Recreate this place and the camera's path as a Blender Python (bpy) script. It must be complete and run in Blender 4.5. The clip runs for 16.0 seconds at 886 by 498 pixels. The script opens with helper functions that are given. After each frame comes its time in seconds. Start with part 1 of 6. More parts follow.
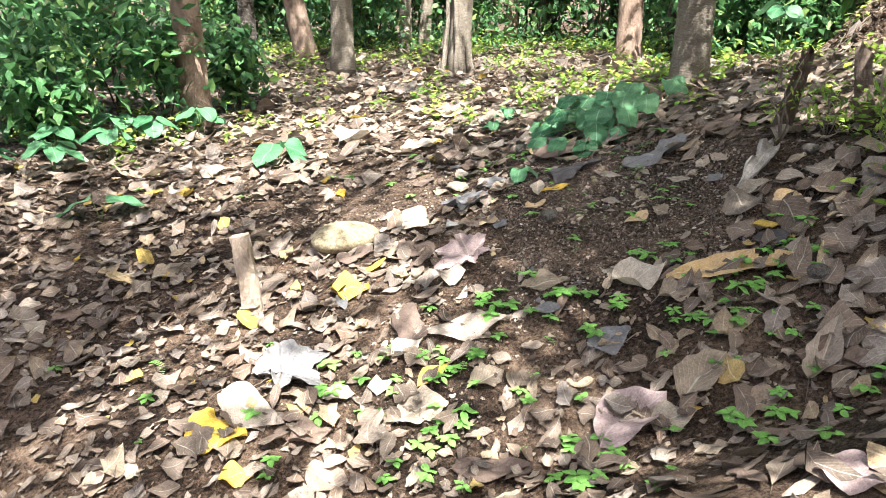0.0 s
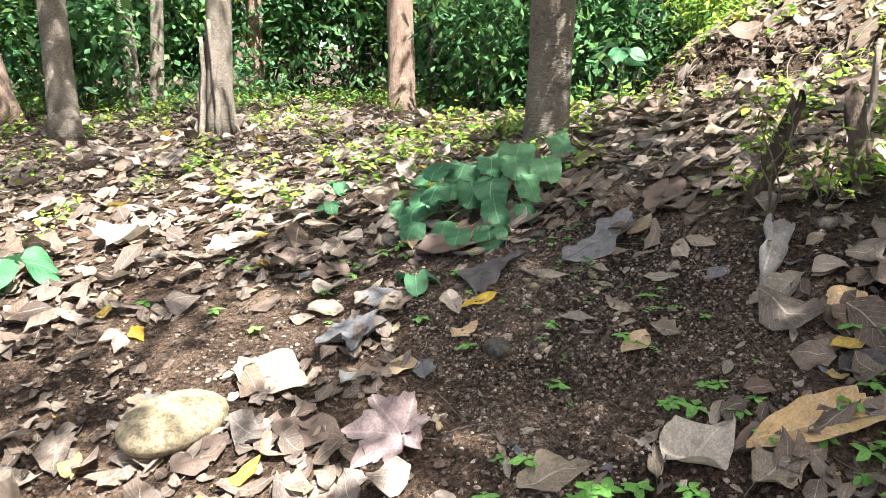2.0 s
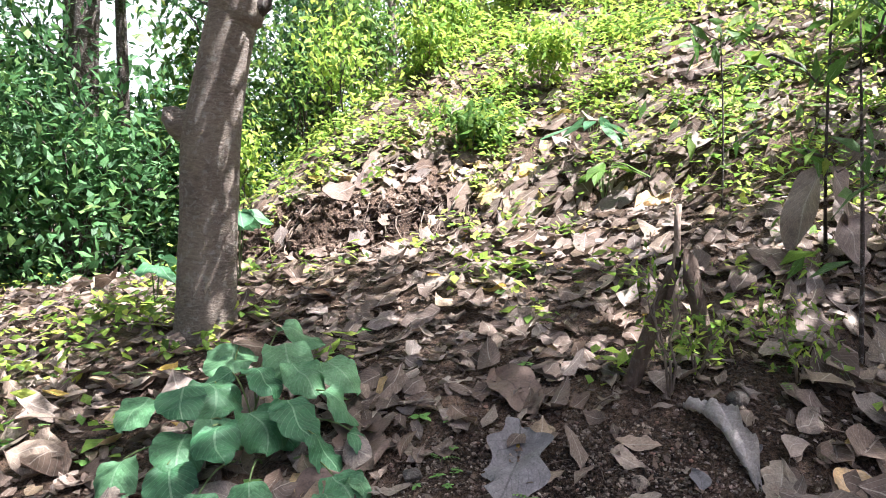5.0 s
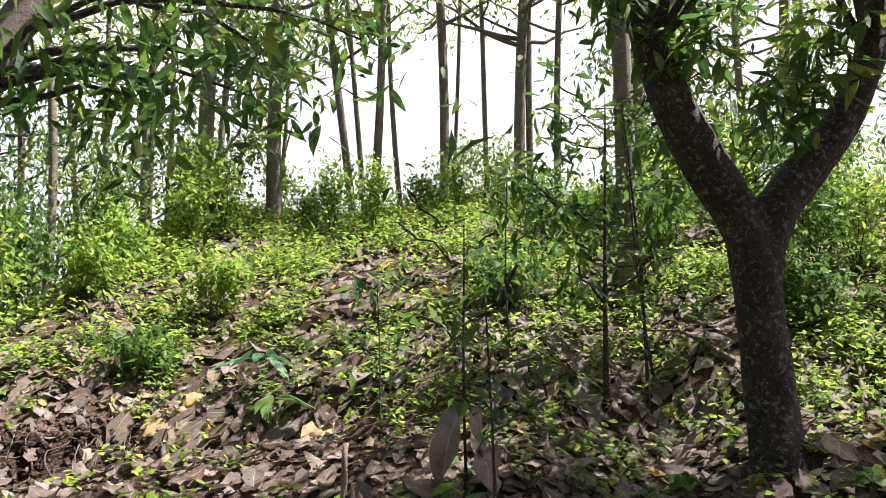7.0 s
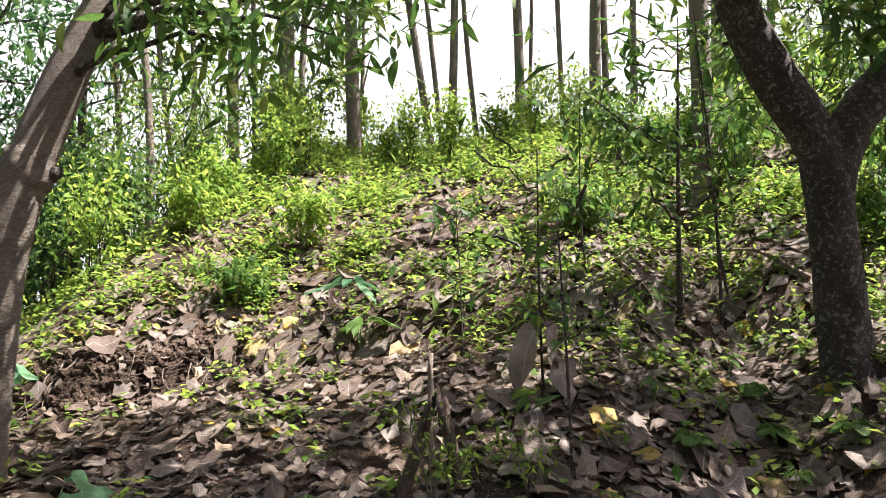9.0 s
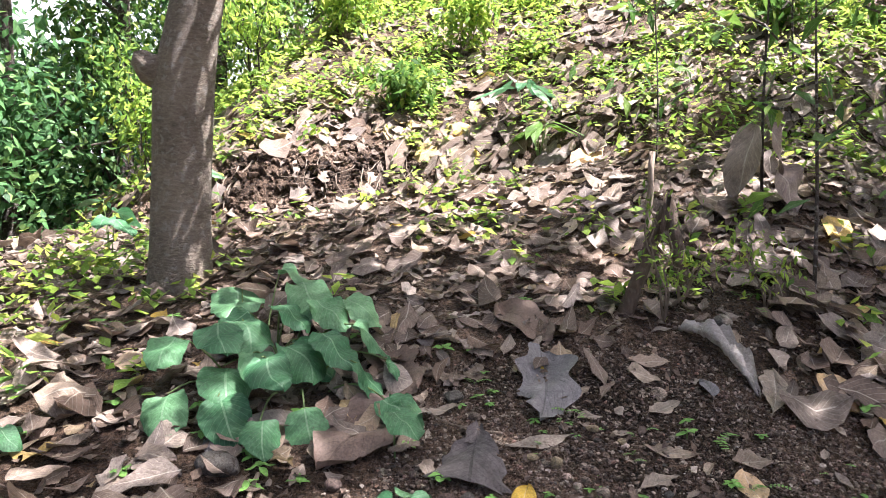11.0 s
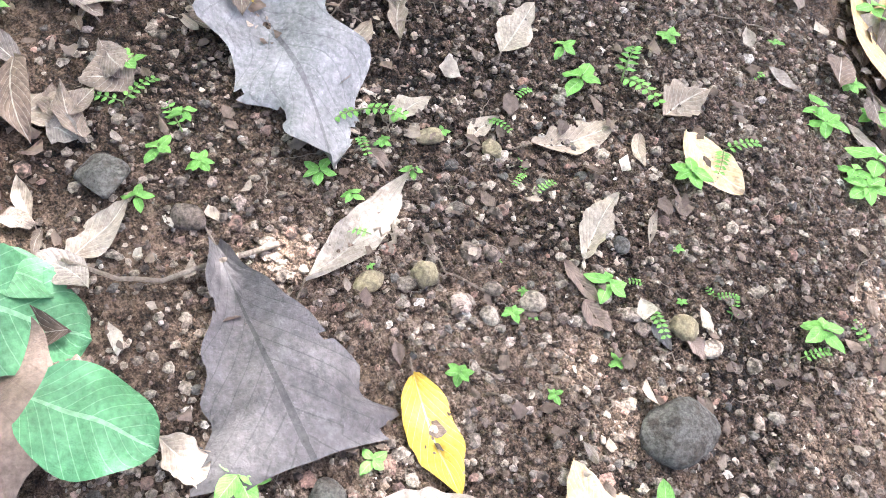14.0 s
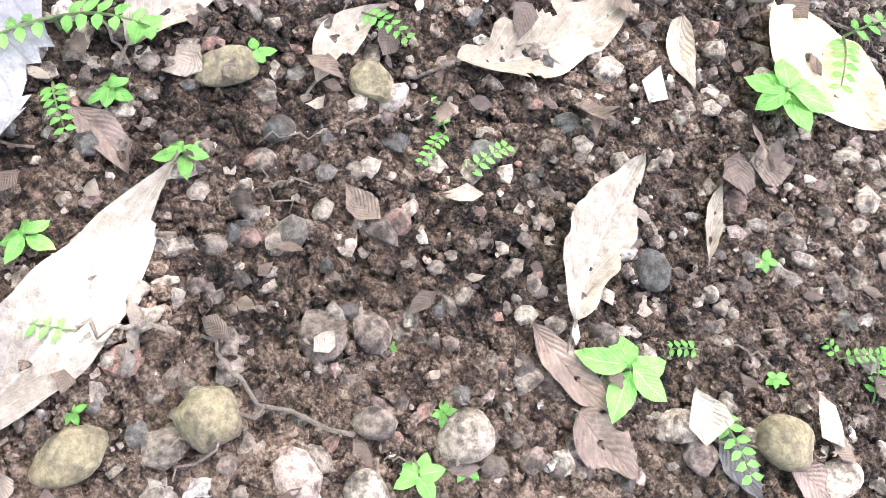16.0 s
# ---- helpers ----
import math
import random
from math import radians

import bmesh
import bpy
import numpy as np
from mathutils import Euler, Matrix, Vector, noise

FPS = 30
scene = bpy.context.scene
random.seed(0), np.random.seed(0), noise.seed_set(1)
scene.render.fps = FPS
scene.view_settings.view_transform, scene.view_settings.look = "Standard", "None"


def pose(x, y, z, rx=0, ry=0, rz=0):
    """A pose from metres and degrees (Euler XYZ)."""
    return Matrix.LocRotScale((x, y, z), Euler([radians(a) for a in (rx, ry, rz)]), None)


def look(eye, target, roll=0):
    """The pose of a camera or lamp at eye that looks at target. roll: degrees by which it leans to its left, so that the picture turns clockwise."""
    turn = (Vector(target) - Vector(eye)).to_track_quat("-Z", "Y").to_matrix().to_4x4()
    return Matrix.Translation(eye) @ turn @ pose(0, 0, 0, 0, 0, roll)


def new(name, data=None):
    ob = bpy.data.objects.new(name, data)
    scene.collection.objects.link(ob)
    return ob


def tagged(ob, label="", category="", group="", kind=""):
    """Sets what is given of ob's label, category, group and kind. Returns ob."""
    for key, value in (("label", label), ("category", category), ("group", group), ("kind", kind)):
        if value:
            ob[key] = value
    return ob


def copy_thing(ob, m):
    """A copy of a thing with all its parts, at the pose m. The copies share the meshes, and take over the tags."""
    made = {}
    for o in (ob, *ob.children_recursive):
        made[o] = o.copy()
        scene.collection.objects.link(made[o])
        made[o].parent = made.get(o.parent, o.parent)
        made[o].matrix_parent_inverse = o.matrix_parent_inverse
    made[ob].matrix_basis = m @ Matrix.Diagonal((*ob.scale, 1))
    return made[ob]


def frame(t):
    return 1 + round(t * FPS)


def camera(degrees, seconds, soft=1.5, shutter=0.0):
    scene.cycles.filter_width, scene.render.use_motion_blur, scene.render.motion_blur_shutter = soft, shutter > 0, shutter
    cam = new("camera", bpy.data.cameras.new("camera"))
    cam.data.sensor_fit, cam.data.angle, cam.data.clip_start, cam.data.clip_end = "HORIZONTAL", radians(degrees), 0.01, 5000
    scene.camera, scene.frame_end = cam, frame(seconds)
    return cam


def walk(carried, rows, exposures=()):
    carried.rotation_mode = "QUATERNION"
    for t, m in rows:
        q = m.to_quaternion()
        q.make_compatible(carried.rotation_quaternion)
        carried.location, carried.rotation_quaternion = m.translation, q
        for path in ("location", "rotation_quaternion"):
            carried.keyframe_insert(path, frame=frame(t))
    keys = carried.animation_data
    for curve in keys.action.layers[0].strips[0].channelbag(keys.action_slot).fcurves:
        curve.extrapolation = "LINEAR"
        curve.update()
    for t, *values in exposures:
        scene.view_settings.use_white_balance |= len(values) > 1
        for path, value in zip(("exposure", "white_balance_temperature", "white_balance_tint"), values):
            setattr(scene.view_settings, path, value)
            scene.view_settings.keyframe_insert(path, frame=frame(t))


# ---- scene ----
cam = camera(57.3, 16.0, 0.5)
METRES, EYE, TILT, LEAN, TURN = 11.7, 2.1, -18.0, 0.0, 0.0
ROWS = [
    (0.0, 0.0, 0.0, 0.0, -0.0, 0.0, -0.0),
    (0.5, -0.0163, 0.0426, 0.0085, -5.9, 0.27, 0.95),
    (1.0, -0.04, 0.0959, 0.0266, -12.08, 1.4, 3.03),
    (1.5, -0.0504, 0.1533, 0.0405, -16.51, 2.64, 5.15),
    (2.0, -0.0685, 0.2004, 0.0536, -19.12, 2.44, 6.32),
    (2.5, -0.0884, 0.2489, 0.0682, -22.06, 1.88, 7.4),
    (3.0, -0.1056, 0.3007, 0.0781, -26.34, 1.45, 8.99),
    (3.5, -0.1225, 0.345, 0.092, -33.73, 0.49, 10.4),
    (4.0, -0.1362, 0.3812, 0.1054, -43.07, 0.61, 12.08),
    (4.5, -0.1323, 0.417, 0.1171, -53.3, 2.51, 13.77),
    (5.0, -0.1403, 0.435, 0.1317, -62.66, 4.52, 15.73),
    (7.5, -0.1953, 0.4313, 0.1449, -89.3, 12.27, 17.83),
    (8.0, -0.2057, 0.4183, 0.1381, -89.54, 11.38, 18.09),
    (8.5, -0.2171, 0.4143, 0.1315, -86.96, 9.77, 18.33),
    (9.0, -0.2178, 0.4304, 0.1316, -81.4, 9.5, 18.22),
    (11.5, -0.1544, 0.5171, 0.1396, -74.21, -3.1, 15.84),
    (12.0, -0.1137, 0.5457, 0.148, -81.81, -12.04, 16.76),
    (12.5, -0.0707, 0.5708, 0.1636, -90.21, -23.28, 17.67),
    (13.0, -0.0212, 0.5724, 0.1593, -98.86, -35.41, 17.6),
    (13.5, 0.0043, 0.566, 0.162, -106.22, -46.64, 15.65),
    (14.0, 0.0251, 0.5656, 0.159, -111.2, -55.46, 14.06),
    (14.5, 0.0412, 0.5577, 0.154, -111.95, -59.7, 13.97),
    (15.0, 0.0622, 0.5426, 0.137, -111.57, -63.36, 14.96),
    (15.5, 0.0747, 0.5409, 0.1166, -112.49, -66.29, 15.45),
    (16.0, 0.0828, 0.5423, 0.1002, -114.43, -68.03, 15.54),
]
EXPOSURES = [(0.0, 2.45, 6000, 8), (3.0, 2.4, 5900, 11), (4.5, 2.55, 5750, 18), (7.3, 1.35, 6150, 19), (8.5, 1.35, 6150, 19), (9.2, 1.9, 6200, 18), (11.3, 2.6, 5900, 21), (12.5, 3.45, 5800, 22), (13.0, 3.95, 5750, 19), (14.5, 4.5, 5650, 13), (16.0, 4.75, 5650, 13)]
walk(cam, [(t, pose(0, 0, EYE, TILT, LEAN, TURN) @ pose(METRES * x, METRES * y, METRES * z, 90 + pitch, roll, yaw)) for t, x, y, z, yaw, pitch, roll in ROWS], EXPOSURES)

# ---- light ----
SUN_ELEVATION, SUN_AZIMUTH = 65.0, 162.0   # azimuth clockwise from +y
sun_dir = Vector((math.sin(radians(SUN_AZIMUTH)) * math.cos(radians(SUN_ELEVATION)), math.cos(radians(SUN_AZIMUTH)) * math.cos(radians(SUN_ELEVATION)), math.sin(radians(SUN_ELEVATION))))
world = bpy.data.worlds.new("sky")
scene.world = world
world.use_nodes = True
wn = world.node_tree.nodes
sky = wn.new("ShaderNodeTexSky")
sky.sky_type, sky.sun_disc = "NISHITA", False
sky.sun_elevation, sky.sun_rotation = radians(SUN_ELEVATION), radians(SUN_AZIMUTH)
sky.air_density, sky.dust_density = 0.7, 7.0
wn["Background"].inputs["Strength"].default_value = 0.063
world.node_tree.links.new(sky.outputs[0], wn["Background"].inputs[0])
sun_data = bpy.data.lights.new("sun", "SUN")
sun_data.energy, sun_data.angle, sun_data.color = 5.0, radians(0.55), (1.0, 0.95, 0.86)
sun_lamp = new("sun", sun_data)
sun_lamp.matrix_world = look(sun_dir * 60, (0, 0, 0))


# ---- materials ----
def nodes_of(name):
    m = bpy.data.materials.new(name)
    m.use_nodes = True
    t = m.node_tree
    return m, t.nodes, t.links, t.nodes["Principled BSDF"]


def ramp_node(n, stops, interpolation="LINEAR"):
    r = n.new("ShaderNodeValToRGB")
    r.color_ramp.interpolation = interpolation
    while len(r.color_ramp.elements) < len(stops):
        r.color_ramp.elements.new(0.5)
    for e, (p, c) in zip(r.color_ramp.elements, stops):
        e.position, e.color = p, (*c, 1)
    return r


def math_node(n, l, op, a, b=None, clamp=False):
    m = n.new("ShaderNodeMath")
    m.operation, m.use_clamp = op, clamp
    for i, v in enumerate((a, b)):
        if v is None:
            continue
        if isinstance(v, (int, float)):
            m.inputs[i].default_value = v
        else:
            l.new(v, m.inputs[i])
    return m.outputs[0]


def noise_node(n, l, vector, scale, detail=4.0, rough=0.6, distort=0.0):
    q = n.new("ShaderNodeTexNoise")
    q.inputs["Scale"].default_value, q.inputs["Detail"].default_value = scale, detail
    q.inputs["Roughness"].default_value, q.inputs["Distortion"].default_value = rough, distort
    if vector is not None:
        l.new(vector, q.inputs["Vector"])
    return q.outputs["Fac"]


def mix_node(n, l, fac, a, b, blend="MIX"):
    m = n.new("ShaderNodeMix")
    m.data_type, m.blend_type = "RGBA", blend
    for sock, v in ((m.inputs[0], fac), (m.inputs[6], a), (m.inputs[7], b)):
        if isinstance(v, (int, float)):
            sock.default_value = v
        elif isinstance(v, tuple):
            sock.default_value = (*v, 1)
        else:
            l.new(v, sock)
    return m.outputs[2]


def bump_node(n, l, height, strength, distance):
    b = n.new("ShaderNodeBump")
    b.inputs["Strength"].default_value, b.inputs["Distance"].default_value = strength, distance
    l.new(height, b.inputs["Height"])
    return b.outputs[0]


def soil_material(name, dark, mid, pale):
    m, n, l, p = nodes_of(name)
    co = n.new("ShaderNodeNewGeometry").outputs["Position"]
    big, fine, grit = noise_node(n, l, co, 1.3, 3), noise_node(n, l, co, 38, 6, 0.7), noise_node(n, l, co, 210, 3, 0.7)
    c = ramp_node(n, [(0.43, dark), (0.5, mid), (0.59, pale)])
    tone = math_node(n, l, "ADD", math_node(n, l, "MULTIPLY", big, 0.25), math_node(n, l, "ADD", math_node(n, l, "MULTIPLY", fine, 0.4), math_node(n, l, "MULTIPLY", grit, 0.35)))
    l.new(tone, c.inputs[0])
    l.new(c.outputs[0], p.inputs["Base Color"])
    # damp crumbs glint, dry ones are dull
    damp = ramp_node(n, [(0.42, (0.42, 0.42, 0.42)), (0.56, (0.92, 0.92, 0.92))])
    l.new(noise_node(n, l, co, 55, 4, 0.7), damp.inputs[0])
    l.new(damp.outputs[0], p.inputs["Roughness"])
    p.inputs["Specular IOR Level"].default_value = 0.18
    h = math_node(n, l, "ADD", noise_node(n, l, co, 24, 8, 0.7), math_node(n, l, "MULTIPLY", noise_node(n, l, co, 110, 4, 0.7), 0.5))
    l.new(bump_node(n, l, h, 1.0, 0.04), p.inputs["Normal"])
    return m


def leaf_material(name, stops, island=True, veins=0.25, translucent=0.25, rough=0.6, spots=0.3, wear=(0.1, 0.07, 0.05), vein_tint=(0.9, 0.85, 0.7), bend=0.35):
    """A leaf by its own UV: midrib, side veins, blotches; the hue differs from leaf to leaf."""
    m, n, l, p = nodes_of(name)
    rnd = n.new("ShaderNodeNewGeometry").outputs["Random Per Island"] if island else n.new("ShaderNodeObjectInfo").outputs["Random"]
    c = ramp_node(n, stops)
    l.new(rnd, c.inputs[0])
    uv = n.new("ShaderNodeUVMap").outputs[0]
    sep = n.new("ShaderNodeSeparateXYZ")
    l.new(uv, sep.inputs[0])
    across = math_node(n, l, "ABSOLUTE", math_node(n, l, "SUBTRACT", sep.outputs[1], 0.5))
    rib = math_node(n, l, "LESS_THAN", across, 0.022)
    phase = math_node(n, l, "SUBTRACT", math_node(n, l, "MULTIPLY", sep.outputs[0], 9.0), math_node(n, l, "MULTIPLY", across, 9.0 * bend * 2))
    side = math_node(n, l, "GREATER_THAN", math_node(n, l, "COSINE", math_node(n, l, "MULTIPLY", phase, 6.283)), 0.965)
    vein = math_node(n, l, "MAXIMUM", rib, math_node(n, l, "MULTIPLY", side, 0.6))
    co = n.new("ShaderNodeNewGeometry").outputs["Position"]
    blot, fine = noise_node(n, l, co, 16, 5, 0.65), noise_node(n, l, co, 90, 3, 0.6)
    worn = ramp_node(n, [(0.5, (0, 0, 0)), (0.68, (1, 1, 1))])
    l.new(blot, worn.inputs[0])
    col = mix_node(n, l, math_node(n, l, "MULTIPLY", worn.outputs[0], spots), c.outputs[0], wear)
    pits = ramp_node(n, [(0.57, (0, 0, 0)), (0.66, (1, 1, 1))])
    l.new(noise_node(n, l, co, 150, 3, 0.7), pits.inputs[0])
    col = mix_node(n, l, math_node(n, l, "MULTIPLY", pits.outputs[0], min(1.0, spots * 0.9)), col, wear)
    col = mix_node(n, l, math_node(n, l, "MULTIPLY", vein, veins), col, vein_tint)
    shade = n.new("ShaderNodeHueSaturation")
    l.new(col, shade.inputs["Color"])
    l.new(math_node(n, l, "ADD", -0.2, math_node(n, l, "ADD", math_node(n, l, "MULTIPLY", fine, 1.2), math_node(n, l, "MULTIPLY", noise_node(n, l, co, 9, 4, 0.7), 1.2))), shade.inputs["Value"])
    col = shade.outputs[0]
    l.new(col, p.inputs["Base Color"])
    p.inputs["Roughness"].default_value = rough
    p.inputs["Specular IOR Level"].default_value = 0.28
    hgt = math_node(n, l, "ADD", math_node(n, l, "MULTIPLY", vein, -0.2), math_node(n, l, "ADD", blot, math_node(n, l, "MULTIPLY", math_node(n, l, "COSINE", math_node(n, l, "MULTIPLY", phase, 6.283)), -0.03)))
    hgt = math_node(n, l, "ADD", hgt, math_node(n, l, "MULTIPLY", noise_node(n, l, co, 55, 4, 0.7, 0.6), 0.5))
    nrm = bump_node(n, l, hgt, 0.9, 0.009)
    l.new(nrm, p.inputs["Normal"])
    tr = n.new("ShaderNodeBsdfTranslucent")
    l.new(col, tr.inputs[0])
    mx = n.new("ShaderNodeMixShader")
    mx.inputs[0].default_value = translucent
    l.new(p.outputs[0], mx.inputs[1])
    l.new(tr.outputs[0], mx.inputs[2])
    l.new(mx.outputs[0], n["Material Output"].inputs[0])
    return m


def bark_material(name, dark, mid, pale, lichen=0.25, rings=0.55):
    m, n, l, p = nodes_of(name)
    co = n.new("ShaderNodeNewGeometry").outputs["Position"]
    mp = n.new("ShaderNodeMapping")
    mp.inputs["Scale"].default_value = (1, 1, rings)
    l.new(co, mp.inputs[0])
    grain, broad = noise_node(n, l, mp.outputs[0], 22, 8, 0.72, 0.4), noise_node(n, l, co, 3.2, 3)
    c = ramp_node(n, [(0.32, dark), (0.5, mid), (0.72, pale)])
    l.new(math_node(n, l, "ADD", math_node(n, l, "MULTIPLY", grain, 0.65), math_node(n, l, "MULTIPLY", broad, 0.35)), c.inputs[0])
    patch = ramp_node(n, [(0.55, (0, 0, 0)), (0.6, (1, 1, 1))])
    l.new(noise_node(n, l, co, 21, 5, 0.65, 0.8), patch.inputs[0])
    col = mix_node(n, l, math_node(n, l, "MULTIPLY", patch.outputs[0], lichen), c.outputs[0], (0.42, 0.4, 0.35))
    l.new(col, p.inputs["Base Color"])
    p.inputs["Roughness"].default_value = 0.88
    l.new(bump_node(n, l, grain, 1.0, 0.06), p.inputs["Normal"])
    return m


def stone_material(name, stops, dirt=0.9, grain=0.5):
    m, n, l, p = nodes_of(name)
    geo, info = n.new("ShaderNodeNewGeometry"), n.new("ShaderNodeObjectInfo")
    c = ramp_node(n, stops)
    l.new(math_node(n, l, "FRACT", math_node(n, l, "ADD", geo.outputs["Random Per Island"], info.outputs["Random"])), c.inputs[0])
    co = geo.outputs["Position"]
    fine = noise_node(n, l, co, 130, 8, 0.75)
    mud = ramp_node(n, [(0.47, (0.05, 0.05, 0.05)), (0.62, (dirt, dirt, dirt))])
    l.new(noise_node(n, l, co, 34, 5, 0.65), mud.inputs[0])
    speck = ramp_node(n, [(0.4, (1 - grain, 0.98 - grain, 0.96 - grain)), (0.6, (1 + grain * 0.7, 0.98 + grain * 0.7, 0.96 + grain * 0.7))])
    l.new(fine, speck.inputs[0])
    col = mix_node(n, l, 1.0, mix_node(n, l, mud.outputs[0], c.outputs[0], (0.05, 0.036, 0.027)), speck.outputs[0], "MULTIPLY")
    l.new(col, p.inputs["Base Color"])
    p.inputs["Roughness"].default_value = 0.75
    p.inputs["Specular IOR Level"].default_value = 0.3
    l.new(bump_node(n, l, fine, 0.9, 0.012), p.inputs["Normal"])
    return m


SOIL = soil_material("soil", (0.005, 0.003, 0.002), (0.068, 0.043, 0.028), (0.22, 0.152, 0.105))
LITTER = leaf_material("dead_leaf_litter", [(0.0, (0.27, 0.21, 0.155)), (0.15, (0.15, 0.1, 0.07)), (0.3, (0.36, 0.295, 0.235)), (0.42, (0.085, 0.06, 0.045)), (0.55, (0.23, 0.175, 0.135)), (0.68, (0.11, 0.075, 0.056)), (0.8, (0.3, 0.25, 0.21)), (0.9, (0.15, 0.122, 0.105)), (0.975, (0.4, 0.3, 0.19)), (1.0, (0.5, 0.34, 0.04))], spots=0.65)
SCRAP = leaf_material("leaf_scrap", [(0.0, (0.1, 0.07, 0.052)), (0.4, (0.2, 0.145, 0.105)), (0.7, (0.14, 0.1, 0.08)), (0.9, (0.36, 0.29, 0.22)), (1.0, (0.46, 0.4, 0.32))], veins=0.0, spots=0.5)
DEAD_LEAF = leaf_material("dead_leaf", [(0.0, (0.46, 0.37, 0.28)), (0.3, (0.3, 0.22, 0.155)), (0.55, (0.5, 0.43, 0.35)), (0.75, (0.23, 0.165, 0.12)), (1.0, (0.4, 0.33, 0.27))], island=False)
PALE_LEAF = leaf_material("pale_dry_leaf", [(0.0, (0.34, 0.285, 0.22)), (0.5, (0.26, 0.205, 0.15)), (1.0, (0.31, 0.245, 0.175))], island=False, spots=0.6, wear=(0.2, 0.145, 0.1))
GREY_LEAF = leaf_material("grey_leaf", [(0.0, (0.115, 0.11, 0.112)), (1.0, (0.17, 0.16, 0.155))], island=False, spots=0.45, wear=(0.3, 0.29, 0.285), vein_tint=(0.06, 0.055, 0.052), veins=0.5, translucent=0.05)
DARK_LEAF = leaf_material("dark_leaf", [(0.0, (0.06, 0.053, 0.052)), (1.0, (0.085, 0.073, 0.07))], island=False, spots=0.5, wear=(0.14, 0.125, 0.12), vein_tint=(0.03, 0.026, 0.024), veins=0.6, translucent=0.05)
BROWN_LEAF = leaf_material("brown_leaf", [(0.0, (0.12, 0.085, 0.068)), (1.0, (0.17, 0.12, 0.09))], island=False, vein_tint=(0.09, 0.06, 0.045), veins=0.6, translucent=0.08)
PURPLE_LEAF = leaf_material("purplish_leaf", [(0.0, (0.3, 0.22, 0.21)), (1.0, (0.34, 0.26, 0.24))], island=False, vein_tint=(0.48, 0.4, 0.36), veins=0.4, translucent=0.1)
ORANGE_LEAF = leaf_material("orange_tan_leaf", [(0.0, (0.52, 0.34, 0.15)), (1.0, (0.45, 0.34, 0.22))], island=False, spots=0.55, wear=(0.42, 0.34, 0.27), translucent=0.12)
CURLED_LEAF = leaf_material("curled_grey_leaf", [(0.0, (0.42, 0.38, 0.34)), (1.0, (0.34, 0.3, 0.27))], island=False, spots=0.3, wear=(0.2, 0.17, 0.15), veins=0.3, translucent=0.1)
SPOTTED_LEAF = leaf_material("spotted_grey_brown_leaf", [(0.0, (0.27, 0.225, 0.18)), (1.0, (0.3, 0.25, 0.2))], island=False, spots=0.7, wear=(0.17, 0.13, 0.1), veins=0.12)
HUNG_LEAF = leaf_material("hung_dry_leaf", [(0.0, (0.25, 0.19, 0.155)), (1.0, (0.3, 0.235, 0.195))], island=False, spots=0.4, wear=(0.15, 0.11, 0.09), veins=0.2, translucent=0.1)
YELLOW_LEAF = leaf_material("yellow_leaf", [(0.0, (0.58, 0.38, 0.04)), (1.0, (0.5, 0.35, 0.08))], island=False, spots=0.3, wear=(0.45, 0.22, 0.05), veins=0.2)
GREEN_LEAF = leaf_material("broad_green_leaf", [(0.0, (0.045, 0.14, 0.06)), (0.5, (0.08, 0.205, 0.09)), (1.0, (0.13, 0.27, 0.125))], island=False, spots=0.12, wear=(0.06, 0.15, 0.05), veins=0.5, vein_tint=(0.26, 0.42, 0.25), translucent=0.25, rough=0.42)
SEEDLING_LEAF = leaf_material("seedling_leaf", [(0.0, (0.15, 0.38, 0.07)), (1.0, (0.25, 0.48, 0.11))], island=True, spots=0.1, wear=(0.1, 0.22, 0.05), veins=0.2, translucent=0.35, rough=0.5)
SHRUB_LEAF = leaf_material("shrub_leaf", [(0.0, (0.08, 0.17, 0.03)), (0.3, (0.2, 0.34, 0.05)), (0.7, (0.36, 0.5, 0.08)), (1.0, (0.5, 0.56, 0.1))], island=True, spots=0.1, wear=(0.08, 0.12, 0.03), veins=0.1, translucent=0.5, rough=0.5)
CANOPY_LEAF = leaf_material("tree_leaf", [(0.0, (0.05, 0.12, 0.025)), (0.5, (0.09, 0.19, 0.035)), (0.85, (0.17, 0.27, 0.045)), (1.0, (0.28, 0.34, 0.06))], island=True, spots=0.1, wear=(0.05, 0.08, 0.02), veins=0.1, translucent=0.42, rough=0.45)
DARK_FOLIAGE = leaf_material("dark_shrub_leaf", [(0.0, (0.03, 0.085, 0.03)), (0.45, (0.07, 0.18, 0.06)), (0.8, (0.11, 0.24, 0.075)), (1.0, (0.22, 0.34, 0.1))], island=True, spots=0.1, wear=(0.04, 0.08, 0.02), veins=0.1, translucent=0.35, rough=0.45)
BARK = bark_material("grey_brown_bark", (0.1, 0.08, 0.06), (0.25, 0.2, 0.152), (0.42, 0.35, 0.275), 0.45, 2.6)
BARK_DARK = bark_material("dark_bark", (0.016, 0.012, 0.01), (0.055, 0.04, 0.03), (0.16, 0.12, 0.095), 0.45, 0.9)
BARK_RED = bark_material("reddish_bark", (0.16, 0.1, 0.07), (0.3, 0.2, 0.145), (0.42, 0.31, 0.24), 0.2)
ROTTEN = bark_material("rotten_wood", (0.05, 0.034, 0.025), (0.125, 0.085, 0.06), (0.21, 0.155, 0.115), 0.1)
TWIG = bark_material("twig_bark", (0.12, 0.09, 0.065), (0.24, 0.185, 0.14), (0.38, 0.31, 0.24), 0.05)
STEM = bark_material("green_stem", (0.1, 0.16, 0.05), (0.17, 0.24, 0.08), (0.25, 0.3, 0.12), 0.0)
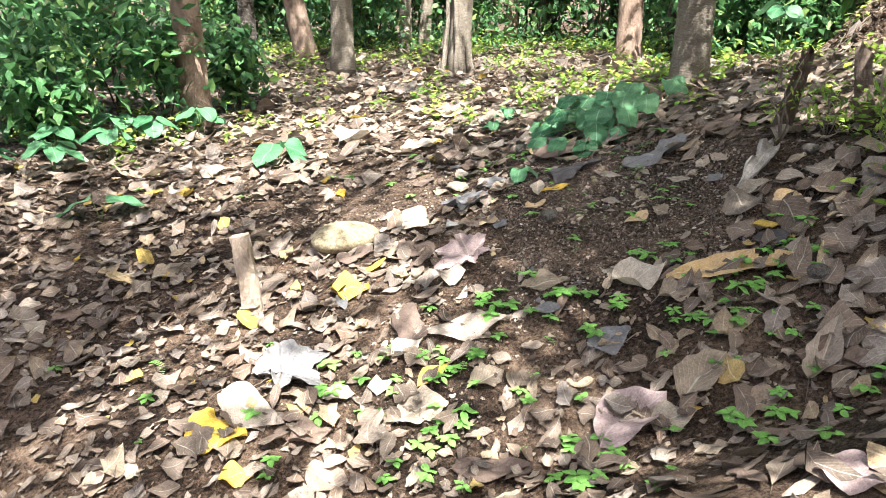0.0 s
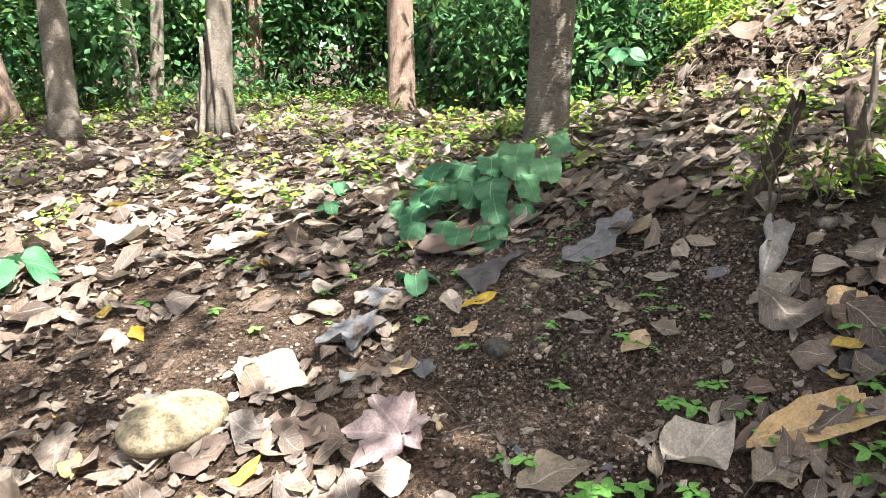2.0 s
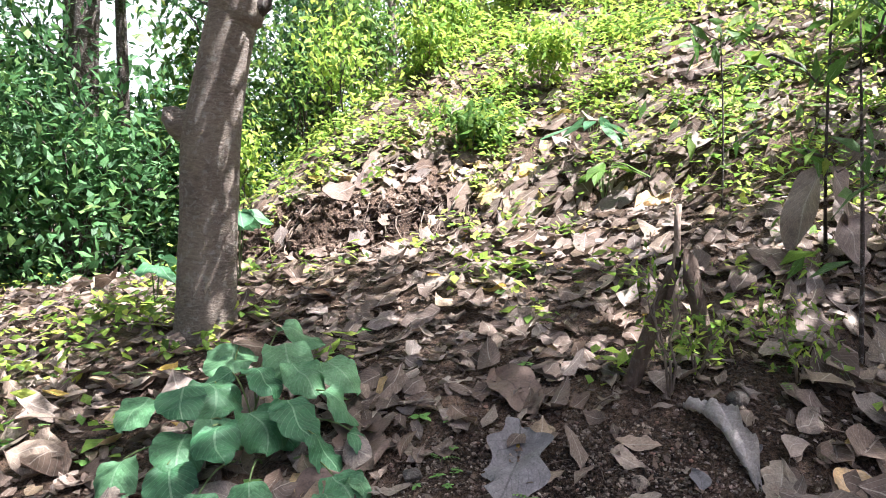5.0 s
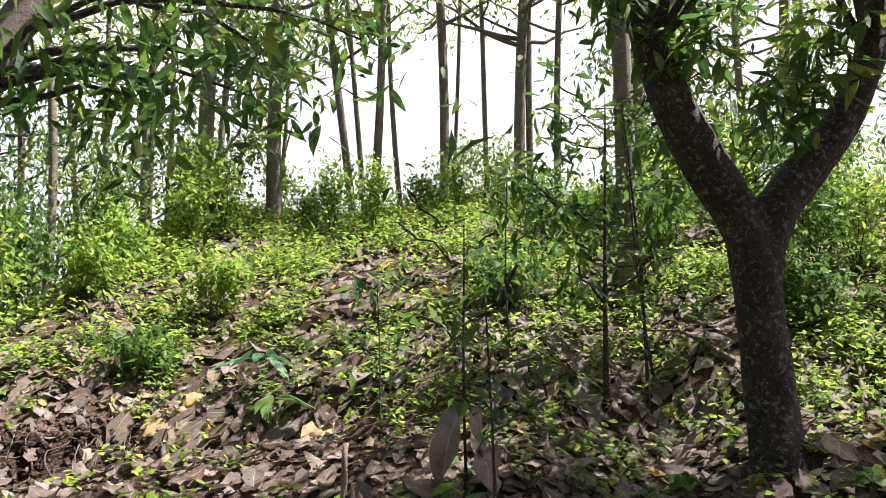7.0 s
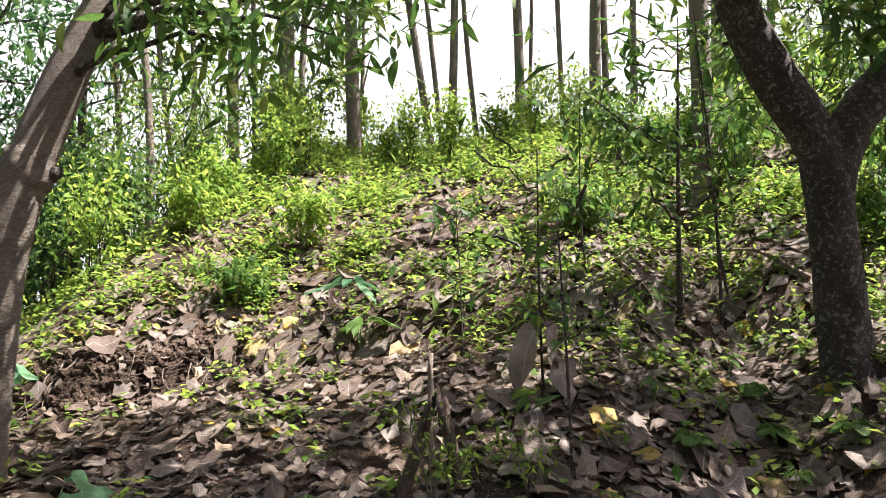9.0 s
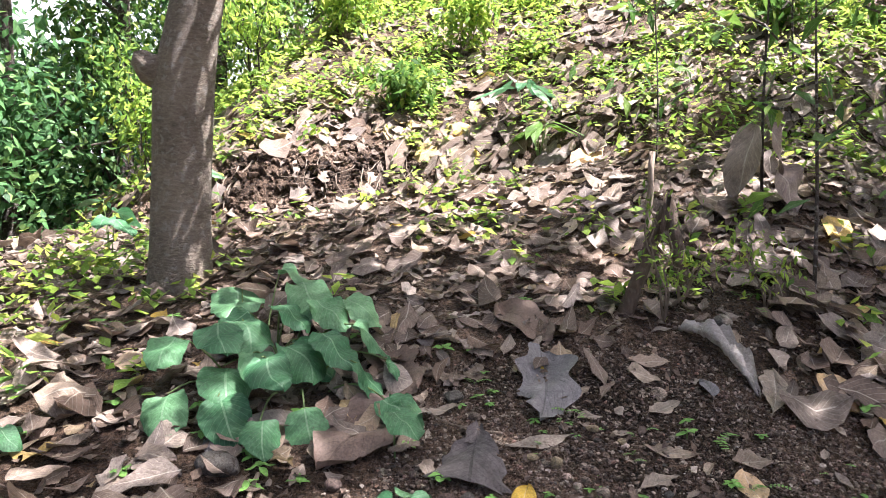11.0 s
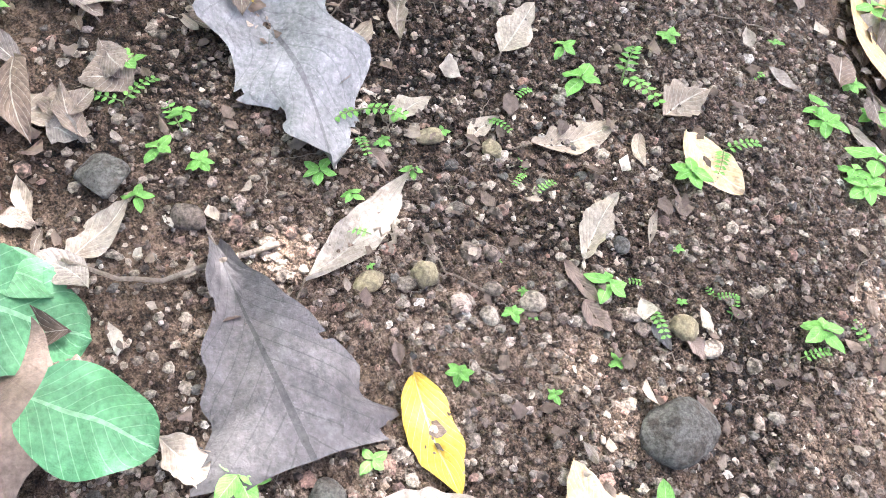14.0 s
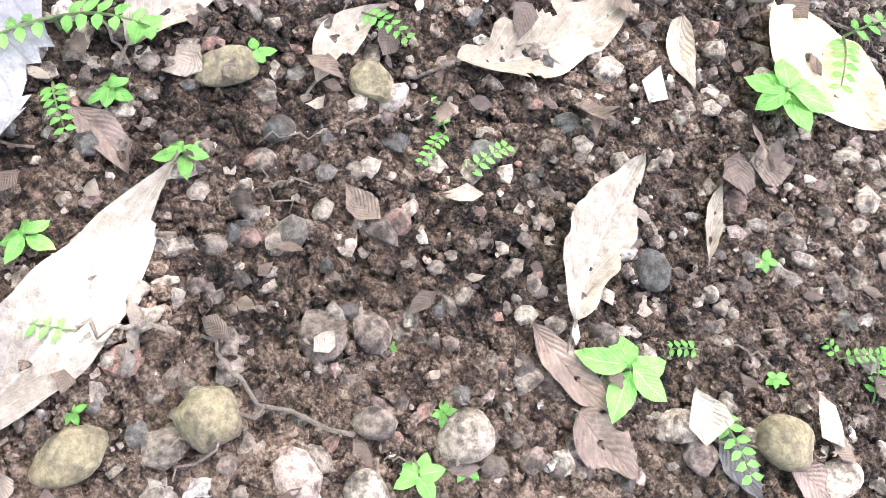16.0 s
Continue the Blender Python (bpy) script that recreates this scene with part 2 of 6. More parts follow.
POST_WOOD = bark_material("weathered_wood", (0.22, 0.16, 0.12), (0.38, 0.29, 0.22), (0.52, 0.42, 0.34), 0.1)
STONES = stone_material("pebbles", [(0.0, (0.16, 0.125, 0.1)), (0.2, (0.4, 0.33, 0.26)), (0.38, (0.13, 0.1, 0.08)), (0.52, (0.3, 0.23, 0.185)), (0.65, (0.5, 0.42, 0.33)), (0.8, (0.09, 0.085, 0.08)), (0.92, (0.34, 0.2, 0.15)), (1.0, (0.62, 0.57, 0.5))])
CLODS = soil_material("soil_clods", (0.008, 0.005, 0.0033), (0.1, 0.066, 0.045), (0.31, 0.225, 0.165))
MOSSY = stone_material("mossy_stone", [(0.0, (0.29, 0.24, 0.14)), (1.0, (0.36, 0.3, 0.19))], 0.6, 0.32)
DARK_STONE = stone_material("dark_stone", [(0.0, (0.1, 0.095, 0.085)), (1.0, (0.14, 0.13, 0.11))])


# ---- lie of the land ----
def softplus(v, k):
    return k * np.logaddexp(0.0, np.asarray(v, dtype=float) / k)


def beyond_bank(x, y):
    """Metres past the foot of the bank, towards the hill."""
    return x - (6.3 - 1.3 * np.exp(-((y - 10.8) / 1.6) ** 2) + 0.8 * softplus(y - 12.5, 0.8))


def ground_height(x, y):
    """The lie of the land: a slope rising to +x, flat woodland beyond, a bank and a hill."""
    x, y = np.asarray(x, dtype=float), np.asarray(y, dtype=float)
    xs = 5.5 - softplus(5.5 - x, 0.4)
    xs = -5.0 + softplus(xs + 5.0, 0.5)
    ys = 3.4 + softplus(y - 3.4, 0.3)
    ye = 5.0 + softplus(y - 5.0, 0.4)
    e1, e2 = np.exp(-(ye - 6) / 4.0), np.exp(-(ys - 6) / 2.5)
    far = 1 / (1 + np.exp(-(y - 13.0) / 1.5))
    h = 0.65 - 0.12 * far + 0.105 * xs * e1 + 0.107 * xs * (1 - 0.9 * far) - 0.4814 * e2 + 0.031 * xs * xs * e1 - 0.0836 * softplus(xs - 3, 0.5)
    h = h + 0.62 / (1 + np.exp((y - 3.15) / 0.22))
    h = h + 0.27 * np.exp(-((x + 1.6) / 1.1) ** 2 - ((y - 4.0) / 0.9) ** 2)
    foot = 6.3 - 1.3 * np.exp(-((y - 10.8) / 1.6) ** 2) + 0.8 * softplus(y - 12.5, 0.8)
    d = softplus(x - foot, 0.1)
    rise = 7.0 * np.tanh(0.61 * d / 7.0) + 0.34 * np.tanh(d / 0.2)
    side = 1 / (1 + np.exp((foot - 12.0) / 2.0))
    return h + rise * side + 0.06 * np.exp(-((x - 2.1) / 1.0) ** 2 - ((y - 7.3) / 0.9) ** 2) + 0.08 * np.exp(-((x - 2.55) / 0.6) ** 2 - ((y - 6.1) / 0.7) ** 2)


def relief(x, y):
    """Small bumps on the ground, a few centimetres."""
    a = np.sin(x * 2.3 + 1.1 * np.sin(y * 1.7)) * np.sin(y * 2.9 + 0.8 * np.sin(x * 2.1 + 1.0))
    b = np.sin(x * 9.1 + 2.0 * np.sin(y * 5.3 + 0.7)) * np.sin(y * 8.3 + 1.7 * np.sin(x * 6.1))
    c = np.sin(x * 31 + 2 * np.sin(y * 19)) * np.sin(y * 27 + 2 * np.sin(x * 17 + 2))
    return 0.012 * a + 0.007 * b + 0.003 * c


def land(x, y):
    return ground_height(x, y) + relief(np.asarray(x, dtype=float), np.asarray(y, dtype=float))


def make_mesh(name, verts, faces, material, uv=None, smooth=True):
    me = bpy.data.meshes.new(name)
    verts = np.asarray(verts, dtype=np.float32)
    me.vertices.add(len(verts))
    me.vertices.foreach_set("co", verts.ravel())
    if isinstance(faces, np.ndarray):
        k = faces.shape[1]
        flat, total = faces.astype(np.int32).ravel(), np.full(len(faces), k, dtype=np.int32)
    else:
        flat = np.array([i for f in faces for i in f], dtype=np.int32)
        total = np.array([len(f) for f in faces], dtype=np.int32)
    start = np.concatenate(([0], np.cumsum(total)[:-1])).astype(np.int32)
    me.loops.add(len(flat))
    me.loops.foreach_set("vertex_index", flat)
    me.polygons.add(len(total))
    me.polygons.foreach_set("loop_start", start)
    me.update(calc_edges=True)
    if uv is not None:
        layer = me.uv_layers.new(name="UVMap")
        layer.data.foreach_set("uv", np.asarray(uv, dtype=np.float32)[flat].ravel())
    me.polygons.foreach_set("use_smooth", np.full(len(total), smooth, dtype=bool))
    me.materials.append(material)
    me.validate()
    return me


def thing(name, mesh, label, category, group="", kind="", m=None):
    ob = tagged(new(name, mesh), label, category, group, kind)
    if m is not None:
        ob.matrix_world = m
    return ob


def part(name, mesh, parent, label="", m=None):
    ob = new(name, mesh)
    ob.parent = parent
    if m is not None:
        ob.matrix_local = m
    if label:
        tagged(ob, label)
    return ob


def grid_axis(lo, hi, step, far, count):
    out = np.geomspace(step, far, count)
    return np.concatenate((lo - np.cumsum(out)[::-1], np.arange(lo, hi, step), hi + np.cumsum(out) - step + step))


gx, gy = grid_axis(-3.0, 7.0, 0.05, 260.0, 44), grid_axis(3.0, 11.5, 0.05, 260.0, 44)
gx = np.sort(np.concatenate((gx, np.arange(0.6, 2.2, 0.05) + 0.0125, np.arange(0.6, 2.2, 0.05) + 0.025, np.arange(0.6, 2.2, 0.05) + 0.0375)))
gy = np.sort(np.concatenate((gy, np.arange(5.0, 7.3, 0.05) + 0.0125, np.arange(5.0, 7.3, 0.05) + 0.025, np.arange(5.0, 7.3, 0.05) + 0.0375)))
GX, GY = np.meshgrid(gx, gy, indexing="ij")
GZ = land(GX, GY) + 0.004 * np.random.default_rng(2).normal(0, 1, GX.shape) * (np.abs(GX) < 6) * (GY > 2) * (GY < 11)
gi = np.arange(GX.size).reshape(GX.shape)
ground_faces = np.stack((gi[:-1, :-1], gi[1:, :-1], gi[1:, 1:], gi[:-1, 1:]), -1).reshape(-1, 4)
ground = thing("ground", make_mesh("ground", np.stack((GX, GY, GZ), -1).reshape(-1, 3), ground_faces, SOIL), "dark brown crumbly forest soil on a slope", "ground", kind="structure")


# added glowing sheet for the blown-out sky low over the hill, far beyond trees
sky_sheet, hn, hl, hp = nodes_of("glowing_sky_sheet")
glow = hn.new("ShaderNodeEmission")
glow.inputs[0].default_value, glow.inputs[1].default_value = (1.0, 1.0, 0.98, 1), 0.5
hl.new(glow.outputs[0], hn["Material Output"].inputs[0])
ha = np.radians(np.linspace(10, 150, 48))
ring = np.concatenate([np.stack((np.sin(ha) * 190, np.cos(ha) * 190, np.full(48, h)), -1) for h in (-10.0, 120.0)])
thing("backdrop", make_mesh("backdrop", ring, [(i, i + 1, i + 49, i + 48) for i in range(47)], sky_sheet), "glowing white sheet added for the blown-out sky", "sky", kind="structure")


# ---- leaves, tubes and stones ----
def outline(kind, u):
    """Half width of a leaf along its length, 1 at its widest."""
    if kind == "oval":
        return np.sin(np.pi * np.clip(u, 0, 1) ** 0.85) ** 0.75
    if kind == "lance":
        return np.sin(np.pi * u ** 0.9) ** 1.05
    if kind == "heart":
        return np.sin(np.pi * (0.06 + 0.94 * u) ** 0.8) ** 0.5
    if kind == "lobed":
        return np.sin(np.pi * u ** 0.8) ** 0.6 * (0.84 + 0.16 * np.cos(u * 21.0))
    if kind == "wedge":
        return np.clip(0.06 + 1.05 * u ** 1.1, 0, 1) * np.where(u > 0.93, 0.75, 1)
    return np.clip(np.sin(np.pi * u ** 0.78) ** 0.72, 0, 1)


def leaf_cloud(rng, pos, yaw, length, width, kind="oval", nu=4, nv=2, pitch=0.0, bank=0.0, curl=0.0, fold=0.2, ripple=0.05, drape=False, lift=0.0, jag=0.0):
    """Many leaves at once: vertices, quads and UV. drape: they follow the ground under them; else pitch and bank (radians) turn them in the air, from the leaf's base."""
    n = len(pos)
    wide = lambda v: np.broadcast_to(np.asarray(v, dtype=float), (n,))[:, None, None]
    u = np.linspace(0, 1, nu + 1)[None, :, None]
    v = np.linspace(-1, 1, nv + 1)[None, None, :]
    L, W, C, Fd = wide(length), wide(width), wide(curl), wide(fold)
    half = np.maximum(outline(kind, u), 0.02) * W * 0.5
    half = half * (1 + jag * rng.uniform(-1, 1, (n, nu + 1, 1)))
    bow = rng.normal(0, 0.07, (n, 1, 1))
    roll = rng.uniform(-0.35, 0.5, (n, 1, 1))
    X = (u - (0.5 if drape else 0.0)) * L + 0 * v
    Y = v * half + bow * L * (2 * u - 1) ** 2
    Z = C * L * (2 * u - 1) ** 2 * (1 if drape else 0) + (0 if drape else 1) * C * L * u ** 2 + (Fd * np.abs(v) + roll * np.abs(v) ** 3 * np.sin(u * 5 + 3 * roll)) * half
    Z = Z + ripple * W * np.sin(u * rng.uniform(4, 11, (n, 1, 1)) + v * 2 + rng.uniform(0, 6.3, (n, 1, 1))) + 0 * X
    if not drape:
        cb, sb = np.cos(wide(bank)), np.sin(wide(bank))
        Y, Z = Y * cb - Z * sb, Y * sb + Z * cb
        cp, sp = np.cos(wide(pitch)), np.sin(wide(pitch))
        X, Z = X * cp - Z * sp, X * sp + Z * cp
    cy, sy = np.cos(wide(yaw)), np.sin(wide(yaw))
    X, Y = X * cy - Y * sy, X * sy + Y * cy
    X, Y = X + pos[:, 0][:, None, None], Y + pos[:, 1][:, None, None]
    if drape:
        tilt = wide(pitch) * ((u - 0.5) * L) + wide(bank) * (v * half)
        Z = Z + tilt
        Z = Z - Z.min(axis=(1, 2), keepdims=True) + wide(lift) + 0.003 + land(X, Y)
    else:
        Z = Z + pos[:, 2][:, None, None]
    verts = np.stack((X, Y, Z), -1).reshape(-1, 3)
    cell = np.arange((nu + 1) * (nv + 1)).reshape(nu + 1, nv + 1)
    q = np.stack((cell[:-1, :-1], cell[1:, :-1], cell[1:, 1:], cell[:-1, 1:]), -1).reshape(-1, 4)
    faces = (q[None] + (np.arange(n) * cell.size)[:, None, None]).reshape(-1, 4)
    uv = np.stack(np.broadcast_arrays(u[0], (v[0] + 1) / 2), -1).reshape(-1, 2)
    return verts, faces, np.tile(uv, (n, 1))


def merged(*clouds):
    vs, fs, us, k = [], [], [], 0
    for v, f, w in clouds:
        vs.append(v), fs.append(f + k), us.append(w)
        k += len(v)
    return np.concatenate(vs), np.concatenate(fs), np.concatenate(us)


def tube(path, radii, sides=10, rough=0.0, seed=0, flat=1.0):
    """A closed tapering tube along points: vertices and faces."""
    rng = np.random.default_rng(seed)
    path, radii = np.asarray(path, dtype=float), np.asarray(radii, dtype=float)
    k = len(path)
    tang = np.gradient(path, axis=0)
    tang /= np.linalg.norm(tang, axis=1, keepdims=True)
    ref = np.array([1.0, 0, 0]) if abs(tang[0][0]) < 0.8 else np.array([0, 1.0, 0])
    a = np.linspace(0, 2 * np.pi, sides, endpoint=False)
    ph = rng.uniform(0, 6.3, 4)
    rows = []
    for i in range(k):
        b1 = ref - tang[i] * ref.dot(tang[i])
        b1 /= np.linalg.norm(b1)
        b2 = np.cross(tang[i], b1)
        bump = 1 + rough * (np.sin(2 * a + ph[0] + i * 0.5) + 0.6 * np.sin(3 * a + ph[1] - i * 0.35) + 0.5 * np.sin(5 * a + ph[2] + i * 0.9) + rng.normal(0, 0.35, sides))
        rows.append(path[i] + radii[i] * bump[:, None] * (np.cos(a)[:, None] * b1 + flat * np.sin(a)[:, None] * b2))
    verts = np.concatenate(rows + [path[:1], path[-1:]])
    faces = []
    for i in range(k - 1):
        for j in range(sides):
            j2 = (j + 1) % sides
            faces.append((i * sides + j, i * sides + j2, (i + 1) * sides + j2, (i + 1) * sides + j))
    for j in range(sides):
        j2 = (j + 1) % sides
        faces.append((k * sides, j2, j, j))
        faces.append((k * sides + 1, (k - 1) * sides + j, (k - 1) * sides + j2, (k - 1) * sides + j2))
    return verts, faces


def tube_mesh(name, path, radii, material, sides=10, rough=0.0, seed=0, flat=1.0):
    v, f = tube(path, radii, sides, rough, seed, flat)
    return make_mesh(name, v, [tuple(dict.fromkeys(q)) for q in f], material)


def tubes_mesh(name, tubes, material):
    """Several tubes that grow together, as one mesh."""
    vs, fs, k = [], [], 0
    for v, f in tubes:
        vs.append(v)
        fs += [tuple(dict.fromkeys(i + k for i in q)) for q in f]
        k += len(v)
    return make_mesh(name, np.concatenate(vs), fs, material)


def curve_points(a, b, n, sag=(0, 0, 0), wobble=0.0, seed=0):
    rng = np.random.default_rng(seed)
    s = np.linspace(0, 1, n)[:, None]
    p = np.asarray(a) * (1 - s) + np.asarray(b) * s + np.asarray(sag) * (4 * s * (1 - s))
    p[1:-1] += rng.normal(0, wobble, (n - 2, 3))
    return p


def ball(subdiv):
    bm = bmesh.new()
    bmesh.ops.create_icosphere(bm, subdivisions=subdiv, radius=1.0)
    v = np.array([q.co[:] for q in bm.verts])
    f = np.array([[q.index for q in p.verts] for p in bm.faces])
    bm.free()
    return v, f


BALL1, BALL2, BALL3 = ball(1), ball(2), ball(3)


def stone_mesh(name, material, seed, size=(1, 1, 1), rough=0.16, detail=BALL2, angular=0.0):
    rng = np.random.default_rng(seed)
    v, f = detail
    k = rng.normal(0, 1, (7, 3))
    amp = rng.uniform(0.3, 1, 7)
    r = 1 + rough * (amp * np.sin(v @ k.T * 1.9 + rng.uniform(0, 6, 7))).sum(1) / 2.2
    w = v * r[:, None]
    if angular:
        for d in rng.normal(0, 1, (9, 3)):
            d = d / np.linalg.norm(d)
            over = np.maximum(w @ d - (1 - angular), 0)
            w = w - over[:, None] * d
    return make_mesh(name, w * np.asarray(size), f, material, smooth=not angular)


def stones_cloud(rng, pos, size, squash=(0.45, 0.9), detail=BALL1):
    n = len(pos)
    v, f = detail
    w = v[None] * (1 + rng.normal(0, 0.2, (n, len(v), 1)))
    s = np.stack((size * rng.uniform(0.7, 1.3, n), size * rng.uniform(0.7, 1.2, n), size * rng.uniform(*squash, n)), -1)
    w = w * s[:, None]
    a = rng.uniform(0, 6.3, n)[:, None]
    w = np.stack((w[..., 0] * np.cos(a) - w[..., 1] * np.sin(a), w[..., 0] * np.sin(a) + w[..., 1] * np.cos(a), w[..., 2]), -1)
    w = w + pos[:, None]
    faces = (f[None] + (np.arange(n) * len(v))[:, None, None]).reshape(-1, 3)
    return w.reshape(-1, 3), faces


def scatter(rng, n, x0, x1, y0, y1, density):
    x, y = rng.uniform(x0, x1, n), rng.uniform(y0, y1, n)
    keep = rng.uniform(0, 1, n) < density(x, y)
    return x[keep], y[keep]


def clearing(x, y):
    """1 on the bare, pebbly ground, 0 on the leaf-strewn woodland floor."""
    a = np.exp(-(((x - 1.15) / 1.15) ** 2 + ((y - 5.9) / 1.25) ** 2) ** 2)
    b = np.exp(-(((x + 0.3) / 1.5) ** 2 + ((y - 7.15) / 0.55) ** 2) ** 2)
    c = np.exp(-(((x - 0.4) / 0.8) ** 2 + ((y - 4.9) / 0.7) ** 2) ** 2) * 0.7
    d = np.exp(-(((x - 2.35) / 0.75) ** 2 + ((y - 5.55) / 0.65) ** 2) ** 2) * 0.9
    return np.clip(a + b + c + d, 0, 1)


# ---- trees ----
# crown leaves are left out to let sun in here: x, y, half widths
SUN_GAPS = [(-2.2, 5.3, 1.0, 0.35), (-0.6, 5.85, 0.5, 0.4), (-0.4, 6.85, 0.6, 0.35), (1.6, 3.95, 0.7, 0.4), (0.0, 10.4, 2.0, 1.2), (-1.3, 8.8, 1.1, 0.5), (0.8, 9.4, 0.5, 0.4),
            (5.3, 9.1, 1.5, 0.8), (4.4, 7.6, 0.9, 0.5), (6.4, 8.4, 0.8, 0.8), (6.8, 6.8, 1.4, 0.9), (9.0, 8.0, 1.0, 0.8), (10.4, 5.6, 1.7, 1.2), (7.7, 3.05, 0.7, 0.4), (8.0, 0.5, 2.0, 1.2), (6.4, 1.5, 0.7, 0.4),
            (4.6, 4.6, 0.5, 0.3), (4.0, 5.6, 0.7, 0.5), (4.3, 4.9, 0.6, 0.3), (3.2, 6.4, 0.6, 0.45), (4.85, 3.3, 0.3, 0.3), (2.2, 8.9, 0.7, 0.4)]


def sunny(x, y):
    """True where a patch of sun lies on the ground."""
    wob = 0.3 * np.sin(x * 5.1 + 2.0 * np.sin(y * 3.7)) + 0.2 * np.sin(y * 9.3 + x * 4.1)
    hit = np.zeros(np.shape(x), dtype=bool)
    for cx, cy, rx, ry in SUN_GAPS:
        hit |= ((x - cx) / rx) ** 2 + ((y - cy) / ry) ** 2 < 1 + wob
    slope = (x > 6.5) & (np.sin(x * 1.7 + 1.2 * np.sin(y * 1.3)) * np.sin(y * 2.1 + 0.8 * x) > -0.3)
    return hit | slope


def in_sunbeam(p):
    x, y = p[:, 0].copy(), p[:, 1].copy()
    for _ in range(3):
        k = (p[:, 2] - ground_height(x, y)) / sun_dir.z
        x, y = p[:, 0] - sun_dir.x * k, p[:, 1] - sun_dir.y * k
    return sunny(x, y)


def crown_leaves(rng, centres, per, spread, length, kind="lance", ratio=0.34, nu=2, nv=2, origin=None):
    n = len(centres) * per
    c = np.repeat(np.asarray(centres, dtype=float), per, axis=0)
    pos = c + rng.normal(0, 1, (n, 3)) * np.asarray(spread)
    if origin is not None:
        pos = pos[~in_sunbeam(pos + np.asarray(origin))]
        n = len(pos)
    L = length * rng.uniform(0.6, 1.25, n)
    return leaf_cloud(rng, pos, rng.uniform(0, 6.3, n), L, L * ratio, kind, nu, nv, pitch=rng.normal(-0.45, 0.5, n), bank=rng.normal(0, 0.5, n), curl=rng.uniform(-0.3, 0.05, n), fold=0.25)


def tree(name, label, x, y, height, r0, r1, lean, bark, seed, crown=None, limbs=6, bend=0.12, sides=14, flare=1.35, leaf=0.16, per=55, leaf_material_=None, group="", crown_from=0.55, spread=0.5, gaps=False):
    """A tapered trunk with limbs and a crown of leaf clusters; lean: metres sideways for each metre up."""
    rng = np.random.default_rng(seed)
    z = float(land(x, y))
    ob = thing(name, None, label, "tree", group)
    ob.location = (x, y, z)
    k = 16
    s = np.linspace(0, 1, k)
    wav = rng.uniform(-1, 1, 2)
    path = np.stack((lean[0] * s * height + bend * wav[0] * np.sin(s * 5.0), lean[1] * s * height + bend * wav[1] * np.sin(s * 4.2), s * (height + 0.3) - 0.3), -1)
    rad = r1 + (r0 - r1) * (1 - s) ** 0.8 + r0 * (flare - 1) * np.exp(-s * height / 0.3)
    part("trunk", tube_mesh("trunk", path, rad, bark, sides, 0.035, seed), ob)
    centres = []
    for i in range(limbs):
        at = rng.uniform(crown_from, 0.97)
        p0 = np.array([np.interp(at, s, path[:, j]) for j in range(3)])
        ang, ln = rng.uniform(0, 6.3), height * rng.uniform(0.14, 0.3)
        p1 = p0 + np.array([math.cos(ang) * ln, math.sin(ang) * ln, ln * rng.uniform(0.2, 0.8)])
        pts = curve_points(p0, p1, 7, (0, 0, -0.06 * ln), 0.03, seed + i)
        rr = np.interp(at, s, rad) * 0.5
        part("limb", tube_mesh("limb", pts, np.linspace(rr, 0.012, 7), bark, 7, 0.03, seed + i), ob)
        centres += [pts[3], pts[5], pts[6]] + [p1 + rng.normal(0, 0.5, 3) for _ in range(2)]
    if per and limbs:
        v, f, w = crown_leaves(rng, centres, per, (spread, spread, spread * 0.55), leaf, origin=(x, y, z) if gaps else None)
        part("crown", make_mesh("crown", v, f, leaf_material_ or CANOPY_LEAF, w), ob)
    return ob


